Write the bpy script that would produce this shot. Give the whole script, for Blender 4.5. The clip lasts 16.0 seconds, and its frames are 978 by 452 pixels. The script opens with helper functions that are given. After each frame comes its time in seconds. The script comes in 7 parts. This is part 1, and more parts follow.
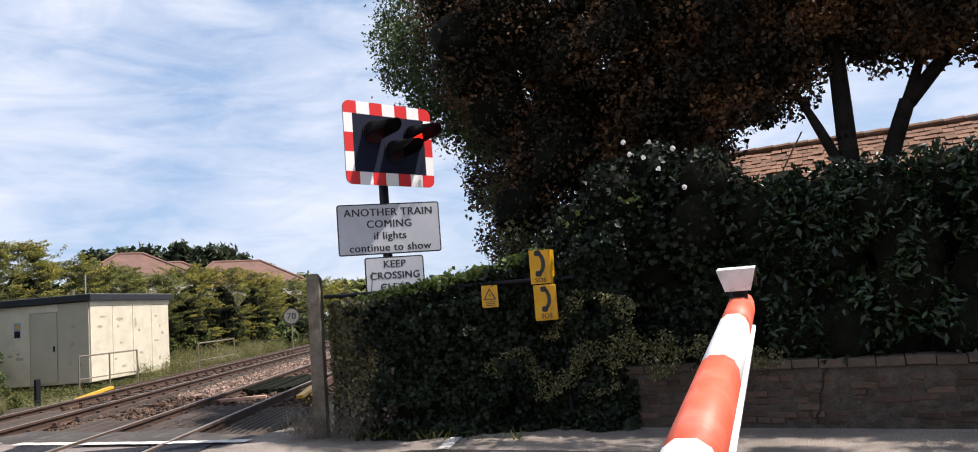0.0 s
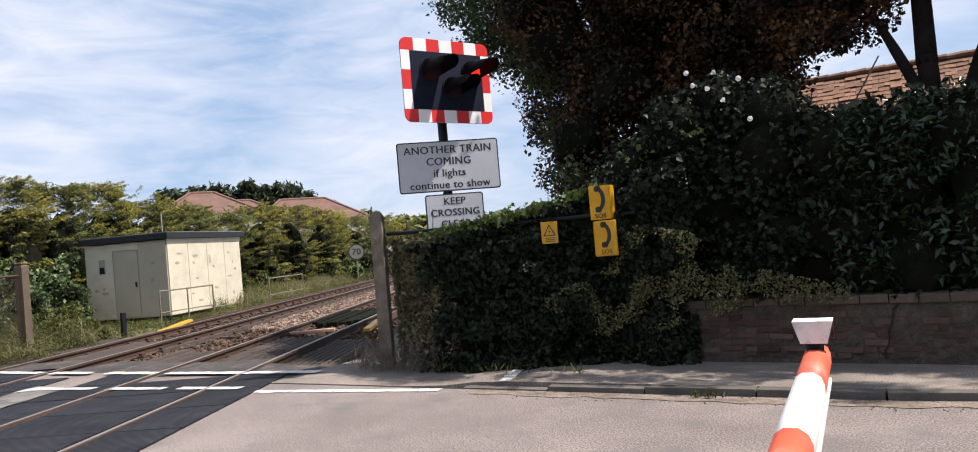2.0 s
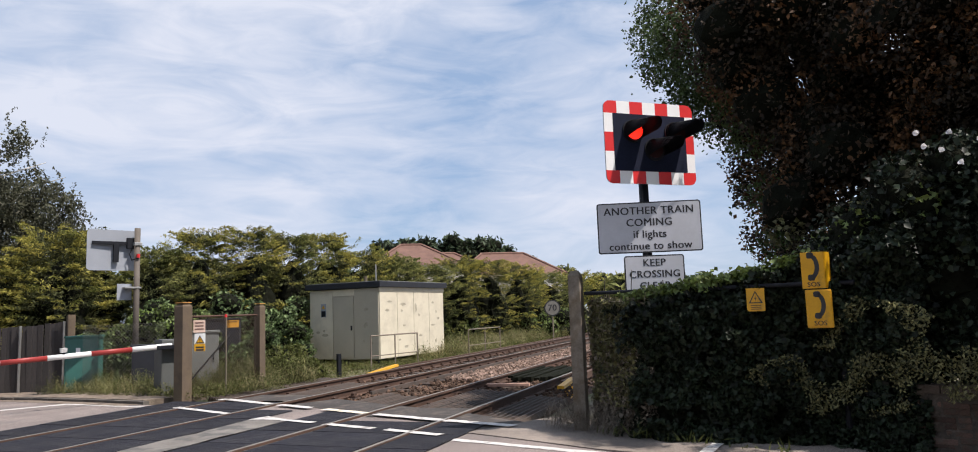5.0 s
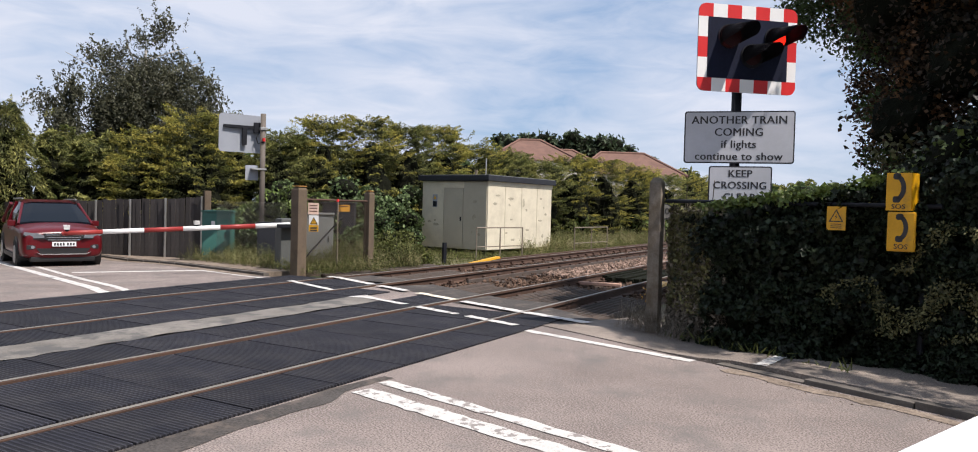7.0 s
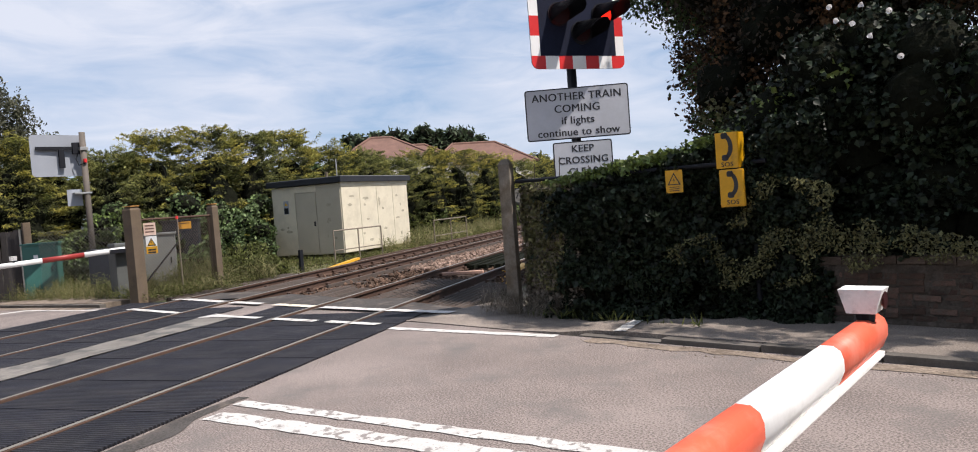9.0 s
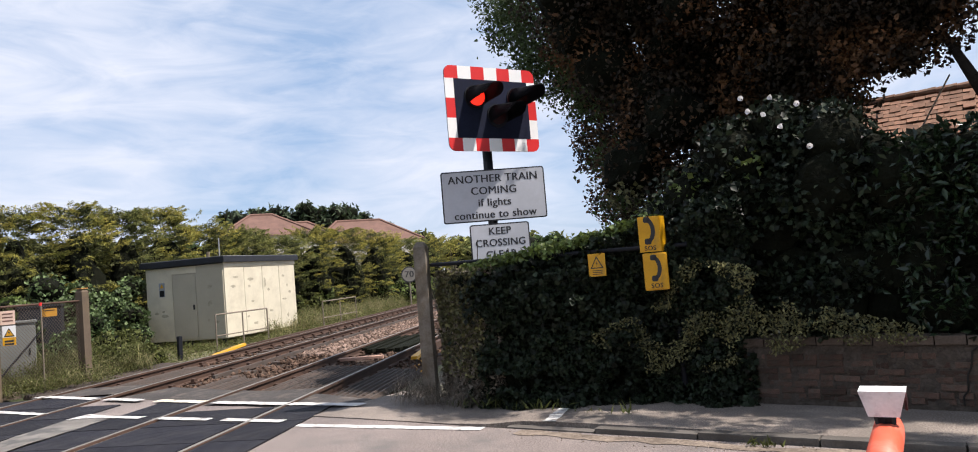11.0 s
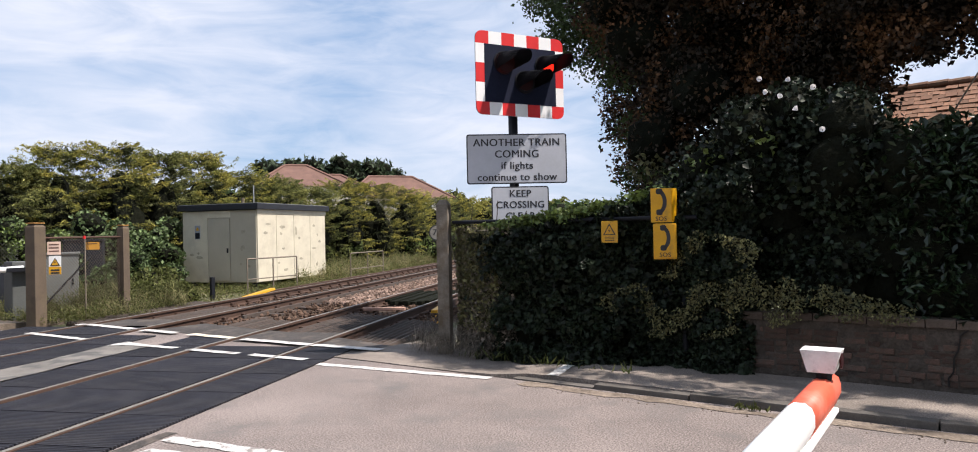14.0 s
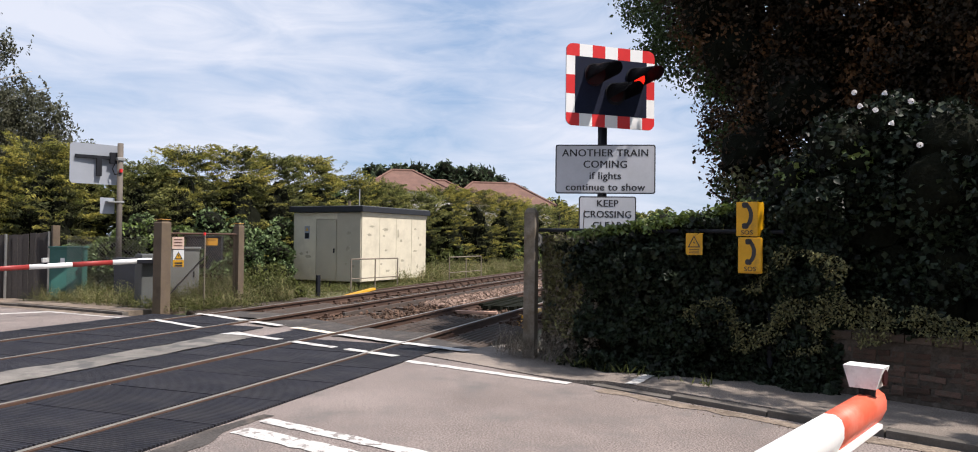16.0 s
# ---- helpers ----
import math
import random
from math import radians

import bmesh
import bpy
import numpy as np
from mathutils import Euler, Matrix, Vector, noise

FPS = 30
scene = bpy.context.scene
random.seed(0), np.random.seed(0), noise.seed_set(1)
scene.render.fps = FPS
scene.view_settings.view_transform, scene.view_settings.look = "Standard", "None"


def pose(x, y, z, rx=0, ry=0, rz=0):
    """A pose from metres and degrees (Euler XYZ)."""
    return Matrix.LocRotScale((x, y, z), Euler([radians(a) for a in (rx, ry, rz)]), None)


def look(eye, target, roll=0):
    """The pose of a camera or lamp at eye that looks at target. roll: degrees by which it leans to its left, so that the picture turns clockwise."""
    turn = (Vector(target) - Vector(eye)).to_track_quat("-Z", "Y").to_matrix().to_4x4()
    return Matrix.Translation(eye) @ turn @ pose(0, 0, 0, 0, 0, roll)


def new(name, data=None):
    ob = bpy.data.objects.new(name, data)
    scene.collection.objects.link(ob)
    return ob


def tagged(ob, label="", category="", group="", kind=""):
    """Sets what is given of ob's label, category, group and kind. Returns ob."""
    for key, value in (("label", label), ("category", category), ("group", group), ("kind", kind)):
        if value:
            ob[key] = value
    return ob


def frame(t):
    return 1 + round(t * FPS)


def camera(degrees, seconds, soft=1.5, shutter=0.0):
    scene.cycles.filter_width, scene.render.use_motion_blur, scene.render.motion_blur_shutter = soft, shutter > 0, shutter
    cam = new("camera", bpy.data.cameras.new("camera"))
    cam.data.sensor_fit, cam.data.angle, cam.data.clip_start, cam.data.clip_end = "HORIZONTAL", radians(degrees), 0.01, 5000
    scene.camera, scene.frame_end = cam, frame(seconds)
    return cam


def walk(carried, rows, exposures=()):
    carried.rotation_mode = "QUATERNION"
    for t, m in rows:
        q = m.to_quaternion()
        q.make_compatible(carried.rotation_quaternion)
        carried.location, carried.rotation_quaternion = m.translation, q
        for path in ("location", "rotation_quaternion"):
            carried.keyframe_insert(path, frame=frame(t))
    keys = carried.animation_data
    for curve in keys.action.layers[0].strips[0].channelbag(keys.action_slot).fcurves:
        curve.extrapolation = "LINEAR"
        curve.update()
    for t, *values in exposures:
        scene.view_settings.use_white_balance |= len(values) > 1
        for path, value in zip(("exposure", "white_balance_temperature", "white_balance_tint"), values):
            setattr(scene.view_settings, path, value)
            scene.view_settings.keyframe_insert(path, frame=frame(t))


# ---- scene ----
cam = camera(66.8, 16.0, 1.0)
PATH = [
    (0, (0.443, -0.042, 1.387), (-0.45, 1.736, 1.592), -4.5),
    (0.5, (0.427, -0.057, 1.407), (-0.502, 1.708, 1.545), -4.5),
    (1, (0.454, -0.063, 1.403), (-0.473, 1.705, 1.516), -4.2),
    (1.5, (0.456, -0.067, 1.398), (-0.493, 1.692, 1.481), -3.8),
    (2, (0.458, -0.044, 1.406), (-0.593, 1.656, 1.449), -4.9),
    (2.5, (0.472, 0.0, 1.378), (-0.863, 1.488, 1.445), -4.6),
    (3, (0.5, -0.01, 1.402), (-0.908, 1.41, 1.469), -6.6),
    (3.5, (0.453, -0.109, 1.437), (-0.963, 1.293, 1.608), -4.6),
    (3.7, (0.412, -0.142, 1.455), (-0.983, 1.262, 1.738), -3.2),
    (5.8, (0.597, -0.096, 1.42), (-0.922, 1.202, 1.505), -1.2),
    (6, (0.628, -0.064, 1.45), (-0.983, 1.121, 1.456), -4.2),
    (6.5, (0.814, -0.043, 1.479), (-0.893, 0.998, 1.509), 0.1),
    (7, (0.991, 0.068, 1.471), (-0.666, 1.187, 1.42), 1.5),
    (7.5, (1.136, 0.253, 1.456), (-0.518, 1.374, 1.386), 3.5),
    (8, (1.152, 0.294, 1.421), (-0.48, 1.449, 1.401), 0.1),
    (8.2, (1.131, 0.301, 1.416), (-0.386, 1.6, 1.311), -2.4),
    (10.3, (0.507, 0.158, 1.415), (-0.865, 1.613, 1.371), -4.5),
    (10.5, (0.476, 0.211, 1.42), (-0.915, 1.645, 1.336), -3.4),
    (11, (0.432, 0.203, 1.521), (-0.736, 1.823, 1.631), -4.8),
    (11.5, (0.478, 0.152, 1.532), (-0.738, 1.737, 1.624), -4.5),
    (12, (0.636, 0.164, 1.534), (-0.654, 1.691, 1.587), -4.8),
    (12.5, (0.667, 0.138, 1.509), (-0.638, 1.653, 1.522), -3.7),
    (13, (0.695, 0.115, 1.498), (-0.54, 1.686, 1.577), -3.5),
    (13.2, (0.781, 0.041, 1.468), (-0.449, 1.617, 1.432), -3.3),
    (13.5, (0.717, 0.014, 1.466), (-0.532, 1.576, 1.469), -2.0),
    (14, (0.749, -0.012, 1.479), (-0.491, 1.557, 1.494), -1.2),
    (14.5, (0.805, 0.015, 1.472), (-0.451, 1.572, 1.453), -0.6),
    (15, (0.971, 0.003, 1.448), (-0.41, 1.449, 1.406), 1.6),
    (15.5, (1.04, 0.011, 1.465), (-0.382, 1.417, 1.415), -0.3),
    (16, (1.044, -0.065, 1.477), (-0.4, 1.319, 1.513), 0.6),
]
walk(cam, [(t, look(eye, target, roll)) for t, eye, target, roll in PATH], ((0.0, 0.6, 6500, 14), (2.5, 0.56, 6500, 14), (3.5, 0.42, 6500, 14), (6.0, 0.38, 6500, 14), (8.0, 0.40, 6500, 14), (10.5, 0.48, 6500, 14), (11.2, 0.58, 6500, 14), (14.0, 0.56, 6500, 14), (16.0, 0.47, 6500, 14)))

# ---- light ----
SUN_AZ, SUN_EL = 21.0, 58.0      # degrees from +x towards +y, and above the horizon
w = bpy.data.worlds.new("world")
scene.world = w
w.use_nodes = True
wn, wl = w.node_tree.nodes, w.node_tree.links
wn.clear()
w_out = wn.new("ShaderNodeOutputWorld")
w_bg = wn.new("ShaderNodeBackground")
sky = wn.new("ShaderNodeTexSky")
sky.sky_type = "NISHITA"
sky.sun_disc = False
sky.sun_elevation = radians(SUN_EL)
sky.sun_rotation = radians(90 - SUN_AZ)
sky.air_density, sky.dust_density, sky.ozone_density = 1.0, 0.6, 2.0
w_tc = wn.new("ShaderNodeTexCoord")
w_map = wn.new("ShaderNodeMapping")
w_map.inputs["Scale"].default_value = (1.5, 1.5, 5.0)
w_map.inputs["Rotation"].default_value = (0.10, 0.14, 0.6)
w_n1 = wn.new("ShaderNodeTexNoise")
w_n1.inputs["Scale"].default_value = 1.7
w_n1.inputs["Detail"].default_value = 7
w_n1.inputs["Roughness"].default_value = 0.48
w_n1.inputs["Distortion"].default_value = 0.5
w_ramp = wn.new("ShaderNodeValToRGB")
w_ramp.color_ramp.elements[0].position, w_ramp.color_ramp.elements[0].color = 0.37, (0.08, 0.08, 0.08, 1)
w_ramp.color_ramp.elements[1].position, w_ramp.color_ramp.elements[1].color = 0.62, (0.95, 0.95, 0.95, 1)
w_mix = wn.new("ShaderNodeMix")
w_mix.data_type = "RGBA"
w_mix.inputs["B"].default_value = (8.3, 8.9, 10.0, 1)
wl.new(w_tc.outputs["Generated"], w_map.inputs["Vector"])
wl.new(w_map.outputs["Vector"], w_n1.inputs["Vector"])
w_map2 = wn.new("ShaderNodeMapping")
w_map2.inputs["Scale"].default_value = (2.2, 2.2, 9.0)
w_map2.inputs["Rotation"].default_value = (0.05, -0.10, 0.9)
w_n2 = wn.new("ShaderNodeTexNoise")
w_n2.inputs["Scale"].default_value, w_n2.inputs["Detail"].default_value = 3.4, 9
w_n2.inputs["Roughness"].default_value, w_n2.inputs["Distortion"].default_value = 0.58, 0.9
w_sum = wn.new("ShaderNodeMix")
w_sum.inputs["Factor"].default_value = 0.36
wl.new(w_tc.outputs["Generated"], w_map2.inputs["Vector"])
wl.new(w_map2.outputs["Vector"], w_n2.inputs["Vector"])
wl.new(w_n1.outputs["Fac"], w_sum.inputs["A"])
wl.new(w_n2.outputs["Fac"], w_sum.inputs["B"])
wl.new(w_sum.outputs["Result"], w_ramp.inputs["Fac"])
w_haze = wn.new("ShaderNodeMix")
w_haze.data_type = "RGBA"
w_haze.inputs["Factor"].default_value = 0.62
w_haze.inputs["B"].default_value = (4.1, 6.2, 9.3, 1)
wl.new(sky.outputs["Color"], w_haze.inputs["A"])
wl.new(w_ramp.outputs["Color"], w_mix.inputs["Factor"])
wl.new(w_haze.outputs["Result"], w_mix.inputs["A"])
wl.new(w_mix.outputs["Result"], w_bg.inputs["Color"])
w_bg.inputs["Strength"].default_value = 0.070
wl.new(w_bg.outputs["Background"], w_out.inputs["Surface"])

sun = new("sun", bpy.data.lights.new("sun", "SUN"))
sun.data.energy, sun.data.angle, sun.data.color = 4.9, radians(0.53), (1.0, 0.94, 0.86)
to_sun = Vector((math.cos(radians(SUN_AZ)) * math.cos(radians(SUN_EL)), math.sin(radians(SUN_AZ)) * math.cos(radians(SUN_EL)), math.sin(radians(SUN_EL))))
sun.matrix_basis = look(to_sun * 40, (0, 0, 0))


# ---- materials ----
def mat(name, base, rough=0.6, metal=0.0, var=0.15, scale=3.0, fine=40.0, bump=0.15, depth=0.01, second=None, amount=0.5, edge=0.12, piece=0.0, island=0.0, translucent=0.0, coat=0.0, detail=6, spec=0.5, grain=0.6):
    """Paint with two scales of variation; second: stains of another colour over about that amount of the surface."""
    m = bpy.data.materials.new(name)
    m.use_nodes = True
    n, l = m.node_tree.nodes, m.node_tree.links
    p = n["Principled BSDF"]
    tc = n.new("ShaderNodeTexCoord")
    big, small = n.new("ShaderNodeTexNoise"), n.new("ShaderNodeTexNoise")
    for node, s, d in ((big, scale, detail), (small, fine, 4)):
        node.inputs["Scale"].default_value, node.inputs["Detail"].default_value = s, d
        l.new(tc.outputs["Object"], node.inputs["Vector"])
    a = n.new("ShaderNodeMix")
    a.data_type = "RGBA"
    a.inputs["A"].default_value = (*[max(c * (1 - var), 0) for c in base], 1)
    a.inputs["B"].default_value = (*[min(c * (1 + var), 1) for c in base], 1)
    add = n.new("ShaderNodeMath")
    add.operation = "ADD"
    half = n.new("ShaderNodeMath")
    half.operation, half.inputs[1].default_value = "MULTIPLY_ADD", grain
    half.inputs[2].default_value = -grain / 2
    l.new(small.outputs["Fac"], half.inputs[0])
    l.new(big.outputs["Fac"], add.inputs[0])
    l.new(half.outputs[0], add.inputs[1])
    stretch = n.new("ShaderNodeMapRange")
    stretch.inputs["From Min"].default_value, stretch.inputs["From Max"].default_value = 0.25, 0.75
    l.new(add.outputs[0], stretch.inputs["Value"])
    l.new(stretch.outputs["Result"], a.inputs["Factor"])
    colour = a.outputs["Result"]
    if second:
        st = n.new("ShaderNodeTexNoise")
        st.inputs["Scale"].default_value, st.inputs["Detail"].default_value, st.inputs["Roughness"].default_value = scale * 1.7, 8, 0.65
        off = n.new("ShaderNodeVectorMath")
        off.operation = "ADD"
        off.inputs[1].default_value = (13.1, 7.7, 3.3)
        l.new(tc.outputs["Object"], off.inputs[0])
        l.new(off.outputs[0], st.inputs["Vector"])
        r = n.new("ShaderNodeMapRange")
        mid = 0.5 + (0.5 - amount) * 0.5
        r.inputs["From Min"].default_value, r.inputs["From Max"].default_value = mid - edge / 2, mid + edge / 2
        l.new(st.outputs["Fac"], r.inputs["Value"])
        mx = n.new("ShaderNodeMix")
        mx.data_type = "RGBA"
        mx.inputs["B"].default_value = (*second, 1)
        l.new(r.outputs["Result"], mx.inputs["Factor"])
        l.new(colour, mx.inputs["A"])
        colour = mx.outputs["Result"]
    for amount_of, node_type, socket in ((piece, "ShaderNodeObjectInfo", "Random"), (island, "ShaderNodeNewGeometry", "Random Per Island")):
        if amount_of:
            info = n.new(node_type)
            rr = n.new("ShaderNodeMapRange")
            rr.inputs["To Min"].default_value, rr.inputs["To Max"].default_value = 1 - amount_of, 1 + amount_of
            l.new(info.outputs[socket], rr.inputs["Value"])
            hv = n.new("ShaderNodeHueSaturation")
            l.new(rr.outputs["Result"], hv.inputs["Value"])
            l.new(colour, hv.inputs["Color"])
            colour = hv.outputs["Color"]
    l.new(colour, p.inputs["Base Color"])
    p.inputs["Roughness"].default_value, p.inputs["Metallic"].default_value = rough, metal
    p.inputs["Coat Weight"].default_value = coat
    p.inputs["Specular IOR Level"].default_value = spec
    if bump:
        b = n.new("ShaderNodeBump")
        b.inputs["Strength"].default_value, b.inputs["Distance"].default_value = bump, depth
        l.new(small.outputs["Fac"], b.inputs["Height"])
        l.new(b.outputs["Normal"], p.inputs["Normal"])
    if translucent:
        tr = n.new("ShaderNodeBsdfTranslucent")
        ms = n.new("ShaderNodeMixShader")
        ms.inputs["Fac"].default_value = translucent
        l.new(colour, tr.inputs["Color"])
        l.new(p.outputs["BSDF"], ms.inputs[1])
        l.new(tr.outputs["BSDF"], ms.inputs[2])
        l.new(ms.outputs["Shader"], n["Material Output"].inputs["Surface"])
    return m


def glow(name, colour, strength):
    m = bpy.data.materials.new(name)
    m.use_nodes = True
    p = m.node_tree.nodes["Principled BSDF"]
    p.inputs["Base Color"].default_value = (*colour, 1)
    p.inputs["Emission Color"].default_value = (*colour, 1)
    p.inputs["Emission Strength"].default_value = strength
    p.inputs["Roughness"].default_value = 0.3
    return m


ASPHALT = mat("asphalt", (0.208, 0.175, 0.160), 0.9, var=0.36, scale=0.9, fine=72, bump=0.75, depth=0.009, second=(0.150, 0.136, 0.128), amount=0.30, edge=0.2, spec=0.2, grain=3.0)
PAVING = mat("pavement_asphalt", (0.215, 0.182, 0.156), 0.9, var=0.34, scale=1.2, fine=70, bump=0.6, depth=0.008, second=(0.15, 0.13, 0.112), amount=0.35, edge=0.2, spec=0.2, grain=2.0)
OLD_ASPHALT = mat("worn_pale_asphalt", (0.175, 0.162, 0.146), 0.9, var=0.35, scale=1.6, fine=70, bump=0.6, depth=0.008, second=(0.10, 0.097, 0.093), amount=0.42, spec=0.2)
KERB = mat("kerb_concrete", (0.105, 0.094, 0.083), 0.9, var=0.3, scale=2.0, fine=70, bump=0.4, second=(0.09, 0.08, 0.07), amount=0.4, piece=0.12, spec=0.2)
SOIL = mat("dry_soil", (0.20, 0.165, 0.12), 0.95, var=0.35, scale=0.8, fine=25, bump=0.7, depth=0.03, second=(0.085, 0.10, 0.04), amount=0.5, edge=0.2)
PAINT = mat("road_paint", (0.52, 0.50, 0.475), 0.75, var=0.12, scale=5, fine=60, bump=0.3, depth=0.003, second=(0.25, 0.23, 0.215), amount=0.32, edge=0.05, grain=1.2)
WORN_PAINT = mat("flaking_road_paint", (0.50, 0.485, 0.46), 0.78, var=0.14, scale=7, fine=60, bump=0.3, depth=0.003, second=(0.215, 0.192, 0.178), amount=0.37, edge=0.05, grain=1.2)
DUST = mat("brown_dust", (0.225, 0.182, 0.145), 0.95, var=0.35, scale=2.2, fine=40, bump=0.6, depth=0.012, second=(0.125, 0.10, 0.08), amount=0.45, edge=0.2, spec=0.1, grain=1.5)
CREAM_PAINT = mat("yellowed_road_paint", (0.70, 0.63, 0.50), 0.8, var=0.1, scale=4, fine=90, bump=0.3, depth=0.003, second=(0.33, 0.28, 0.22), amount=0.36, edge=0.07)
TARMAC = mat("dark_patched_asphalt", (0.062, 0.056, 0.052), 0.9, var=0.3, scale=2.0, fine=50, bump=0.6, depth=0.008, second=(0.12, 0.10, 0.085), amount=0.35, spec=0.2, grain=1.6)
RUST = mat("rusty_rail", (0.070, 0.038, 0.025), 0.85, metal=0.1, var=0.3, scale=2, fine=60, bump=0.3)
RAILTOP = mat("worn_rail_head", (0.215, 0.195, 0.165), 0.5, metal=0.3, var=0.2, scale=3, fine=80, bump=0.1)
TIMBER = mat("weathered_timber", (0.062, 0.045, 0.036), 0.9, var=0.35, scale=2.2, fine=30, bump=0.6, depth=0.01, second=(0.06, 0.05, 0.042), amount=0.4, piece=0.25)
BALLAST = mat("ballast_stone", (0.098, 0.062, 0.044), 0.9, var=0.3, scale=2.5, fine=40, bump=0.3, island=0.55, spec=0.2)
# lighter, pinker copy of the ballast with sunlight put into its colour
PINKSTONE = mat("sunlit_pink_ballast", (0.215, 0.150, 0.118), 0.9, var=0.3, scale=2.5, fine=40, bump=0.3, island=0.5, spec=0.2)
BALLAST_BED = mat("ballast_bed", (0.092, 0.062, 0.045), 0.95, var=0.45, scale=1.2, fine=28, bump=0.9, depth=0.04, second=(0.06, 0.045, 0.036), amount=0.42, spec=0.1, grain=1.5)
BRICK = mat("old_brick", (0.100, 0.064, 0.049), 0.92, var=0.4, scale=5, fine=60, bump=0.6, depth=0.01, second=(0.088, 0.073, 0.058), amount=0.42, edge=0.16, piece=0.4, spec=0.2)
COPING = mat("coping_brick", (0.100, 0.076, 0.060), 0.92, var=0.35, scale=5, fine=60, bump=0.6, depth=0.01, second=(0.10, 0.08, 0.06), amount=0.42, piece=0.25, spec=0.2)
MORTAR = mat("lime_mortar", (0.082, 0.068, 0.056), 0.95, var=0.5, scale=9, fine=50, bump=0.6, depth=0.012, second=(0.075, 0.062, 0.05), amount=0.4, spec=0.2)
CONCRETE = mat("lichen_concrete", (0.19, 0.165, 0.135), 0.92, var=0.3, scale=3, fine=60, bump=0.5, second=(0.12, 0.095, 0.065), amount=0.45, edge=0.2, spec=0.2)
BROWN_CONCRETE = mat("brown_concrete", (0.112, 0.082, 0.057), 0.92, var=0.28, scale=3, fine=60, bump=0.5, second=(0.13, 0.095, 0.06), amount=0.4, edge=0.2)
LICHEN = mat("orange_lichen", (0.42, 0.21, 0.06), 0.95, var=0.3, scale=9, fine=60, bump=0.4)
HUTPAINT = mat("cream_panel", (0.60, 0.545, 0.42), 0.7, var=0.07, scale=1.4, fine=30, bump=0.08, second=(0.50, 0.45, 0.345), amount=0.35, edge=0.25, piece=0.04)
HUTSTAIN = mat("bare_panel_patch", (0.36, 0.33, 0.25), 0.85, var=0.3, scale=8, fine=50, bump=0.2)
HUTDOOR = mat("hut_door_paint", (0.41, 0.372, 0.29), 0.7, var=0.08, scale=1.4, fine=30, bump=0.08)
FELT = mat("dark_roof_trim", (0.012, 0.014, 0.020), 0.7, var=0.3, scale=4, fine=60, bump=0.2)
DRYSTEM = mat("dry_ivy_stem", (0.20, 0.170, 0.135), 0.9, var=0.4, scale=4, fine=40, bump=0.3, island=0.7, spec=0.2)
STEEL = mat("galvanised_steel", (0.42, 0.42, 0.41), 0.45, metal=0.7, var=0.18, scale=6, fine=50, bump=0.1)
GREYPOLE = mat("grey_pole_paint", (0.20, 0.165, 0.125), 0.7, metal=0.2, var=0.2, scale=3, fine=40, bump=0.15)
DARKPOLE = mat("dull_brown_pole", (0.105, 0.088, 0.072), 0.75, var=0.2, scale=3, fine=40, bump=0.15)
BLACK = mat("black_paint", (0.011, 0.012, 0.016), 0.6, var=0.25, scale=4, fine=60, bump=0.06, spec=0.2)
BOARDFACE = mat("black_board_face", (0.008, 0.011, 0.027), 0.6, var=0.3, scale=2.5, fine=40, bump=0.04, spec=0.15)
RED = mat("reflective_red", (0.62, 0.022, 0.022), 0.42, var=0.07, scale=6, fine=90, bump=0.03)
WHITE = mat("reflective_white", (0.80, 0.80, 0.79), 0.42, var=0.04, scale=4, fine=90, bump=0.03)
SIGNFACE = mat("sign_face", (0.52, 0.53, 0.57), 0.45, var=0.05, scale=2, fine=40, bump=0.03, second=(0.44, 0.45, 0.48), amount=0.3, edge=0.4)
# weathered sign white, darkened further with shade put into the colour
SHADED_WHITE = mat("weathered_shaded_white", (0.20, 0.185, 0.16), 0.7, var=0.2, scale=4, fine=40, bump=0.05)
INK = mat("sign_lettering", (0.022, 0.022, 0.026), 0.5, var=0.1, bump=0)
YELLOW = mat("yellow_enamel", (0.62, 0.315, 0.005), 0.42, var=0.10, scale=6, fine=60, bump=0.03, second=(0.46, 0.245, 0.02), amount=0.3)
BACKGREY = mat("board_back_grey", (0.27, 0.29, 0.325), 0.55, var=0.07, scale=2, fine=40, bump=0.04)
BOOMRED = mat("boom_red_band", (0.72, 0.115, 0.055), 0.55, var=0.08, scale=3.5, fine=50, bump=0.05, depth=0.004, second=(0.76, 0.20, 0.13), amount=0.33, edge=0.2)
BOOMWHITE = mat("boom_white_band", (0.82, 0.82, 0.80), 0.5, var=0.04, scale=4, fine=60, bump=0.04, depth=0.004, second=(0.70, 0.69, 0.66), amount=0.25, edge=0.2)
LAMPWHITE = mat("lamp_housing_white", (0.74, 0.74, 0.72), 0.5, var=0.1, scale=9, fine=80, bump=0.1, second=(0.55, 0.54, 0.52), amount=0.35)
GREENBOX = mat("green_cabinet_paint", (0.036, 0.130, 0.110), 0.5, var=0.14, scale=3, fine=40, bump=0.06)
GREYBOX = mat("grey_cabinet_paint", (0.20, 0.205, 0.19), 0.6, var=0.2, scale=2, fine=40, bump=0.06)
MACHINEGREY = mat("barrier_machine_grey", (0.085, 0.09, 0.086), 0.65, var=0.2, scale=2, fine=40, bump=0.06)
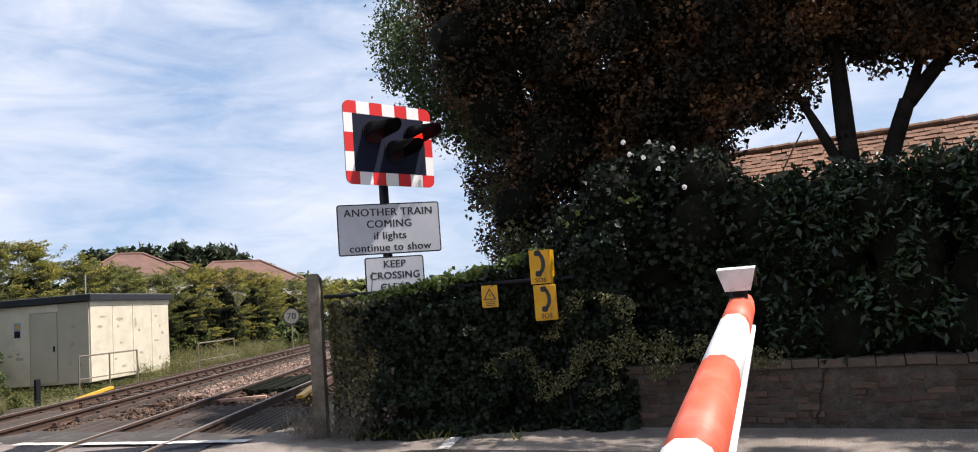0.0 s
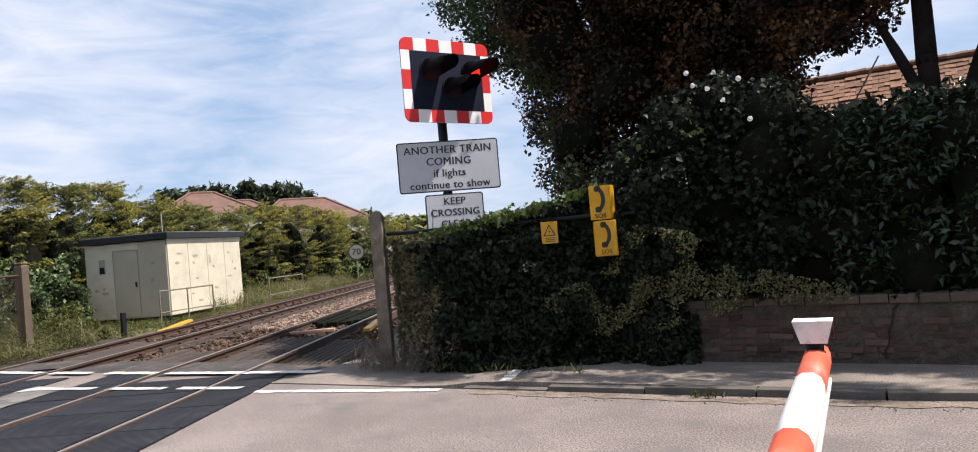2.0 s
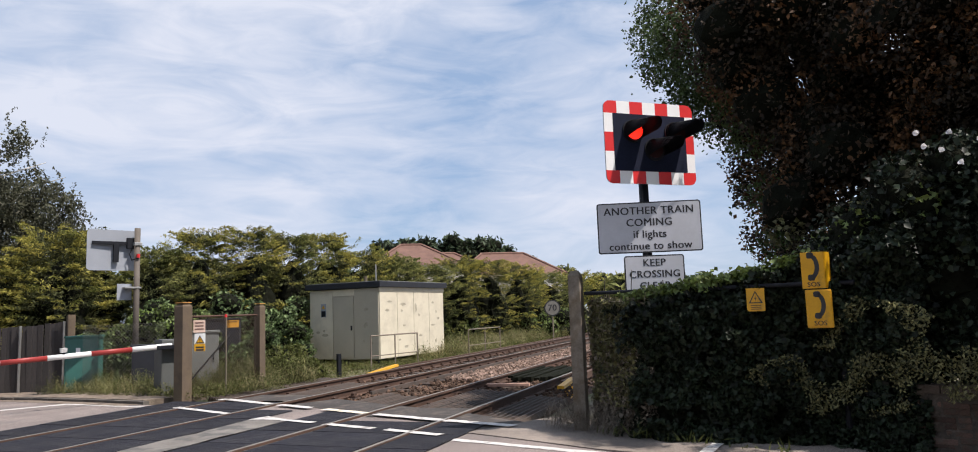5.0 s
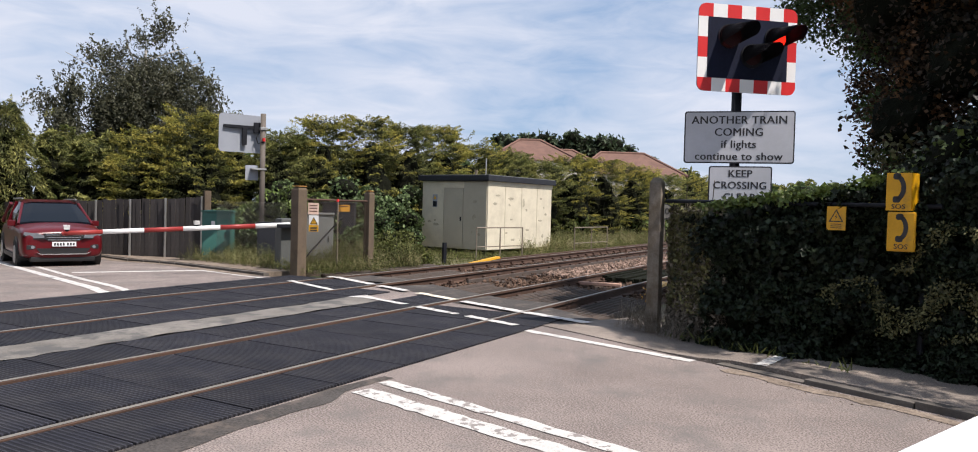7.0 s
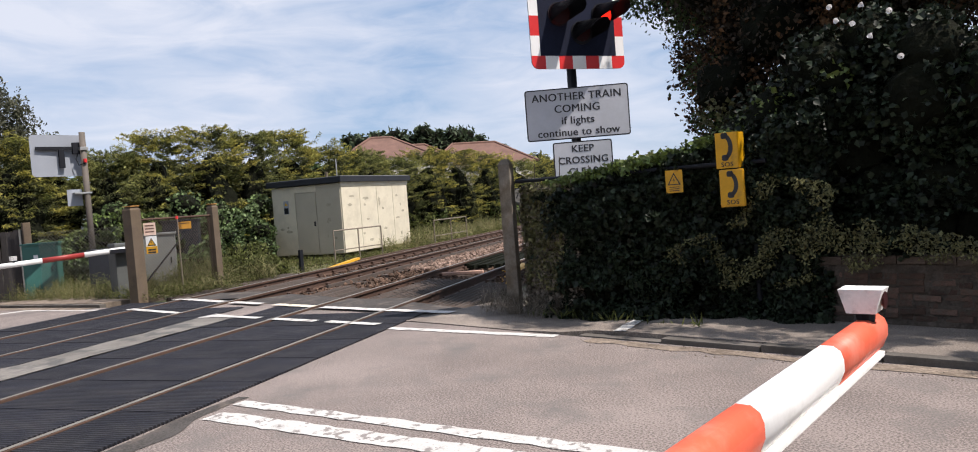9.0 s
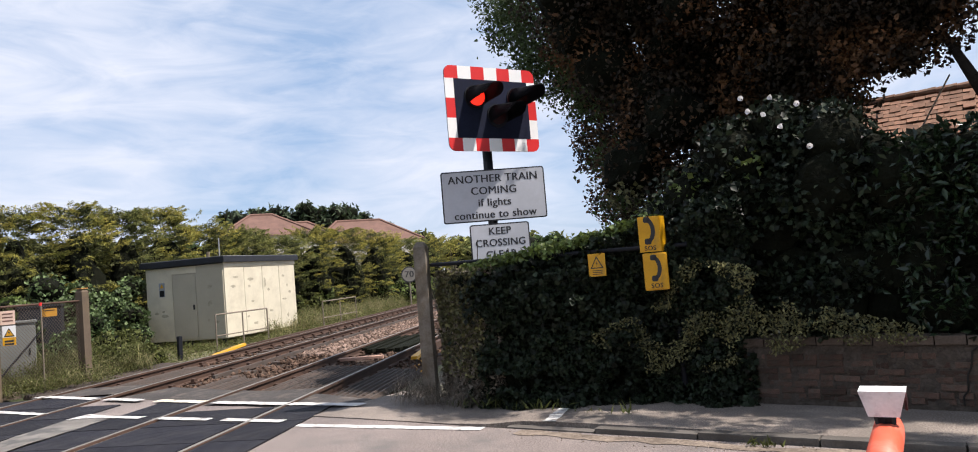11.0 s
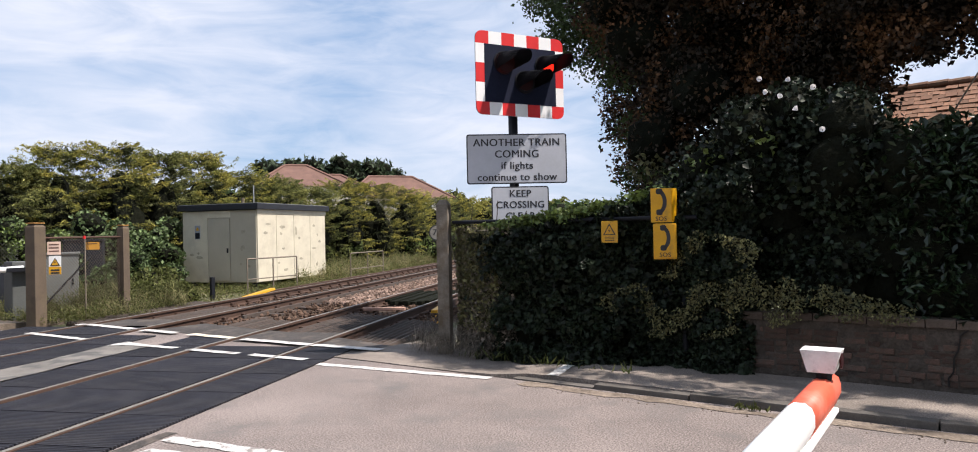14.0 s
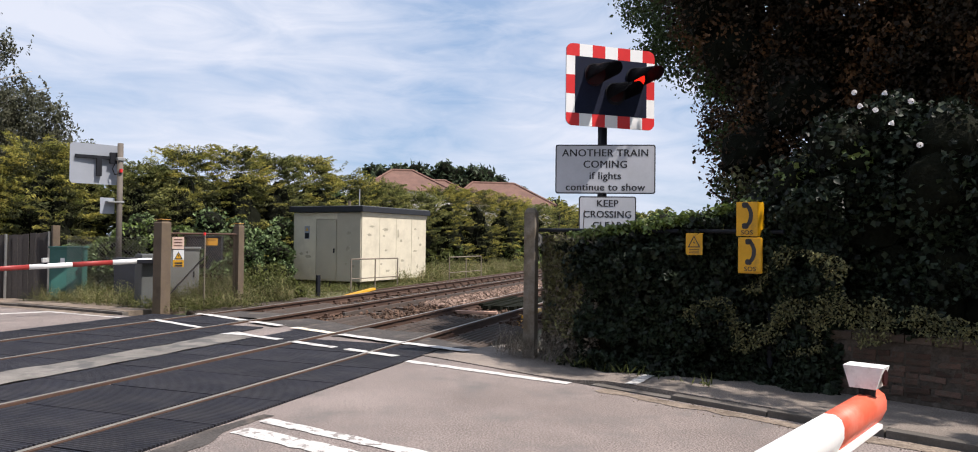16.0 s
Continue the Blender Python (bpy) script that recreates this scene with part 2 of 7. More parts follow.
DARKFENCE = mat("dark_fence_board", (0.048, 0.042, 0.040), 0.85, var=0.3, scale=2.5, fine=30, bump=0.3, piece=0.25)
RUBBER = mat("rubber_deck", (0.025, 0.0255, 0.034), 0.8, var=0.35, scale=1.1, fine=90, bump=0.25, depth=0.004, second=(0.046, 0.044, 0.048), amount=0.36, edge=0.25, piece=0.2, spec=0.22)
TILE = mat("clay_roof_tile", (0.205, 0.108, 0.070), 0.9, var=0.3, scale=4, fine=50, bump=0.4, second=(0.20, 0.14, 0.10), amount=0.4, piece=0.3, island=0.3)
FARTILE = mat("far_red_roof", (0.150, 0.082, 0.062), 0.9, var=0.22, scale=1.2, fine=9, bump=0.3, island=0.12)
BARK = mat("dark_bark", (0.024, 0.019, 0.016), 0.95, var=0.35, scale=4, fine=30, bump=0.8, depth=0.02, spec=0.08)
PALEBARK = mat("birch_bark", (0.42, 0.40, 0.36), 0.85, var=0.3, scale=5, fine=20, bump=0.4)
# ivy in two tones: very dark as if shaded, then brighter as if sunlit
IVY = mat("shaded_ivy_leaf", (0.0165, 0.0245, 0.013), 0.50, var=0.55, scale=1.6, fine=14, bump=0, island=0.75, translucent=0.04, spec=0.2)
IVY_LIT = mat("sunlit_young_ivy", (0.12, 0.165, 0.040), 0.5, var=0.35, scale=1.5, fine=20, bump=0, island=0.5, translucent=0.22)
VARIEGATED = mat("variegated_ivy_leaf", (0.135, 0.130, 0.055), 0.5, var=0.35, scale=2, fine=20, bump=0, island=0.6, translucent=0.15, spec=0.3)
# brighter ivy for the open trackside, sunlight put into the leaf colour
SUNIVY = mat("sunlit_trackside_ivy", (0.098, 0.140, 0.055), 0.5, var=0.5, scale=1.4, fine=14, bump=0, island=0.6, translucent=0.2, spec=0.25)
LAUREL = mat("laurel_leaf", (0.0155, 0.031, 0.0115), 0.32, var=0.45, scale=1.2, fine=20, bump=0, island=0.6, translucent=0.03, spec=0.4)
MAPLE = mat("purple_maple_leaf", (0.036, 0.027, 0.018), 0.6, var=0.4, scale=0.8, fine=20, bump=0, island=0.65, translucent=0.25, second=(0.165, 0.082, 0.036), amount=0.38, spec=0.2)
OAK = mat("dark_green_leaf", (0.058, 0.088, 0.030), 0.5, var=0.35, scale=0.9, fine=20, bump=0, island=0.5, translucent=0.35, spec=0.3)
CONIFER = mat("golden_conifer_spray", (0.38, 0.335, 0.082), 0.75, var=0.4, scale=0.8, fine=6, bump=0, island=0.5, translucent=0.35, second=(0.105, 0.125, 0.030), amount=0.45, edge=0.25, spec=0.2)
OLDSPRAY = mat("dark_conifer_spray", (0.125, 0.130, 0.056), 0.75, var=0.45, scale=0.9, fine=8, bump=0, island=0.55, translucent=0.3, second=(0.045, 0.058, 0.022), amount=0.45, edge=0.25, spec=0.2)
GREENCONIFER = mat("green_conifer_spray", (0.275, 0.27, 0.092), 0.75, var=0.4, scale=0.9, fine=8, bump=0, island=0.5, translucent=0.35, second=(0.078, 0.102, 0.030), amount=0.45, edge=0.25, spec=0.2)
BIRCHLEAF = mat("birch_leaf", (0.080, 0.082, 0.050), 0.55, var=0.35, scale=1, fine=20, bump=0, island=0.5, translucent=0.28, spec=0.3)
PINE = mat("pine_needles", (0.040, 0.062, 0.024), 0.7, var=0.3, scale=0.4, fine=6, bump=0, island=0.4, translucent=0.1)
GRASS = mat("dry_grass_blade", (0.25, 0.222, 0.115), 0.75, var=0.4, scale=0.9, fine=9, bump=0, island=0.5, translucent=0.3, second=(0.13, 0.145, 0.045), amount=0.45, edge=0.25, spec=0.2)
WEED = mat("weed_leaf", (0.105, 0.118, 0.036), 0.6, var=0.4, scale=1.2, fine=10, bump=0, island=0.45, translucent=0.3, spec=0.2)
PETAL = mat("white_petal", (0.80, 0.78, 0.78), 0.6, var=0.05, bump=0, translucent=0.3)
BOOMDARK = mat("far_boom_red_band", (0.30, 0.035, 0.030), 0.45, var=0.1, scale=3.5, fine=50, bump=0.05)
# near-black fill: the shade deep inside foliage, put into the colour
CORE = mat("inner_shade_black", (0.008, 0.009, 0.005), 0.95, var=0.4, scale=6, fine=30, bump=0.6, depth=0.05, spec=0.1)
CARRED = mat("car_red_paint", (0.088, 0.003, 0.006), 0.30, var=0.05, scale=3, fine=200, bump=0, coat=0.2, spec=0.3)
CARBLACK = mat("car_black_trim", (0.012, 0.012, 0.013), 0.5, var=0.15, bump=0.05)
TYRE = mat("tyre_rubber", (0.018, 0.018, 0.018), 0.85, var=0.2, fine=60, bump=0.2)
CHROME = mat("chrome_trim", (0.75, 0.75, 0.76), 0.18, metal=1.0, var=0.04, bump=0)
PLATE = mat("plate_white", (0.78, 0.78, 0.78), 0.45, var=0.03, bump=0)
PLASTER = mat("pale_house_wall", (0.62, 0.58, 0.52), 0.9, var=0.1, scale=1, fine=20, bump=0.2)
LAMPGLASS = mat("car_lamp_glass", (0.24, 0.26, 0.29), 0.12, metal=0.4, var=0.1, bump=0)
LENSDARK = mat("unlit_lens", (0.030, 0.006, 0.007), 0.5, var=0.1, bump=0, spec=0.2)
LENSRED = glow("lit_red_lens", (1.0, 0.02, 0.008), 1.35)
ORANGE = mat("orange_sign", (0.50, 0.24, 0.03), 0.5, var=0.08, bump=0)
PINKSIGN = mat("faded_red_sign", (0.74, 0.54, 0.44), 0.55, var=0.12, scale=8, bump=0)
TEAR = mat("dark_crack", (0.02, 0.017, 0.014), 0.95, var=0.2, bump=0)


def glass_mat(name, tint, rough):
    m = bpy.data.materials.new(name)
    m.use_nodes = True
    p = m.node_tree.nodes["Principled BSDF"]
    p.inputs["Base Color"].default_value = (*tint, 1)
    p.inputs["Roughness"].default_value = rough
    p.inputs["Transmission Weight"].default_value = 0.0
    p.inputs["IOR"].default_value = 1.5
    p.inputs["Specular IOR Level"].default_value = 0.16
    return m


GLASS = glass_mat("tinted_glass", (0.006, 0.009, 0.014), 0.06)

# ribs moulded into the rubber deck
rn, rl = RUBBER.node_tree.nodes, RUBBER.node_tree.links
r_tc = rn.new("ShaderNodeTexCoord")
r_wave = rn.new("ShaderNodeTexWave")
r_wave.wave_type, r_wave.bands_direction = "BANDS", "Y"
r_wave.inputs["Scale"].default_value, r_wave.inputs["Distortion"].default_value = 8.0, 0.15
r_bump = rn.new("ShaderNodeBump")
r_bump.inputs["Strength"].default_value, r_bump.inputs["Distance"].default_value = 1.0, 0.02
rl.new(r_tc.outputs["Object"], r_wave.inputs["Vector"])
rl.new(r_wave.outputs["Fac"], r_bump.inputs["Height"])
rl.new(r_bump.outputs["Normal"], rn["Principled BSDF"].inputs["Normal"])
r_old = rn["Principled BSDF"].inputs["Base Color"].links[0].from_socket
r_val = rn.new("ShaderNodeMapRange")
r_val.inputs["To Min"].default_value, r_val.inputs["To Max"].default_value = 0.45, 1.3
r_hsv = rn.new("ShaderNodeHueSaturation")
rl.new(r_wave.outputs["Fac"], r_val.inputs["Value"])
rl.new(r_val.outputs["Result"], r_hsv.inputs["Value"])
rl.new(r_old, r_hsv.inputs["Color"])
rl.new(r_hsv.outputs["Color"], rn["Principled BSDF"].inputs["Base Color"])


# ---- building helpers ----
def link(name, bm, material, smooth=False):
    me = bpy.data.meshes.new(name)
    bm.to_mesh(me)
    bm.free()
    for m in (material if isinstance(material, (list, tuple)) else [material]):
        me.materials.append(m)
    if smooth:
        me.polygons.foreach_set("use_smooth", [True] * len(me.polygons))
    return new(name, me)


def thing(name, m, label, category, group="", kind=""):
    ob = new(name)
    ob.empty_display_size = 0.1
    ob.matrix_basis = m
    return tagged(ob, label, category, group, kind)


def part(name, bm, material, parent, label="", smooth=False):
    ob = link(name, bm, material, smooth)
    ob.parent = parent
    return tagged(ob, label) if label else ob


def piece(name, me, parent, m):
    ob = new(name, me)
    ob.parent = parent
    ob.matrix_basis = m
    return ob


def box(bm, x0, y0, z0, x1, y1, z1, bevel=0.0, m=None, mi=0):
    r = bmesh.ops.create_cube(bm, size=1.0)
    vs = r["verts"]
    for v in vs:
        v.co = Vector((x0 + (x1 - x0) * (v.co.x + 0.5), y0 + (y1 - y0) * (v.co.y + 0.5), z0 + (z1 - z0) * (v.co.z + 0.5)))
    faces = {f for v in vs for f in v.link_faces}
    for f in faces:
        f.material_index = mi
    if bevel:
        edges = {e for f in faces for e in f.edges}
        out = bmesh.ops.bevel(bm, geom=list(edges), offset=bevel, segments=2, affect="EDGES", profile=0.7)
        vs = list({v for f in out["faces"] for v in f.verts} | {v for v in vs if v.is_valid})
        for f in {f for v in vs for f in v.link_faces}:
            f.material_index = mi
    if m is not None:
        bmesh.ops.transform(bm, matrix=m, verts=[v for v in vs if v.is_valid])
    return bm


def nbox(*a, **k):
    return box(bmesh.new(), *a, **k)


def rod(bm, a, b, r0, r1=None, seg=10, mi=0, caps=True):
    a, b = Vector(a), Vector(b)
    r1 = r0 if r1 is None else r1
    q = (b - a).to_track_quat("Z", "Y").to_matrix().to_4x4()
    m = Matrix.Translation((a + b) / 2) @ q
    r = bmesh.ops.create_cone(bm, cap_ends=caps, segments=seg, radius1=r0, radius2=r1, depth=(b - a).length, matrix=m)
    for f in {f for v in r["verts"] for f in v.link_faces}:
        f.material_index = mi
    return bm


def nrod(*a, **k):
    return rod(bmesh.new(), *a, **k)


def path_tube(bm, pts, r, seg=8):
    for a, b in zip(pts[:-1], pts[1:]):
        rod(bm, a, b, r, r, seg)
        bmesh.ops.create_icosphere(bm, subdivisions=1, radius=r * 1.01, matrix=Matrix.Translation(b))
    return bm


def raw(name, verts, faces, material, smooth=False, parent=None):
    me = bpy.data.meshes.new(name)
    me.from_pydata(verts, [], faces)
    me.materials.append(material)
    if smooth:
        me.polygons.foreach_set("use_smooth", [True] * len(me.polygons))
    ob = new(name, me)
    ob.parent = parent
    return ob


def outline(bm, pts, depth, m=None, mi=0):
    """A flat outline in the xz plane with thickness towards +y."""
    front = [bm.verts.new((x, 0, z)) for x, z in pts]
    back = [bm.verts.new((x, depth, z)) for x, z in pts]
    fs = [bm.faces.new(front), bm.faces.new(list(reversed(back)))]
    k = len(pts)
    for i in range(k):
        fs.append(bm.faces.new((front[i], back[i], back[(i + 1) % k], front[(i + 1) % k])))
    for f in fs:
        f.material_index = mi
    bmesh.ops.recalc_face_normals(bm, faces=fs)
    if m is not None:
        bmesh.ops.transform(bm, matrix=m, verts=front + back)
    return bm


def round_rect(w, h, r, n=5):
    pts = []
    for cx, cz, a0 in ((w / 2 - r, h / 2 - r, 0), (-w / 2 + r, h / 2 - r, 90), (-w / 2 + r, -h / 2 + r, 180), (w / 2 - r, -h / 2 + r, 270)):
        for i in range(n + 1):
            a = radians(a0 + 90 * i / n)
            pts.append((cx + r * math.cos(a), cz + r * math.sin(a)))
    return pts


def text(body, size, m, material, parent, name="lettering", squeeze=1.0):
    cu = bpy.data.curves.new(name, "FONT")
    cu.body, cu.size, cu.align_x, cu.align_y, cu.extrude = body, size, "CENTER", "CENTER", 0.0008
    cu.resolution_u, cu.space_character = 3, 1.06
    tmp = bpy.data.objects.new(name, cu)
    scene.collection.objects.link(tmp)
    me = bpy.data.meshes.new_from_object(tmp.evaluated_get(bpy.context.evaluated_depsgraph_get()))
    bpy.data.objects.remove(tmp)
    bm = bmesh.new()
    for i, dx in enumerate((-0.022, 0.0, 0.022)):           # heavier strokes
        me.transform(Matrix.Translation((dx * size if i == 0 else 0.022 * size, 0, 0.0002 * i)))
        bm.from_mesh(me)
    bm.to_mesh(me)
    bm.free()
    me.materials.clear()
    me.materials.append(material)
    ob = new(name, me)
    ob.parent = parent
    ob.matrix_basis = m @ Matrix.Rotation(radians(90), 4, "X") @ Matrix.Diagonal((squeeze, 1, 1, 1))
    return ob


rng = np.random.default_rng(7)


def leaf_mesh(name, pts, size, material, parent=None, aspect=0.7, up=0.35, out=None, fold=0.25, hang=0.0, spread=0.4, along=None):
    """Small folded leaves at the points: each two triangles about a midrib."""
    n = len(pts)
    pts = np.asarray(pts, float)
    nor = rng.normal(size=(n, 3))
    nor /= np.linalg.norm(nor, axis=1, keepdims=True) + 1e-9
    if out is not None:
        nor = nor * 0.75 + out
    nor[:, 2] += up
    nor /= np.linalg.norm(nor, axis=1, keepdims=True) + 1e-9
    t = rng.normal(size=(n, 3))
    t[:, 2] -= hang
    if along is not None:
        t = t * 0.55 + along
    t -= (t * nor).sum(1, keepdims=True) * nor
    t /= np.linalg.norm(t, axis=1, keepdims=True) + 1e-9
    s = np.cross(nor, t)
    k = (size * (1 + spread * (rng.random(n) - 0.5) * 2))[:, None]
    base, tip = pts - t * k * 0.5, pts + t * k * 0.5
    lift = nor * k * fold
    mid = pts - t * k * 0.08
    left, right = mid + s * k * aspect * 0.5 + lift, mid - s * k * aspect * 0.5 + lift
    co = np.stack([base, left, tip, right], 1).reshape(-1, 3)
    me = bpy.data.meshes.new(name)
    me.vertices.add(4 * n)
    me.vertices.foreach_set("co", co.ravel())
    idx = (np.arange(n)[:, None] * 4 + np.array([0, 2, 1, 0, 3, 2])).ravel()
    me.loops.add(6 * n)
    me.loops.foreach_set("vertex_index", idx)
    me.polygons.add(2 * n)
    me.polygons.foreach_set("loop_start", np.arange(2 * n) * 3)
    me.update(calc_edges=True)
    me.materials.append(material)
    ob = new(name, me)
    ob.parent = parent
    return ob


def blob_points(centres, radii, per, shell=0.55, squash=0.8):
    """Points scattered through the outer shell of clumps."""
    out = []
    for c, r, k in zip(centres, radii, per):
        d = rng.normal(size=(int(k), 3))
        d /= np.linalg.norm(d, axis=1, keepdims=True)
        rad = r * (shell + (1 - shell) * rng.random(int(k)) ** 0.6)
        p = d * rad[:, None]
        p[:, 2] *= squash
        out.append(p + np.asarray(c))
    return np.concatenate(out)


# lumpy black masses added inside foliage in place of its inner shade
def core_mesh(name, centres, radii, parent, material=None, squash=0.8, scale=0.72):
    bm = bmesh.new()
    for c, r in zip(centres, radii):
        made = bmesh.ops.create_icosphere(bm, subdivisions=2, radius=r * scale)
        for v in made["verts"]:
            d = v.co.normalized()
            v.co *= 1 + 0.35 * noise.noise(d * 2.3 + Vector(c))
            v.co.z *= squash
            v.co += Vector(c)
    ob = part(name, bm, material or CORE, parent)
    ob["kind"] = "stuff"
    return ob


def limb(bm, a, b, r0, r1, bend=0.12, steps=6, seg=8):
    a, b = Vector(a), Vector(b)
    off = Vector((noise.noise(a * 1.7), noise.noise(b * 1.3 + Vector((5, 1, 0))), 0)) * bend * (b - a).length
    pts = [a.lerp(b, i / steps) + off * math.sin(math.pi * i / steps) for i in range(steps + 1)]
    for i in range(steps):
        rod(bm, pts[i], pts[i + 1], r0 + (r1 - r0) * i / steps, r0 + (r1 - r0) * (i + 1) / steps, seg, caps=i in (0, steps - 1))
    return pts


def interp(table, x):
    return float(np.interp(x, [p[0] for p in table], [p[1] for p in table]))


def fall(x):
    """The road falls gently away beyond the crossing."""
    return -0.035 * min(max(-12.5 - x, 0.0), 10.0)


# ---- ground, road, pavement ----
FAR_KERB = [(-70, -6.0), (-30, 1.4), (-24, 2.9), (-20, 4.05), (-16.3, 4.5), (-14.2, 4.72), (-12.5, 5.0), (-6.1, 5.85), (-3.6, 5.93), (0, 6.08), (0.9, 6.2), (6, 6.9), (40, 11.5)]
NEAR_KERB = [(-70, -13.0), (-30, -4.2), (-24, -2.6), (-12, -1.9), (-4, -0.4), (0.4, 0.75), (6, 1.7), (40, 6.5)]
SL = 0.50                                             # the tracks: x + SL * y is constant along a rail
RAILS = (-4.14, -5.74, -8.22, -9.80)
DX, DY = -SL / math.hypot(SL, 1), 1 / math.hypot(SL, 1)   # along the tracks, away from the camera
TRACK_ANGLE = math.degrees(math.atan2(DY, DX))


def on_track(c, y, z=0.0):
    return Vector((c - SL * y, y, z))


def ground_h(x, y):
    c = x + SL * y
    z = fall(x) - 0.05
    if y > 5.6 and -11.6 < c < -2.9:
        z -= 0.25 * min(1, (y - 5.6) / 0.8)
    if y > 5.6 and c <= -11.6:
        z += 0.10 * noise.noise(Vector((x * 0.6, y * 0.6, 0))) - 0.02
    return z


gx = [-900, -500, -250, -120, -70, -50, -40] + list(np.arange(-34, 8.01, 0.4)) + [10, 14, 20, 40, 90, 250, 900]
gy = [-900, -250, -90, -40, -20, -12] + list(np.arange(-8, 34.01, 0.4)) + [37, 42, 50, 70, 120, 300, 900]
gv = [(x, y, ground_h(x, y)) for y in gy for x in gx]
gf = [(j * len(gx) + i, j * len(gx) + i + 1, (j + 1) * len(gx) + i + 1, (j + 1) * len(gx) + i) for j in range(len(gy) - 1) for i in range(len(gx) - 1)]
tagged(raw("ground", gv, gf, SOIL, True), "dry soil and rough grass ground around the crossing", "ground", kind="structure")


def strip(name, xs, lo, hi, z0, material, rows=6, thick=0.0):
    """A slab between two lines over x, following the fall of the road."""
    v, f = [], []
    for x in xs:
        for j in range(rows + 1):
            v.append((x, lo(x) + (hi(x) - lo(x)) * j / rows, fall(x) + z0))
    k = rows + 1
    for i in range(len(xs) - 1):
        for j in range(rows):
            f.append((i * k + j, (i + 1) * k + j, (i + 1) * k + j + 1, i * k + j + 1))
    if thick:
        n = len(v)
        v += [(a, b, c - thick) for a, b, c in v]
        for i in range(len(xs) - 1):
            for j in (0, rows):
                a, b = i * k + j, (i + 1) * k + j
                f.append((a, b, b + n, a + n))
        for i in (0, len(xs) - 1):
            for j in range(rows):
                a, b = i * k + j, i * k + j + 1
                f.append((a, b, b + n, a + n))
    return raw(name, v, f, material)


road_x = list(np.arange(-70, -24, 2.0)) + list(np.arange(-24, 8, 0.5)) + list(np.arange(8, 41, 4.0))
road = tagged(strip("road", road_x, lambda x: interp(NEAR_KERB, x), lambda x: interp(FAR_KERB, x) + (0.75 if -12.6 < x < -6 else 0), 0.0, ASPHALT, 8, 0.05), "grey worn asphalt road over the level crossing", "road", kind="structure")

pave_x = [-6.3, -5.6, -5.0, -4.4, -3.9, -3.6, -3.0] + list(np.arange(-2.5, 8, 0.5)) + [10, 16, 24, 40]
pavement = tagged(strip("pavement", pave_x, lambda x: interp(FAR_KERB, x) + (0.13 if x > -3.65 else 0.0), lambda x: max(interp(FAR_KERB, x) + 1.35, 7.34), 0.012 + 0.0, PAVING, 5, 0.06), "patched asphalt pavement beside the low brick wall", "pavement", kind="structure")
for vert in pavement.data.vertices:
    vert.co.z += 0.044 * min(max((vert.co.x + 4.3) / 0.9, 0), 1)
tagged(strip("pavement_far", [-70, -50, -34, -28, -24, -22, -20, -18, -16.3, -15, -14.3], lambda x: interp(FAR_KERB, x) + 0.12, lambda x: interp(FAR_KERB, x) + 1.3, 0.07, DUST, 3, 0.12), "dusty verge and footway beyond the crossing", "pavement", kind="structure")
tagged(strip("pavement_near", [-30, -20, -12, -8, -4, -2, 0.4, 3, 6, 14, 40], lambda x: interp(NEAR_KERB, x) - 2.2, lambda x: interp(NEAR_KERB, x) - 0.1, 0.08, PAVING, 3, 0.12), "asphalt pavement on the near side of the road", "pavement", kind="structure")


def kerb_run(name, table, x0, x1, side, label, height=0.06, step=0.915):
    root = thing(name, pose(0, 0, 0), label, "kerb", kind="structure")
    bm = nbox(0.004, -0.06, -0.12, step - 0.004, 0.06, 0, 0.012)
    me = bpy.data.meshes.new("kerb_stone")
    bm.to_mesh(me)
    bm.free()
    me.materials.append(KERB)
    x = x0
    while x < x1:
        y0, y1 = interp(table, x), interp(table, x + step)
        h = height * min(1, max(0.25, (x - x0) / 1.2)) if side > 0 else height
        piece("kerb_stone", me, root, pose(x, y0 + side * 0.06, fall(x) + h, 0, math.degrees(math.atan2(-(fall(x + step) - fall(x)), step)), math.degrees(math.atan2(y1 - y0, step))))
        x += step
    return root


kerb_run("kerb", FAR_KERB, -3.7, 8, 1, "low weathered concrete kerb stones along the pavement")
kerb_run("kerb_near", NEAR_KERB, -4, 6, -1, "low concrete kerb stones on the near side")
kerb_run("kerb_far", FAR_KERB, -26, -14.8, 1.001, "low dusty kerb stones beyond the crossing", 0.06)


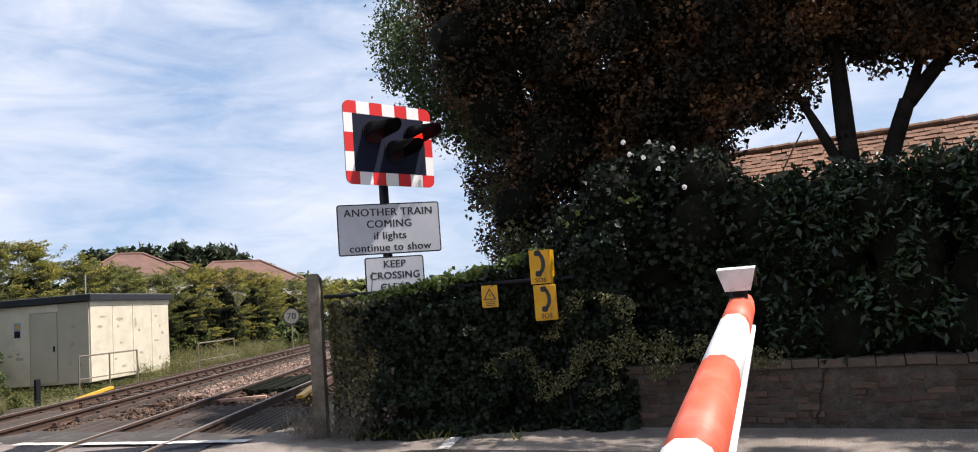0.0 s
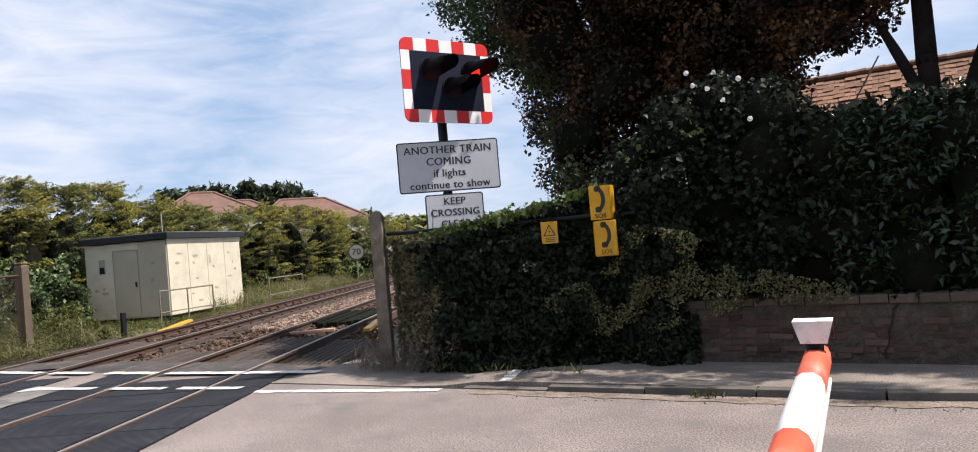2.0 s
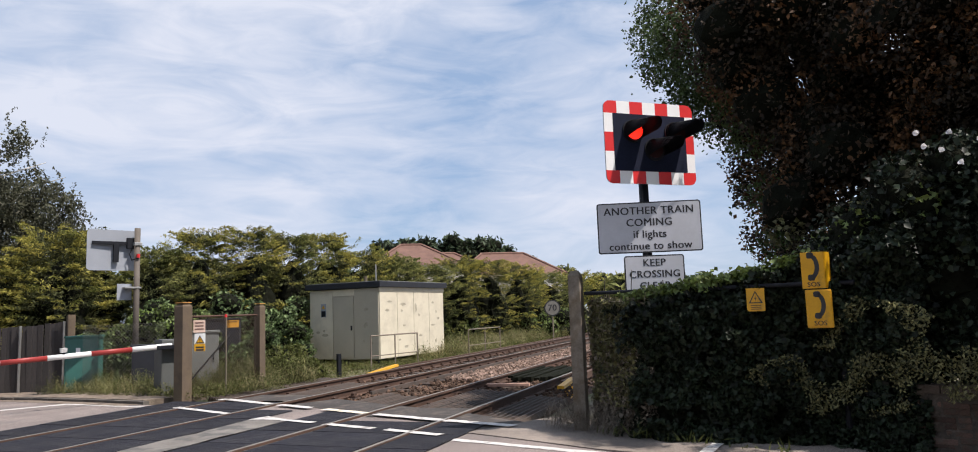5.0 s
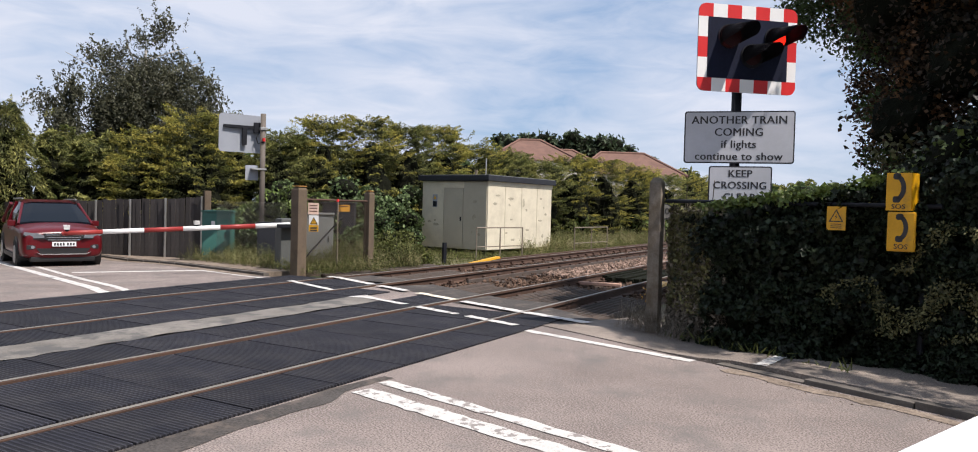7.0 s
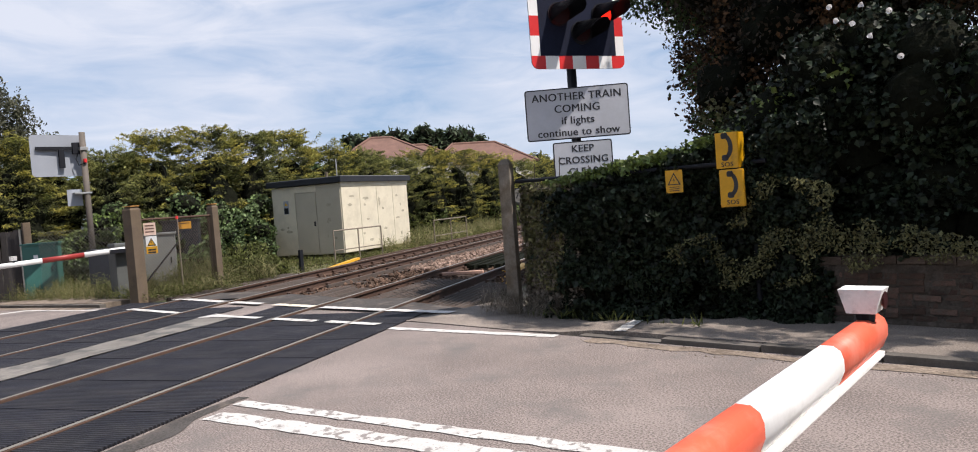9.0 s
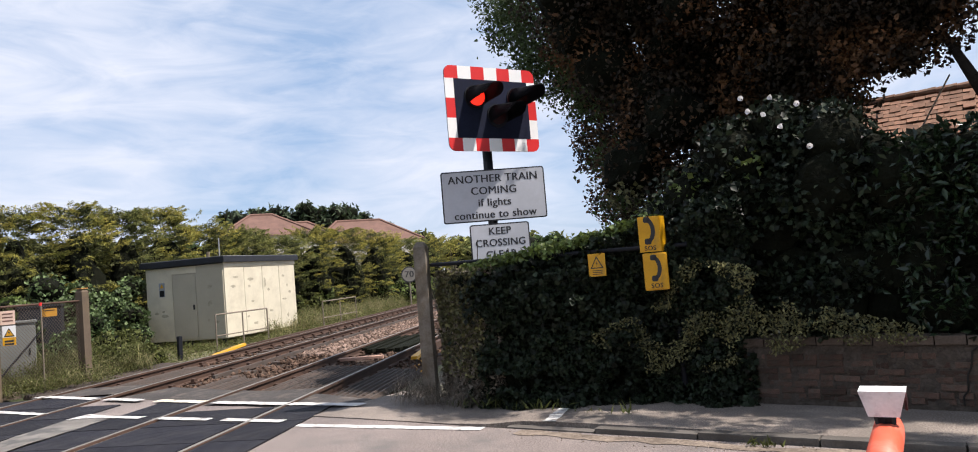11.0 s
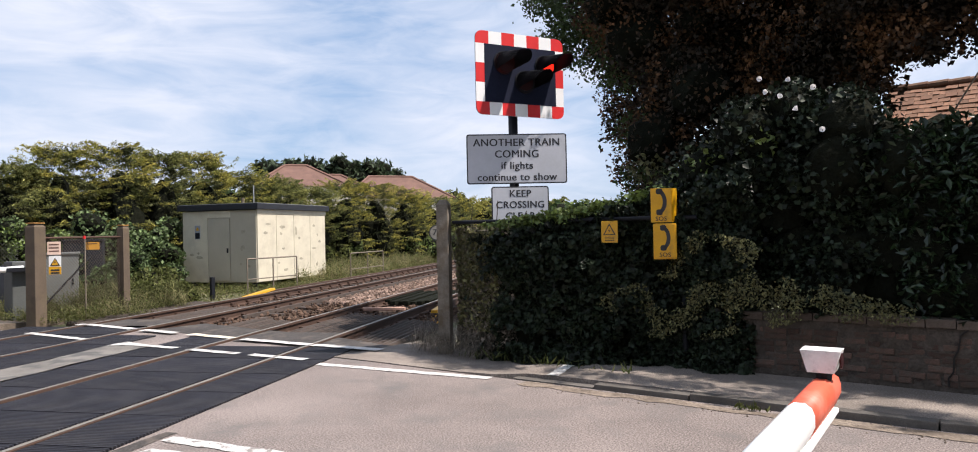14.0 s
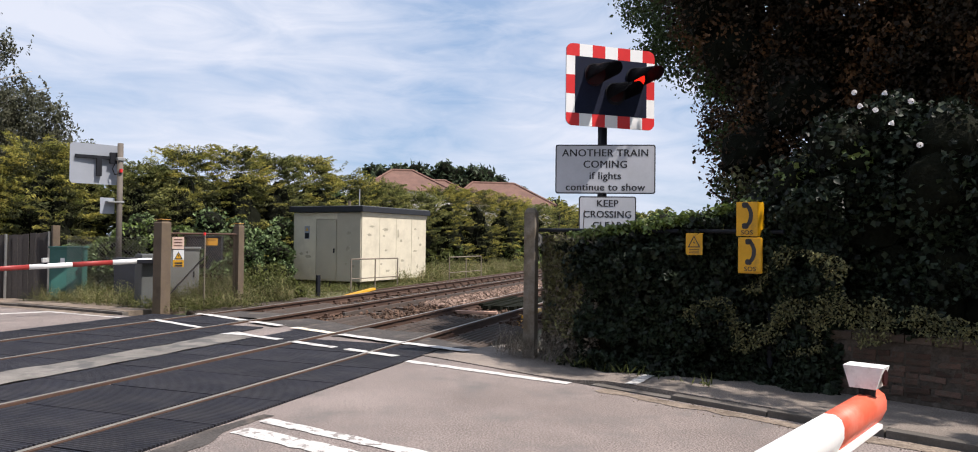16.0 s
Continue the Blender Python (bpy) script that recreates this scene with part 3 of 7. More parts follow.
def paint_band(name, pts, width, material=PAINT, z=0.006, label="worn white painted road line", w2=None, ragged=0.022, pitch=9):
    """A painted band along a line of points."""
    v, f = [], []
    n = len(pts)
    dense = []
    for a, b in zip(pts[:-1], pts[1:]):
        k = max(1, int(math.hypot(b[0] - a[0], b[1] - a[1]) / 0.09))
        dense += [(a[0] + (b[0] - a[0]) * i / k, a[1] + (b[1] - a[1]) * i / k) for i in range(k)]
    dense.append(pts[-1])
    for i, (x, y) in enumerate(dense):
        a, b = dense[max(i - 1, 0)], dense[min(i + 1, len(dense) - 1)]
        d = Vector((b[0] - a[0], b[1] - a[1])).normalized()
        wd = width + ((w2 or width) - width) * i / max(1, len(dense) - 1)
        for s in (0.5, -0.5):
            j = ragged * noise.noise(Vector((x * pitch, y * pitch, s * 3)))
            v.append((x - d.y * (wd * s + j), y + d.x * (wd * s + j), fall(x) + z))
    for i in range(len(dense) - 1):
        f.append((2 * i, 2 * i + 1, 2 * i + 3, 2 * i + 2))
    if name != "road_marking":
        return tagged(raw(name, v, f, material), label, "ground", kind="structure")
    return tagged(raw(name, v, f, material), label, "road marking", "road markings")


paint_band("road_marking", [(-3.9, 5.84), (-6.1, 5.42)], 0.13)
for a, b in (((-6.35, 5.46), (-7.25, 5.32)), ((-7.45, 5.28), (-8.35, 5.13)), ((-8.6, 5.1), (-9.35, 4.97)), ((-10.6, 4.82), (-12.3, 4.66))):
    paint_band("road_marking", [a, b], 0.13, z=0.030, label="broken white footway line across the rubber deck")
paint_band("road_marking", [(-9.35, 4.98), (-9.75, 4.86)], 0.13, z=0.030, w2=0.34, label="white painted arrow-shaped end of a footway line")
for a, b, m_ in (((-6.1, 6.42), (-7.2, 6.24), PAINT), ((-7.25, 6.23), (-8.55, 6.07), PAINT), ((-8.75, 6.05), (-9.75, 5.95), CREAM_PAINT), ((-10.1, 5.92), (-10.95, 5.83), PAINT), ((-11.2, 5.80), (-12.9, 5.68), PAINT)):
    paint_band("road_marking", [a, b], 0.16, m_, 0.031, "white painted edge line along the end of the deck")
paint_band("road_marking", [(-12.3, 4.66), (-13.2, 4.55), (-14.6, 4.35), (-16.5, 4.1)], 0.11, label="curved white edge line beyond the crossing")
paint_band("road_marking", [(-4.36, 2.51), (-2.44, 2.96), (2.5, 4.1)], 0.19, WORN_PAINT, label="thick flaking white centre line")
paint_band("road_marking", [(-4.53, 2.79), (-2.25, 3.29), (2.5, 4.35)], 0.13, WORN_PAINT, label="thin flaking white centre line")
paint_band("road_marking", [(-11.6, 1.56), (-14.5, 1.22), (-22.5, 0.35), (-40, -3.4)], 0.17, label="solid white centre line beyond the crossing")
paint_band("road_marking", [(-11.75, 1.90), (-15, 1.50), (-21, 0.95)], 0.12, label="second white centre line beyond the crossing")
paint_band("road_marking", [(-17.0, 1.55), (-16.6, 4.15)], 0.2, label="white stop line in front of the waiting car")
paint_band("road_marking", [(-3.30, 6.06), (-3.46, 6.62)], 0.12, WORN_PAINT, z=0.060, label="faded white dash across the pavement")

# dusty gutter and pale worn strip between the tracks
paint_band("worn_strip", [tuple(on_track(-6.98, y).xy) for y in (-2.2, 0, 2, 3.5, 5.0)], 0.60, OLD_ASPHALT, 0.022, "pale worn asphalt strip between the two tracks", None, 0.09, 3.1)
paint_band("worn_strip", [(-6.2, 6.35), (-8.0, 6.6), (-9.3, 6.5), (-11, 6.5)], 0.9, TARMAC, 0.004, "dusty broken ground at the end of the deck")


paint_band("gutter_dust", [(-3.5, 5.82), (-1.6, 5.85), (0.0, 5.95), (0.9, 6.06), (4, 6.5)], 0.15, DUST, 0.005, "sandy dust gathered along the kerb", 0.2, 0.07, 5)
paint_band("gutter_dust", [(-24, 2.75), (-20, 3.9), (-16.3, 4.36), (-14.2, 4.6)], 0.35, DUST, 0.007, "sandy dust along the far kerb")


# ---- crossing deck and tracks ----
deck = thing("crossing_deck", pose(0, 0, 0), "black ribbed rubber crossing deck panels between the rails", "crossing deck")
COS = 1 / math.hypot(SL, 1)
for c0, c1 in ((-3.37, RAILS[0] + 0.05), (RAILS[0] - 0.11, RAILS[1] + 0.11), (RAILS[1] - 0.05, -6.62), (-7.34, RAILS[2] + 0.05), (RAILS[2] - 0.11, RAILS[3] + 0.11), (RAILS[3] - 0.05, -10.85)):
    wide = abs(c1 - c0) * COS
    pl = 0.90
    bm = nbox(-wide / 2 + 0.004, 0.006, -0.03, wide / 2 - 0.004, pl - 0.006, 0.018, 0.008)
    me = bpy.data.meshes.new("deck_panel")
    bm.to_mesh(me)
    bm.free()
    me.materials.append(RUBBER)
    cm = (c0 + c1) / 2
    k = 0
    s = -3.0
    while True:
        yy = s * DY
        p = Vector((cm * COS * COS, cm * COS * COS * SL, 0)) + Vector((DX, DY, 0)) * s
        e = p + Vector((DX, DY, 0)) * pl
        lim = 6.48 + 0.125 * (e.x + 6.2)
        if e.y > lim + 0.25:
            break
        piece("deck_panel", me, deck, Matrix.Translation((p.x, p.y, 0.008 * rng.random() * 0.4)) @ pose(0, 0, 0, 0, 0, TRACK_ANGLE - 90))
        s += pl
        k += 1


def rail_section(half=False):
    return [(-0.07, 0), (0.07, 0), (0.07, 0.012), (0.012, 0.03), (0.010, 0.11), (0.035, 0.125), (0.035, 0.155), (0.026, 0.16), (-0.026, 0.16), (-0.035, 0.155), (-0.035, 0.125), (-0.010, 0.11), (-0.012, 0.03), (-0.07, 0.012)]


def rail(c, y0, y1, z, label):
    """A running rail: rusty foot and web, with a worn head."""
    root = thing("rail", pose(0, 0, 0), label, "rail", "rails")
    a, b = on_track(c, y0, z), on_track(c, y1, z)
    prof = rail_section()
    side = Vector((DY, -DX, 0))
    bm = bmesh.new()
    ra = [bm.verts.new(a + side * u + Vector((0, 0, h - 0.16))) for u, h in prof]
    rb = [bm.verts.new(b + side * u + Vector((0, 0, h - 0.16))) for u, h in prof]
    for i in range(len(prof)):
        f = bm.faces.new((ra[i], rb[i], rb[(i + 1) % len(prof)], ra[(i + 1) % len(prof)]))
    bm.faces.new(ra)
    bm.faces.new(list(reversed(rb)))
    bmesh.ops.recalc_face_normals(bm, faces=bm.faces)
    part("rail_body", bm, RUST, root)
    bm = bmesh.new()
    v = [bm.verts.new(p + side * u + Vector((0, 0, 0.0025))) for p in (a, b) for u in (-0.024, 0.024)]
    bm.faces.new((v[0], v[1], v[3], v[2]))
    part("running_surface", bm, RAILTOP, root, "worn running surface of the rail head")
    return root


for c in RAILS:
    rail(c, -3.5, 120, 0.028, "brown rusty running rail with a worn head")

paint_band("worn_strip", [tuple(on_track(-4.94, y).xy) for y in (6.2, 6.6, 7.05)], 1.25, TARMAC, 0.010, "dark asphalt apron between the rails past the deck", None, 0.03, 3)
paint_band("worn_strip", [tuple(on_track(-9.0, y).xy) for y in (6.0, 6.4, 6.8)], 1.2, TARMAC, 0.010, "dusty asphalt apron of the far track past the deck", None, 0.05, 3)

paint_band("worn_strip", [tuple(on_track(-3.22, y).xy) for y in (-1.5, 0.0, 1.2, 2.2, 2.9)], 0.42, TARMAC, 0.004, "dark tarred asphalt seam along the deck edge", 0.12, 0.10, 2.5)

# ballast bed and sleepers
bv, bf = [], []
ys = [6.1] + list(np.arange(6.4, 40, 0.6)) + [50, 70, 120]
cs = list(np.linspace(-11.5, -2.9, 22))
for y in ys:
    for c in cs:
        e = min(c + 11.5, -2.9 - c)
        z = -0.175 + 0.05 * noise.noise(Vector((c * 2.1, y * 0.9, 0))) - (0.2 * max(0, 0.7 - e) if e < 0.7 else 0)
        z -= 0.05 * math.exp(-((c + 7.0) / 0.6) ** 2)
        bv.append(tuple(on_track(c, y, z)))
for j in range(len(ys) - 1):
    for i in range(len(cs) - 1):
        k = len(cs)
        bf.append((j * k + i, j * k + i + 1, (j + 1) * k + i + 1, (j + 1) * k + i))
tagged(raw("ballast_bed", bv, bf, BALLAST_BED, True), "brown ballast bed under the tracks", "ballast", kind="structure")

sl = nbox(-1.3, -0.125, -0.12, 1.3, 0.125, 0, 0.015)
sl_me = bpy.data.meshes.new("sleeper")
sl.to_mesh(sl_me)
sl.free()
sl_me.materials.append(TIMBER)
chair = bmesh.new()
box(chair, -0.16, -0.08, 0, 0.16, 0.08, 0.04, 0.008)
box(chair, -0.12, -0.06, 0.04, -0.05, 0.06, 0.09, 0.008)
box(chair, 0.05, -0.06, 0.04, 0.12, 0.06, 0.09, 0.008)
ch_me = bpy.data.meshes.new("rail_chair")
chair.to_mesh(ch_me)
chair.free()
ch_me.materials.append(RUST)
for ci, cm in enumerate(((RAILS[0] + RAILS[1]) / 2, (RAILS[2] + RAILS[3]) / 2)):
    y = 7.0
    while y < 42:
        root = thing("sleeper", Matrix.Translation(on_track(cm, y, -0.165 if ci == 0 else -0.145)) @ pose(0, 0, 0, 0, 0, TRACK_ANGLE - 90), "dark weathered timber sleeper half sunk in ballast", "sleeper", "sleepers")
        piece("timber", sl_me, root, Matrix.Identity(4))
        if y < 26:
            for off in (-0.745, 0.745):
                piece("rail_chair", ch_me, root, pose(off, 0, 0))
        y += 0.62


def stones(name, n, region, size, label):
    """Loose stones, each a small uneven lump."""
    ico = bmesh.new()
    bmesh.ops.create_icosphere(ico, subdivisions=1, radius=1.0)
    base = np.array([v.co[:] for v in ico.verts])
    faces = np.array([[v.index for v in f.verts] for f in ico.faces])
    ico.free()
    pos = np.array([region() for _ in range(n)])
    k = len(base)
    sc = size * (0.6 + 0.9 * rng.random((n, 1, 1))) * (0.7 + 0.6 * rng.random((n, 1, 3)))
    co = base[None] * sc * (1 + 0.25 * rng.normal(size=(n, k, 1))) + pos[:, None]
    me = bpy.data.meshes.new(name)
    me.from_pydata(co.reshape(-1, 3).tolist(), [], (faces[None] + (np.arange(n) * k)[:, None, None]).reshape(-1, 3).tolist())
    me.materials.append(BALLAST)
    return tagged(new(name, me), label, "stones", kind="stuff")


def ballast_spot():
    y = 6.5 + 17 * rng.random() ** 1.5
    c = -11.0 + 7.6 * rng.random()
    if RAILS[3] + 0.15 < c < RAILS[2] - 0.15 and rng.random() < 0.7:
        c += 2.6
    return tuple(on_track(c, y, -0.165 + 0.035 * rng.random()))


stones("ballast_stones", 6000, ballast_spot, 0.029, "loose brown ballast stones between the sleepers")


def pale_spot():
    y = 11.5 + 20 * rng.random() ** 1.3
    return tuple(on_track(-7.75 + 1.45 * rng.random(), y, -0.165 + 0.04 * rng.random()))


# stones in the lighter ballast colour, painted as a sunlit stretch
pale = stones("pale_ballast", 2600, pale_spot, 0.034, "pinkish ballast stones painted as sunlit between the two tracks")
pale.data.materials[0] = PINKSTONE

# sloping timber trespass guards next to the deck
for c0, c1, ya, yb in ((-4.32, -5.56, 7.1, 9.6), (-8.4, -9.62, 6.5, 9.2), (-3.1, -3.95, 6.9, 9.4), (-10.0, -11.2, 6.0, 9.6), (-6.0, -7.3, 6.7, 8.2)):
    g = thing("trespass_guard", pose(0, 0, 0), "dark weathered timber anti-trespass boards beside the rail", "trespass guard", "trespass guards")
    k = int(abs(c1 - c0) / 0.11)
    for i in range(k):
        c = c0 + (c1 - c0) * (i + 0.5) / k
        a, b = on_track(c, ya, -0.10), on_track(c, yb + 0.15 * rng.random(), -0.10)
        bm = bmesh.new()
        L = (b - a).length
        outline(bm, [(-0.045, -0.03), (0.045, -0.03), (0.012, 0.045), (-0.012, 0.045)], L)
        bmesh.ops.transform(bm, matrix=Matrix.Translation(a) @ pose(0, 0, 0, 0, 0, TRACK_ANGLE - 90), verts=bm.verts)
        part("slat", bm, TIMBER, g)

# long timber boards guarding the conductor rails
for c, ya, yb in ((-10.52, 8.6, 60), (-6.08, 8.0, 46), (-7.9, 8.4, 30)):
    gb_ = thing("guard_board", pose(0, 0, 0), "long dark timber guard board beside the rail", "guard board", "guard boards")
    a, b = on_track(c, ya, -0.16), on_track(c, yb, -0.16)
    part("board", outline(bmesh.new(), [(-0.035, 0), (0.035, 0), (0.03, 0.09), (-0.03, 0.09)], (b - a).length, Matrix.Translation(a) @ pose(0, 0, 0, 0, 0, TRACK_ANGLE - 90)), TIMBER, gb_)

# conductor rails with their yellow end boards
for c, ya, yb in ((-10.16, 11.0, 70), (-3.78, 10.9, 70)):
    cr = thing("conductor_rail", pose(0, 0, 0), "brown electric conductor rail with a sloping end ramp", "conductor rail", "conductor rails")
    a, b = on_track(c, ya, 0.0), on_track(c, yb, 0.0)
    bm = bmesh.new()
    outline(bm, [(-0.05, -0.10), (0.05, -0.10), (0.05, 0.035), (-0.05, 0.035)], (b - a).length, Matrix.Translation(a) @ pose(0, 0, 0, 0, 0, TRACK_ANGLE - 90))
    part("rail_body", bm, RUST, cr)
    bm = bmesh.new()
    outline(bm, [(-0.07, -0.02), (0.07, -0.02), (0.06, 0.035), (-0.06, 0.035)], 1.5 if c < -8 else 1.0, Matrix.Translation(on_track(c + 0.13, ya - 0.5, -0.03)) @ pose(0, 0, 0, 4, 0, TRACK_ANGLE - 90))
    part("end_board", bm, YELLOW, cr, "yellow painted end board")
# black boards laid between the rails in place of the tree's shadow
pile = thing("track_shade_boards", Matrix.Translation(on_track(-5.05, 12.9, -0.13)) @ pose(0, 0, 0, 0, 0, TRACK_ANGLE - 90), "near-black boards standing in for tree shade between the rails", "timber pile")
for i in range(7):
    part("timber", nbox(-0.6 + 0.16 * i, -1.2 + 0.2 * rng.random(), 0, -0.48 + 0.16 * i, 1.5 + 0.6 * rng.random(), 0.07 + 0.05 * rng.random(), 0.01), CORE, pile)
pink = thing("concrete_slab", Matrix.Translation(on_track(-5.2, 10.7, -0.11)) @ pose(0, 0, 0, 0, 0, 36), "pinkish broken concrete lid lying on the ballast", "concrete slab")
part("slab", nbox(-0.45, -0.07, 0, 0.45, 0.07, 0.06, 0.012), mat("pink_concrete", (0.45, 0.27, 0.20), 0.9, var=0.25), pink)


# unseen sky-blocking walls added behind the near pavement, on either side of the railway
for xa, xb, ya, yb in ((3.5, 42, -6.5, -1.0), (-60, -10, -19.0, -8.6)):
    shut = nbox(0, -0.3, -0.3, math.hypot(xb - xa, yb - ya), 0, 8.5)
    ob = link("sky_blocker_wall", shut, MORTAR)
    ob.matrix_basis = pose(xa, ya, 0, 0, 0, math.degrees(math.atan2(yb - ya, xb - xa)))
    tagged(ob, "unseen plain brown wall added to block sky light on the near side", "wall", kind="structure")


# ---- low brick wall ----
WALL_Y, WALL_TOP = 7.22, 0.66


def brick_wall():
    root = thing("wall_brick", pose(0, 0, 0), "low weathered brick wall with a cracked coping", "wall", kind="structure")
    x0, x1 = -2.3, 12.0
    part("wall_core", nbox(x0, WALL_Y + 0.03, -0.05, x1, WALL_Y + 0.30, WALL_TOP - 0.075), MORTAR, root)
    nx_, nz_ = 190, 20
    fv = []
    for j in range(nz_ + 1):
        for i in range(nx_ + 1):
            q = Vector((x0 + 5.7 * i / nx_, 0, -0.04 + (WALL_TOP - 0.036) * j / nz_))
            fv.append((q.x, WALL_Y + 0.004 + 0.012 * noise.noise(q * 3.1) + 0.012 * noise.noise(q * 14) + 0.006 * noise.noise(q * 33), q.z))
    ff = [(j * (nx_ + 1) + i, j * (nx_ + 1) + i + 1, (j + 1) * (nx_ + 1) + i + 1, (j + 1) * (nx_ + 1) + i) for j in range(nz_) for i in range(nx_)]
    raw("mortar_face", fv, ff, MORTAR, False, root)
    meshes = []
    for kind in range(4):
        bm = nbox(0, 0, 0, 0.215, 0.1, 0.062, 0.007)
        for v in bm.verts:
            v.co += Vector((noise.noise(v.co * 17 + Vector((kind, 0, 0))), noise.noise(v.co * 17 + Vector((0, kind, 9))) * 1.4, noise.noise(v.co * 17 + Vector((5, 0, kind))))) * 0.006
        me = bpy.data.meshes.new("brick")
        bm.to_mesh(me)
        bm.free()
        me.materials.append(BRICK)
        meshes.append(me)
    top = bpy.data.meshes.new("coping_brick")
    bm = nbox(0.003, -0.02, 0, 0.222, 0.34, 0.075, 0.010)
    bm.to_mesh(top)
    bm.free()
    top.materials.append(COPING)
    z, row = 0.10, 0
    while z < WALL_TOP - 0.14:
        x = x0 + (0.11 if row % 2 else 0)
        while x < 2.4:
            short = 0.98 if rng.random() < 0.6 else 0.48
            if rng.random() > 0.10:
                piece("brick", meshes[int(rng.integers(4))], root, pose(x + 0.006 * rng.normal(), WALL_Y - 0.010 + 0.018 * rng.random(), z + 0.007 * rng.normal(), 2.0 * rng.normal(), 2.2 * rng.normal(), 2.0 * rng.normal()) @ Matrix.Diagonal((short * 0.95, 1, 0.80, 1)))
            x += 0.228 * short + 0.004
        z += 0.060
        row += 1
    x = x0
    while x < 3.4:
        piece("coping_brick", top, root, pose(x, WALL_Y, WALL_TOP - 0.075 + 0.004 * rng.normal(), 0.5 * rng.normal(), 0.5 * rng.normal(), 0))
        x += 0.226
    part("coping_run", nbox(x, WALL_Y - 0.02, WALL_TOP - 0.075, x1, WALL_Y + 0.32, WALL_TOP, 0.01), COPING, root)
    bm = bmesh.new()
    zz, xx = WALL_TOP + 0.001, 0.10
    while zz > 0.14:
        nz, nx = zz - 0.05 - 0.03 * rng.random(), xx + (0.05 if zz > 0.5 else 0.02) * rng.normal()
        rod(bm, (xx, WALL_Y - 0.012, zz), (nx, WALL_Y - 0.012, nz), 0.007, 0.007, 6)
        zz, xx = nz, nx
    part("crack", bm, TEAR, root, "dark crack running down the wall")
    return root


brick_wall()


# ---- crossing furniture on the near side of the tracks ----
SIGN_ANGLE = 41.6
POLE = (-4.62, 7.30)


def signal():
    """Level crossing light signal with two text plates on one pole."""
    root = thing("crossing_signal", pose(POLE[0], POLE[1], 0, 0, 0, SIGN_ANGLE), "crossing signal with chequered red and white board and text plates", "crossing signal")
    part("pole", nrod((0, 0.02, -0.05), (0, 0.02, 3.3), 0.057, seg=16), BLACK, root, smooth=True)
    turn = pose(0.09, -0.16, 3.345, 0, 0, 25)
    W, H, B, BX = 1.22, 0.985, 0.15, 0.115
    part("board_back", outline(bmesh.new(), round_rect(W, H, 0.085), 0.012, turn @ pose(0, 0.004, 0)), BACKGREY, root)
    bm = bmesh.new()
    outline(bm, round_rect(W - 2 * BX, H - 2 * B, 0.01), 0.008, turn @ pose(0, -0.006, 0))
    part("board_face", bm, BOARDFACE, root)
    # chequered border: blocks laid round the board, with rounded corner blocks
    def block(name, pts, red):
        part(name, outline(bmesh.new(), pts, 0.006, turn @ pose(0, -0.003, 0)), RED if red else WHITE, root)
    nx, nz = 7, 5
    wx, hz = W / nx, H / nz
    for i in range(nx):
        for top in (True, False):
            xa, xb = -W / 2 + i * wx, -W / 2 + (i + 1) * wx
            za, zb = (H / 2 - B, H / 2) if top else (-H / 2, -H / 2 + B)
            pts = [(xa, za), (xb, za), (xb, zb), (xa, zb)]
            if i in (0, nx - 1):
                r = 0.085
                sx, sz = (-1 if i == 0 else 1), (1 if top else -1)
                cx, cz = sx * (W / 2 - r), sz * (H / 2 - r)
                arc = [(cx + sx * r * math.sin(radians(a)), cz + sz * r * math.cos(radians(a))) for a in (0, 22, 45, 68, 90)]
                inner_x, inner_z = (xb if i == 0 else xa), (za if top else zb)
                pts = [(inner_x, sz * H / 2)] + arc + [(sx * W / 2, inner_z), (inner_x, inner_z)]
            block("red_block" if i % 2 == 0 else "white_block", pts, i % 2 == 0)
    hs = (H - 2 * B) / 3
    for i in range(3):
        for s in (-1, 1):
            xa, xb = (-W / 2, -W / 2 + BX) if s < 0 else (W / 2 - BX, W / 2)
            za = -H / 2 + B + i * hs
            block("red_block" if i == 1 else "white_block", [(xa, za), (xb, za), (xb, za + hs), (xa, za + hs)], i == 1)
    # three lamps with hoods: two red above, one amber below
    for name, lx, lz in (("lamp_hood", -0.235, 0.135), ("lamp_hood", 0.335, 0.135), ("lamp_hood", 0.05, -0.075)):
        bm = bmesh.new()
        seg, r = 24, 0.13
        rows = []
        for k, (yy, rr) in enumerate(((0.0, r), (-0.18, r), (-0.42, r * 0.98))):
            row = []
            for i in range(seg + 1):
                a = radians(-40 + 260 * i / seg)
                sa = math.sin(a)
                reach = yy * (0.62 + 0.38 * math.sqrt(sa) if sa > 0 else max(0.06, 0.62 + 1.1 * sa)) if k else 0
                row.append(bm.verts.new((lx + rr * math.cos(a), reach, lz + rr * math.sin(a) + (0.03 * yy if k else 0))))
            rows.append(row)
        for a_, b_ in zip(rows[:-1], rows[1:]):
            for i in range(seg):
                bm.faces.new((a_[i], a_[i + 1], b_[i + 1], b_[i]))
        bmesh.ops.solidify(bm, geom=bm.faces[:], thickness=0.006)
        bmesh.ops.transform(bm, matrix=turn @ pose(lx, 0, lz, 4, 0, 12) @ pose(-lx, 0, -lz), verts=bm.verts)
        part(name, bm, BLACK, root, "black lamp hood", True)
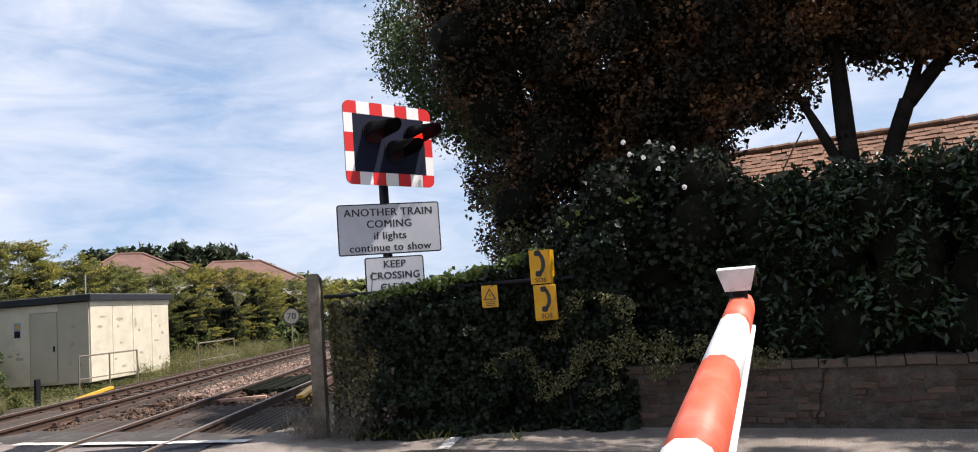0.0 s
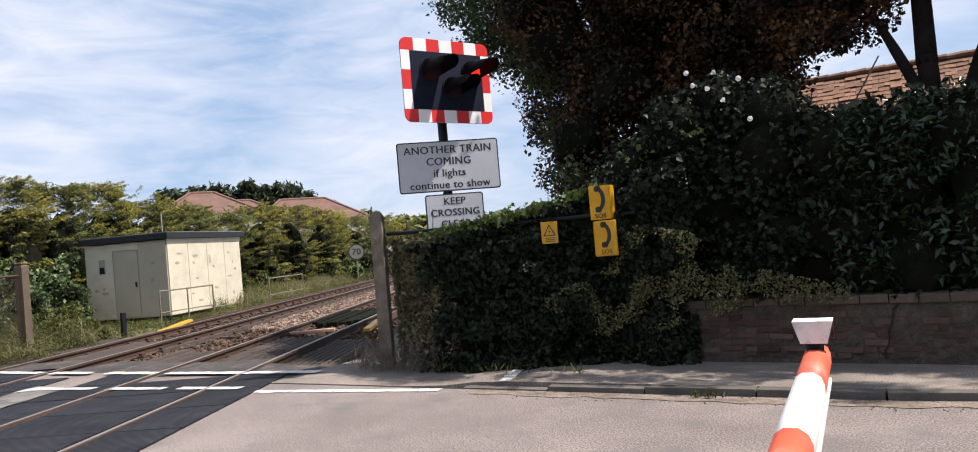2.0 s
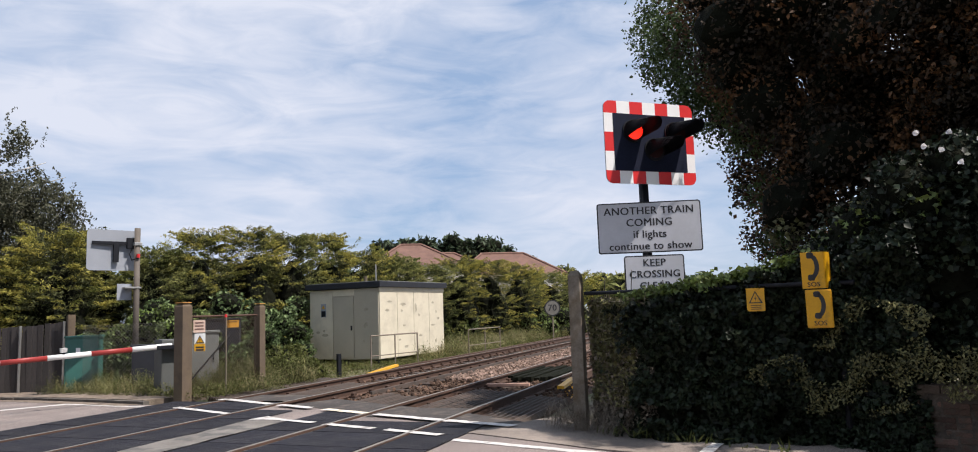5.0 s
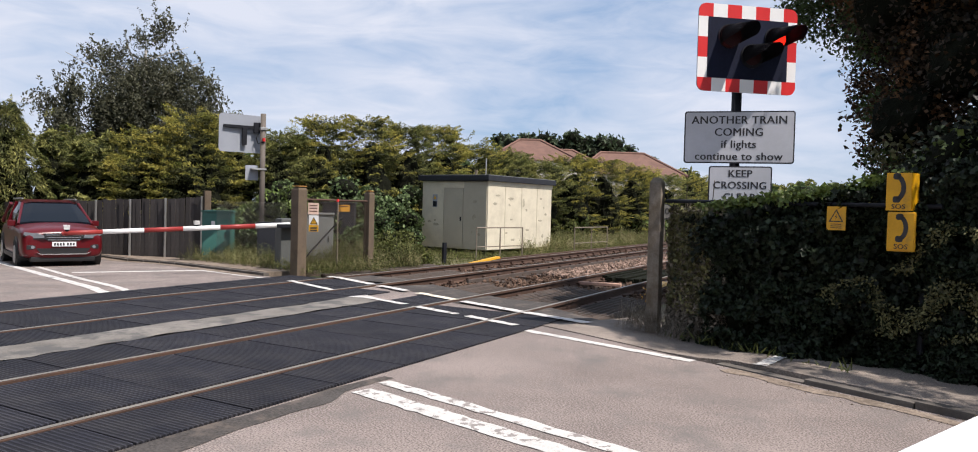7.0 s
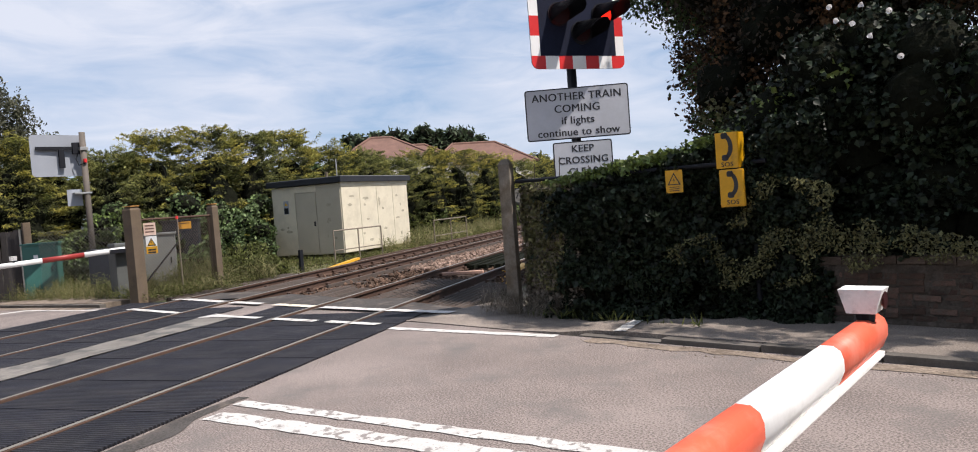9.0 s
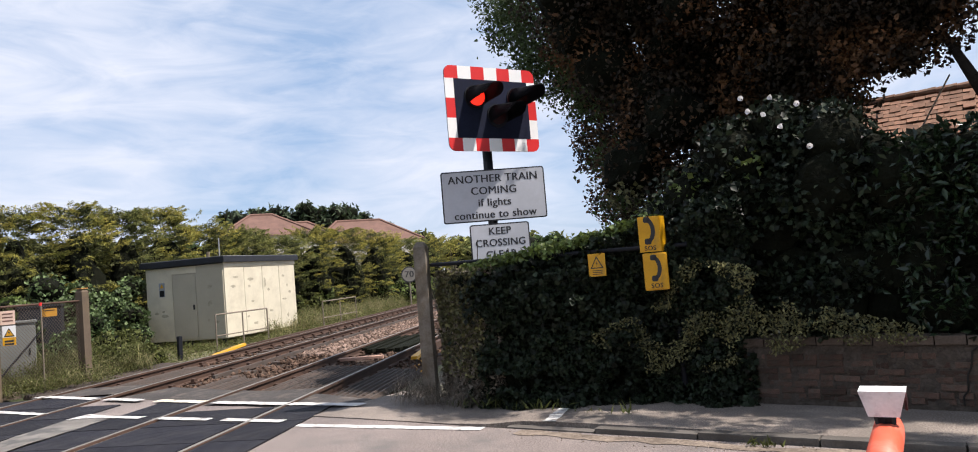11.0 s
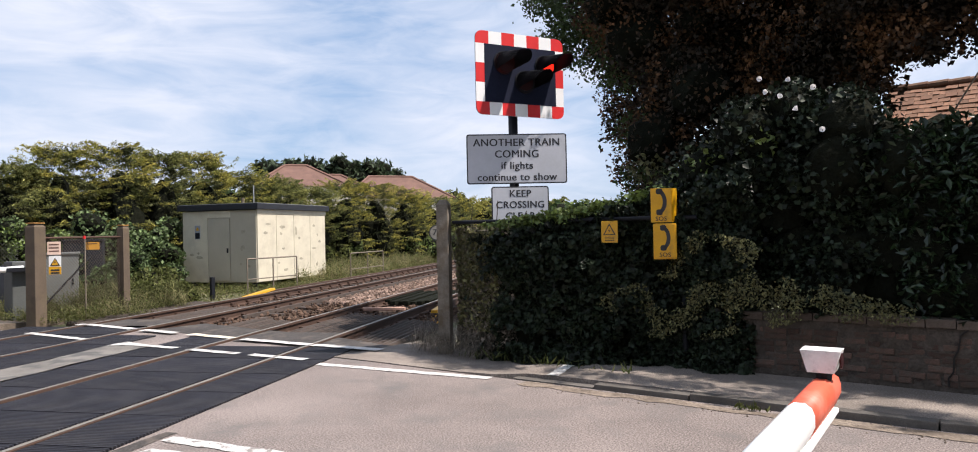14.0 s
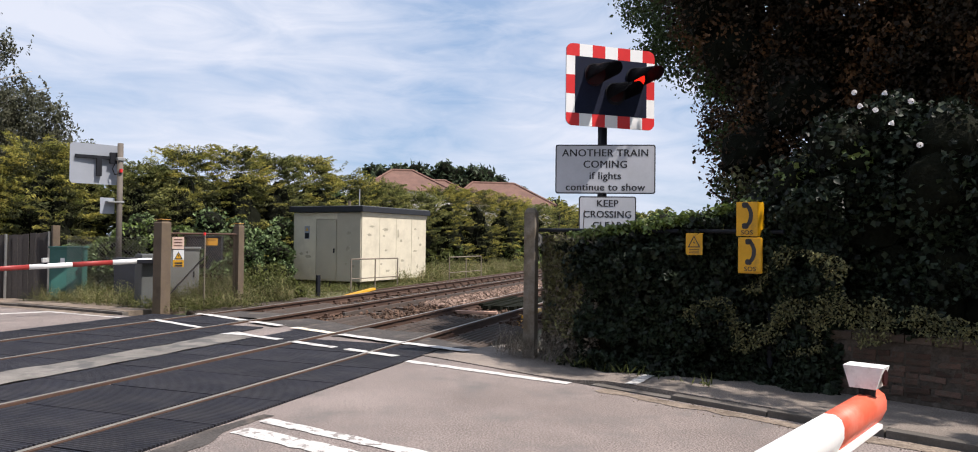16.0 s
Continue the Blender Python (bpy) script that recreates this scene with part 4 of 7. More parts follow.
        part("lamp_rim", nrod(turn @ Vector((lx, -0.004, lz)), turn @ Vector((lx, -0.02, lz)), 0.138, seg=28), BLACK, root)
    part("lens", nrod(turn @ Vector((0.05, -0.02, -0.075)), turn @ Vector((0.05, -0.028, -0.075)), 0.105, seg=28), LENSDARK, root, "unlit dark lens")
    part("lens_housing", nbox(-0.42, 0.02, -0.2, 0.42, 0.14, 0.26, 0.02, turn), BLACK, root)
    # text plates
    for name, w_, h_, z_, lines, dx in (("text_plate", 1.22, 0.605, 2.355, (("ANOTHER TRAIN", 0.128, 0.195), ("COMING", 0.128, 0.055), ("if lights", 0.128, -0.085), ("continue to show", 0.128, -0.225)), 0.03), ("text_plate", 0.70, 0.44, 1.80, (("KEEP", 0.118, 0.13), ("CROSSING", 0.118, -0.005), ("CLEAR", 0.118, -0.14)), 0.06)):
        pl = part(name, outline(bmesh.new(), round_rect(w_, h_, 0.03, 3), 0.012, pose(dx, -0.075, z_)), INK, root, "white metal plate with black lettering and border")
        part("plate_face", outline(bmesh.new(), round_rect(w_ - 0.03, h_ - 0.03, 0.02, 3), 0.004, pose(dx, -0.079, z_)), SIGNFACE, pl)
        for body, size, dz in lines:
            text(body, size, pose(dx, -0.0805, z_ + dz), INK, pl, squeeze=1.0)
    return root, turn


sig, SIG_TURN = signal()
LENSES = []
for lx in (-0.235, 0.335):
    # each lamp is a disc that turns: one side lit red, the other dark
    lens = new("signal_lens")
    lens.parent = sig
    lens.matrix_basis = SIG_TURN @ pose(lx, -0.045, 0.135)
    bm = nrod((0, 0.0, 0), (0, -0.006, 0), 0.106, seg=32)
    part("lit_side", bm, LENSRED, lens, "glowing red side of the lamp disc")
    bm = nrod((0, 0.001, 0), (0, 0.007, 0), 0.124, seg=32)
    part("dark_side", bm, LENSDARK, lens, "dark side of the lamp disc")
    LENSES.append(lens)


def concrete_post(name, x, y, z0, z1, w_, material, label, cap=None, angle=0.0, chamfer=0.03):
    root = thing(name, pose(x, y, z0, 0, 0, angle), label, "post", "concrete posts")
    bm = nbox(-w_ / 2, -w_ / 2, -0.05, w_ / 2, w_ / 2, z1 - z0 - 0.04, 0.012)
    bmesh.ops.create_cone(bm, cap_ends=True, segments=4, radius1=w_ * 0.69, radius2=w_ * 0.35, depth=0.06, matrix=pose(0, 0, z1 - z0 - 0.012, 0, 0, 45))
    for v in bm.verts:
        v.co += Vector((noise.noise(v.co * 7), noise.noise(v.co * 7 + Vector((3, 3, 3))), 0)) * 0.006
    part("shaft", bm, material, root)
    if cap:
        part("lichen_cap", nbox(-w_ * 0.47, -w_ * 0.47, z1 - z0 + 0.012, w_ * 0.47, w_ * 0.47, z1 - z0 + 0.03, 0.008), cap, root, "orange lichen on the top")
    return root


concrete_post("concrete_post", -5.29, 6.74, 0.0, 1.86, 0.145, CONCRETE, "weathered concrete fence post standing among the ivy", angle=25)
fence_rail = thing("fence_rail", pose(0, 0, 0), "dark steel rail running along the ivy-covered fence", "fence rail")
part("rail_tube", nrod((-5.2, 6.8, 1.60), (-2.2, 7.05, 1.58), 0.022), BLACK, fence_rail)
dead = thing("ivy_fence", pose(0, 0, 0), "old mesh fence panel covered with dead ivy stems", "fence")
bm = bmesh.new()
for i in range(34):
    x = -5.2 + 0.032 * i
    limb(bm, (x, 6.95 + 0.03 * rng.normal(), 0.05), (x + 0.15 * rng.normal(), 6.92, 1.5 + 0.1 * rng.normal()), 0.012, 0.005, 0.25, 6, 5)
part("ivy_growth", bm, DRYSTEM, dead)
# a mat of withered leaves and fine twigs hanging on the mesh
k = 5200
wx = -5.24 + 1.0 * rng.random(k) ** 1.2
withered = np.stack([wx, np.interp(wx, [-5.24, -4.7, -4.2], [6.88, 6.72, 6.70]) + 0.14 * rng.random(k), 0.05 + 1.48 * rng.random(k)], 1)
leaf_mesh("withered_growth", withered, 0.05, DRYSTEM, dead, 0.55, 0.0, None, 0.2, 0.6)
leaf_mesh("twig_growth", withered[:1500] + np.array([0, -0.02, 0]), 0.16, DRYSTEM, dead, 0.03, 0.0, None, 0.02, 1.2)
# pale leaf colour imitates growth sunlit from behind the mesh
k = 3200
gx_ = -5.2 + 0.75 * rng.random(k)
leaf_mesh("backlit_growth", np.stack([gx_, np.interp(gx_, [-5.24, -4.7, -4.2], [6.86, 6.70, 6.68]) + 0.08 * rng.random(k), 0.30 + 1.22 * rng.random(k) ** 0.7], 1), 0.048, VARIEGATED, dead, 0.7, 0.2, None, 0.2, 0.5)
# black sheet added behind the stems as painted shade
part("shade_backing", nbox(-5.2, 7.10, 0.0, -4.15, 7.13, 0.75, 0.01), CORE, dead, "near-black sheet standing in for shade behind the mesh")


def handset(bm, cx, cz, s, y, m):
    """The outline of a telephone receiver: a curved handle with two broad ends."""
    pts = []
    for a in range(-72, 73, 12):
        pts.append((cx + s * (0.34 * math.cos(radians(a)) - 0.12), cz + s * 0.50 * math.sin(radians(a))))
    for a in range(72, -73, -12):
        pts.append((cx + s * (0.21 * math.cos(radians(a)) - 0.14), cz + s * 0.36 * math.sin(radians(a))))
    outline(bm, pts, 0.002, m @ pose(0, y, 0))
    for sgn in (1, -1):
        outline(bm, [(cx + s * (p[0] - 0.06), cz + s * (p[1] + sgn * 0.40)) for p in round_rect(0.24, 0.22, 0.07, 3)], 0.002, m @ pose(0, y, 0) )
    return bm


PH_ANGLE = 24.0
phone_sign = thing("telephone_sign", pose(-2.49, 6.86, 1.705, 0, 0, PH_ANGLE), "folded yellow emergency telephone sign with black handset", "sign")
part("panel", nbox(-0.10, 0, -0.17, 0.10, 0.012, 0.17, 0.004), YELLOW, phone_sign)
part("side_panel", nbox(0.0, 0, -0.17, 0.14, 0.012, 0.17, 0.004, pose(0.104, 0.006, 0, 0, 0, 68)), YELLOW, phone_sign)
part("handset_symbol", handset(bmesh.new(), 0.0, 0.035, 0.26, -0.003, Matrix.Identity(4)), INK, phone_sign)
text("SOS", 0.062, pose(0, -0.003, -0.135), INK, phone_sign)
phone_box = thing("telephone_box", pose(-2.46, 6.87, 1.345, 0, 0, PH_ANGLE), "yellow emergency telephone cabinet with black handset symbol", "telephone")
part("cabinet", nbox(-0.115, 0, -0.18, 0.115, 0.17, 0.18, 0.022), YELLOW, phone_box)
part("door_panel", nbox(-0.10, -0.008, -0.165, 0.10, 0.004, 0.165, 0.004), YELLOW, phone_box)
part("handset_symbol", handset(bmesh.new(), 0.0, 0.035, 0.25, -0.0105, Matrix.Identity(4)), INK, phone_box)
text("SOS", 0.062, pose(0, -0.0105, -0.135), INK, phone_box)
phone_post = thing("telephone_post", pose(-2.42, 7.22, 0), "dark steel post carrying the emergency telephone", "post")
part("post", nrod((0, 0, 0.0), (0, 0, 1.86), 0.035), BLACK, phone_post)
warn = thing("warning_sign", pose(-3.10, 6.90, 1.45, 0, 0, 15), "small yellow danger sign with black triangle", "sign")
part("panel", nbox(-0.088, 0, -0.115, 0.088, 0.006, 0.115, 0.003), YELLOW, warn)
bm = outline(bmesh.new(), [(-0.068, -0.035), (0.068, -0.035), (0, 0.09)], 0.002, pose(0, -0.002, 0))
part("triangle", bm, INK, warn)
part("triangle_face", outline(bmesh.new(), [(-0.05, -0.025), (0.05, -0.025), (0, 0.068)], 0.002, pose(0, -0.003, 0)), YELLOW, warn)
part("flash", outline(bmesh.new(), [(-0.006, -0.018), (0.012, 0.018), (0.0, 0.016), (0.006, 0.045), (-0.012, 0.01), (0.001, 0.012)], 0.002, pose(0, -0.004, 0)), INK, warn)
for i in range(3):
    part("text_bar", nbox(-0.05, -0.002, -0.06 - 0.018 * i, 0.05, 0.001, -0.053 - 0.018 * i), INK, warn)


# ---- barriers ----
def boom_band(bm, y0, y1, taper0, taper1, mi=0):
    """One painted length of the boom: flat sided with a rounded top."""
    prof = [(-0.032, -0.062), (0.032, -0.062), (0.054, -0.01), (0.054, 0.03), (0.044, 0.058), (0.02, 0.075), (-0.02, 0.075), (-0.044, 0.058), (-0.054, 0.03), (-0.054, -0.01)]
    a = [bm.verts.new((x * taper0, y0, z * taper0)) for x, z in prof]
    b = [bm.verts.new((x * taper1, y1, z * taper1)) for x, z in prof]
    k = len(prof)
    for i in range(k):
        f = bm.faces.new((a[i], b[i], b[(i + 1) % k], a[(i + 1) % k]))
        f.smooth = True
    bm.faces.new(a)
    bm.faces.new(list(reversed(b)))
    bmesh.ops.recalc_face_normals(bm, faces=bm.faces)
    return bm


def boom_lamp(parent, y, z, s=1.0):
    lamp = part("boom_lamp", outline(bmesh.new(), [(-0.046 * s, 0), (0.046 * s, 0), (0.070 * s, 0.082 * s), (-0.070 * s, 0.082 * s)], 0.10 * s, pose(0, y - 0.05 * s, z + 0.028)), LAMPWHITE, parent, "white boom lamp housing")
    part("lamp_foot", nrod((0, y, z - 0.02), (0, y, z + 0.03), 0.03 * s, 0.036 * s), BLACK, lamp)
    part("lamp_lens", nrod((0.062 * s, y, z + 0.07 * s), (0.069 * s, y, z + 0.07 * s), 0.03 * s), LENSDARK, lamp)
    return lamp


def boom_arm(root, length, bands, first_red, taper, lamps, skirt=True, start=1.0, red_paint=None):
    red_paint = red_paint or BOOMRED
    arm = new("boom")
    arm.parent = root
    y = length
    red = first_red
    for k, b in enumerate(bands):
        ya = max(y - b, 0)
        t1, t0 = start + (taper - start) * y / length, start + (taper - start) * ya / length
        part("red_band" if red else "white_band", boom_band(bmesh.new(), ya, y, t0, t1), red_paint if red else BOOMWHITE, arm)
        y, red = ya, not red
        if y <= 0:
            break
    cap = bmesh.new()
    boom_band(cap, length, length + 0.03, taper, taper * 0.75)
    part("end_cap", cap, red_paint if first_red else BOOMWHITE, arm)
    if skirt:
        part("edge_strip", nbox(0.016, 0.2, -0.074, 0.044, length - 0.05, -0.056, 0.004), BOOMWHITE, arm, "white strip along the lower edge")
    for ly in lamps:
        boom_lamp(arm, ly, 0.072 * (start + (taper - start) * ly / length))
    return arm


BOOM_PIVOT = (0.385, -1.35, 0.815)
near_barrier = thing("barrier", pose(BOOM_PIVOT[0], BOOM_PIVOT[1], 0, 0, 0, 5.2), "red and white crossing barrier with its boom coming down", "barrier", "barriers")
part("machine_cabinet", nbox(-0.3, -0.55, 0.0, 0.3, -0.12, 1.15, 0.03), GREYBOX, near_barrier)
part("pivot_shaft", nrod((-0.32, 0, 0.815), (0.1, 0, 0.815), 0.06), STEEL, near_barrier)
near_boom = boom_arm(near_barrier, 4.42, [0.56, 0.66, 0.66, 0.66, 0.66, 0.66, 0.66], True, 0.86, [4.31], True, 0.90)
near_boom.matrix_basis = pose(0, 0, 0.815)

far_barrier = thing("barrier", pose(-15.0, 5.62, fall(-15), 0, 0, 180), "red and white crossing barrier lowered across the far lane", "barrier", "barriers")
part("machine_cabinet", nbox(0.12, -0.18, 0.0, 0.55, 0.20, 1.18, 0.03), MACHINEGREY, far_barrier)
part("pivot_arm", nbox(-0.05, -0.2, 0.99, 0.13, 0.35, 1.07, 0.01), BLACK, far_barrier)
far_boom = boom_arm(far_barrier, 4.34, [0.66, 0.73, 0.73, 0.73, 0.73, 0.76], True, 0.62, [4.28, 1.95], False, 0.75, BOOMDARK)
far_boom.matrix_basis = pose(0, 0.05, 1.05, -2.6, 0, 0)


# ---- beyond the tracks ----
def gate_posts():
    concrete_post("concrete_post", -14.0, 5.42, fall(-14), 1.78, 0.23, BROWN_CONCRETE, "brown concrete gate post with lichen on top", LICHEN, 20)
    concrete_post("concrete_post", -14.9, 7.42, -0.15, 1.75, 0.17, BROWN_CONCRETE, "thin brown concrete fence post with orange lichen", LICHEN, 20)


gate_posts()


def wire(name, a, b, z0, z1, pitch, r, label, category, material):
    """Chain link: two sets of slanting wires, joined as one mesh."""
    root = thing(name, pose(0, 0, 0), label, category)
    a, b = Vector((*a, 0)), Vector((*b, 0))
    L, H = (b - a).length, z1 - z0
    d = (b - a) / L
    v, f = [], []
    def seg(u0, h0, u1, h1):
        n = len(v)
        for u, h in ((u0, h0), (u1, h1)):
            p = a + d * u
            for du, dh in ((-r, 0), (r, 0), (0, r * 1.4)):
                v.append((p.x + d.x * du + (0.01 if dh else 0), p.y + d.y * du, z0 + h + dh))
        f.extend(((n, n + 1, n + 4, n + 3), (n + 1, n + 2, n + 5, n + 4), (n + 2, n, n + 3, n + 5)))
    k = int((L + H) / pitch)
    for i in range(-int(H / pitch), int(L / pitch) + 1):
        u = i * pitch
        u0, h0, u1, h1 = u, 0.0, u + H, H
        if u0 < 0:
            h0, u0 = -u0, 0.0
        if u1 > L:
            h1, u1 = H - (u1 - L), L
        if u1 > u0:
            seg(u0, h0, u1, h1)
            seg(L - u0, h0, L - u1, h1)
    m = raw("mesh_wire", v, f, material)
    m.parent = root
    m["kind"] = "stuff"
    return root


GATEWIRE = mat("rusty_wire", (0.20, 0.15, 0.11), 0.7, metal=0.3, var=0.2)
gate = wire("mesh_gate", (-14.05, 5.55), (-14.88, 7.33), 0.05, 1.52, 0.07, 0.0048, "rusty chain-link gate between concrete posts", "gate", GATEWIRE)
part("top_tube", nrod((-14.05, 5.5, 1.53), (-14.88, 7.35, 1.53), 0.022), RUST, gate)
part("brace", nrod((-14.1, 5.6, 0.3), (-14.55, 6.6, 1.15), 0.018), BLACK, gate)
wire("mesh_fence", (-18.2, 6.6), (-19.8, 5.2), -0.2, 1.45, 0.09, 0.004, "grey chain-link fence beside the signal post", "fence", STEEL)


def sign_plate(name, x, y, z, angle, w_, h_, material, label, rows=2, tri=False):
    root = thing(name, pose(x, y, z, 0, 0, angle), label, "sign")
    part("panel", nbox(-w_ / 2, 0, -h_ / 2, w_ / 2, 0.008, h_ / 2, 0.002), material, root)
    for i in range(rows):
        zz = (h_ * 0.28 - h_ * 0.5 * i / max(rows - 1, 1)) if not tri else -h_ * 0.28 - 0.05 * i
        part("text_bar", nbox(-w_ * 0.36, -0.003, zz - h_ * 0.05, w_ * 0.36, 0.001, zz + h_ * 0.05), FARTILE if material is PINKSIGN else INK, root)
    if tri:
        part("triangle", outline(bmesh.new(), [(-w_ * 0.42, -0.02), (w_ * 0.42, -0.02), (0, h_ * 0.40)], 0.002, pose(0, -0.003, 0)), INK, root)
        part("triangle_face", outline(bmesh.new(), [(-w_ * 0.29, 0.0), (w_ * 0.29, 0.0), (0, h_ * 0.31)], 0.002, pose(0, -0.005, 0)), YELLOW, root)
        part("flash", outline(bmesh.new(), [(-0.01, 0.01), (0.018, 0.06), (0.0, 0.058), (0.008, 0.1), (-0.02, 0.045), (0.0, 0.047)], 0.002, pose(0, -0.007, 0)), INK, root)
    return root


sign_plate("notice", -13.98, 5.72, 1.34, 58, 0.22, 0.24, PINKSIGN, "faded red and white notice on the gate", 3)
danger = sign_plate("warning_sign", -13.97, 5.73, 1.03, 58, 0.20, 0.34, PLATE, "white and yellow electric danger sign on the gate", 2, True)
part("lower_panel", nbox(-0.10, -0.0018, -0.17, 0.10, 0.0005, -0.03), YELLOW, danger, "yellow lower half of the sign")
sign_plate("notice", -14.50, 6.62, 1.36, 65, 0.26, 0.15, ORANGE, "small orange notice fixed to the mesh gate", 1)
bell = thing("crossing_bell", pose(-14.3, 6.3, 0), "small red warning sounder on a post behind the gate", "bell")
part("post", nrod((0, 0.1, -0.05), (0, 0.1, 1.5), 0.014), GREYPOLE, bell)
part("sounder", nrod((-0.02, 0.1, 1.5), (-0.02, 0.1, 1.56), 0.028, 0.024, 14), RED, bell)


def cabinet(name, x, y, z0, w_, d_, h_, angle, material, label):
    root = thing(name, pose(x, y, z0, 0, 0, angle), label, "cabinet", "trackside cabinets")
    part("body", nbox(-w_ / 2, -d_ / 2, 0, w_ / 2, d_ / 2, h_ - 0.05, 0.012), material, root)
    part("lid", nbox(-w_ / 2 - 0.03, -d_ / 2 - 0.03, h_ - 0.05, w_ / 2 + 0.03, d_ / 2 + 0.03, h_, 0.012), material, root)
    part("door", nbox(-w_ / 2 + 0.04, -d_ / 2 - 0.012, 0.08, w_ / 2 - 0.04, -d_ / 2, h_ - 0.1, 0.005), material, root)
    part("handle", nbox(w_ / 2 - 0.12, -d_ / 2 - 0.035, h_ * 0.5, w_ / 2 - 0.09, -d_ / 2 - 0.012, h_ * 0.5 + 0.14, 0.004), BLACK, root)
    return root


gb = cabinet("cabinet", -20.6, 5.45, -0.3, 0.75, 0.6, 1.48, 62, GREENBOX, "green steel trackside cabinet beside the fence")
part("notice_plate", nbox(-0.12, -0.316, 1.0, -0.02, -0.312, 1.18), PLATE, gb)
cabinet("cabinet", -16.75, 6.92, -0.2, 0.70, 0.5, 1.42, 66, GREYBOX, "grey steel cabinet behind the mesh gate")
cabinet("cabinet", -17.6, 6.05, -0.25, 0.7, 0.5, 1.2, 60, FELT, "small grey cabinet among the weeds")
cabinet("cabinet", -19.5, 8.6, -0.25, 0.9, 0.6, 1.75, 60, FELT, "dark equipment cabinet half hidden by ivy")


def far_signal():
    root = thing("crossing_signal", pose(-19.0, 6.13, fall(-19), 0, 0, 0), "back of a grey signal board on a brown pole", "crossing signal")
    zf = -fall(-19)
    part("pole", nrod((0.12, 0, 0), (0.12, 0, 3.80 + zf), 0.07, 0.07, 14), DARKPOLE, root, smooth=True)
    part("board", outline(bmesh.new(), round_rect(1.22, 1.0, 0.09), 0.015, pose(-0.05, -0.5, 3.25 + zf, 0, 0, 93)), BACKGREY, root)
    part("bracket", nbox(-0.02, -1.0, 3.38 + zf, 0.04, 0.05, 3.46 + zf, 0.006), BLACK, root)
    part("bracket", nbox(-0.02, -0.52, 2.95 + zf, 0.05, -0.40, 3.40 + zf, 0.006), BLACK, root)
    part("housing", nbox(-0.02, -0.22, 3.28 + zf, 0.07, 0.02, 3.56 + zf, 0.02), BLACK, root)
    part("sounder", nrod((0.2, 0, 3.06 + zf), (0.2, 0, 3.15 + zf), 0.04), RED, root, "small red sounder")
    part("clamp", nbox(0.04, -0.09, 3.36 + zf, 0.21, 0.09, 3.44 + zf, 0.01), STEEL, root)
    plate = part("plate", nbox(0.0, -0.42, 2.02 + zf, 0.012, -0.08, 2.42 + zf, 0.004), BACKGREY, root, "back of a small text plate")
    part("clamp", nbox(0.01, -0.3, 2.30 + zf, 0.2, 0.09, 2.34 + zf, 0.005), STEEL, root)
    bm = path_tube(bmesh.new(), [Vector((0.06, -0.1, 3.3 + zf)), Vector((0.09, -0.17, 3.15 + zf)), Vector((0.1, -0.12, 3.0 + zf)), Vector((0.2, 0, 3.05 + zf))], 0.012)
    part("cable", bm, BLACK, root)


far_signal()


def board_fence():
    root = thing("board_fence", pose(0, 0, 0), "dark close-boarded fence with pale concrete posts beyond the kerb", "fence")
    a, b = Vector((-27.5, 0.5, 0)), Vector((-21.6, 5.37, 0))
    L = (b - a).length
    ang = math.degrees(math.atan2(b.y - a.y, b.x - a.x))
    n = int(L / 0.155)
    bm = nbox(0, -0.012, -0.1, 0.15, 0.012, 1.0, 0.004)
    me = bpy.data.meshes.new("board")
    bm.to_mesh(me)
    bm.free()
    me.materials.append(DARKFENCE)
    for i in range(n):
        p = a.lerp(b, i / n)
        h = 1.55 + 0.30 * (i / n) + 0.01 * rng.normal()
        ob = piece("board", me, root, pose(p.x, p.y, fall(p.x) + 0.03, 0.8 * rng.normal(), 0, ang))
        ob.matrix_basis = ob.matrix_basis @ Matrix.Diagonal((1, 1, h, 1))
    for i in range(6):
        p = a.lerp(b, (i + 0.9) / 6)
        h = 1.62 + 0.32 * (i / 6)
        part("fence_post", nbox(-0.02, -0.03, -0.05, 0.02, 0.03, h, 0.008, Matrix.Translation((p.x + 0.05, p.y - 0.06, fall(p.x))) @ pose(0, 0, 0, 0, 0, ang)), STEEL, root)
    p = b
    part("fence_post", nbox(-0.09, -0.09, -0.05, 0.09, 0.09, 2.05, 0.02, Matrix.Translation((p.x, p.y, fall(p.x)))), BROWN_CONCRETE, root)


board_fence()


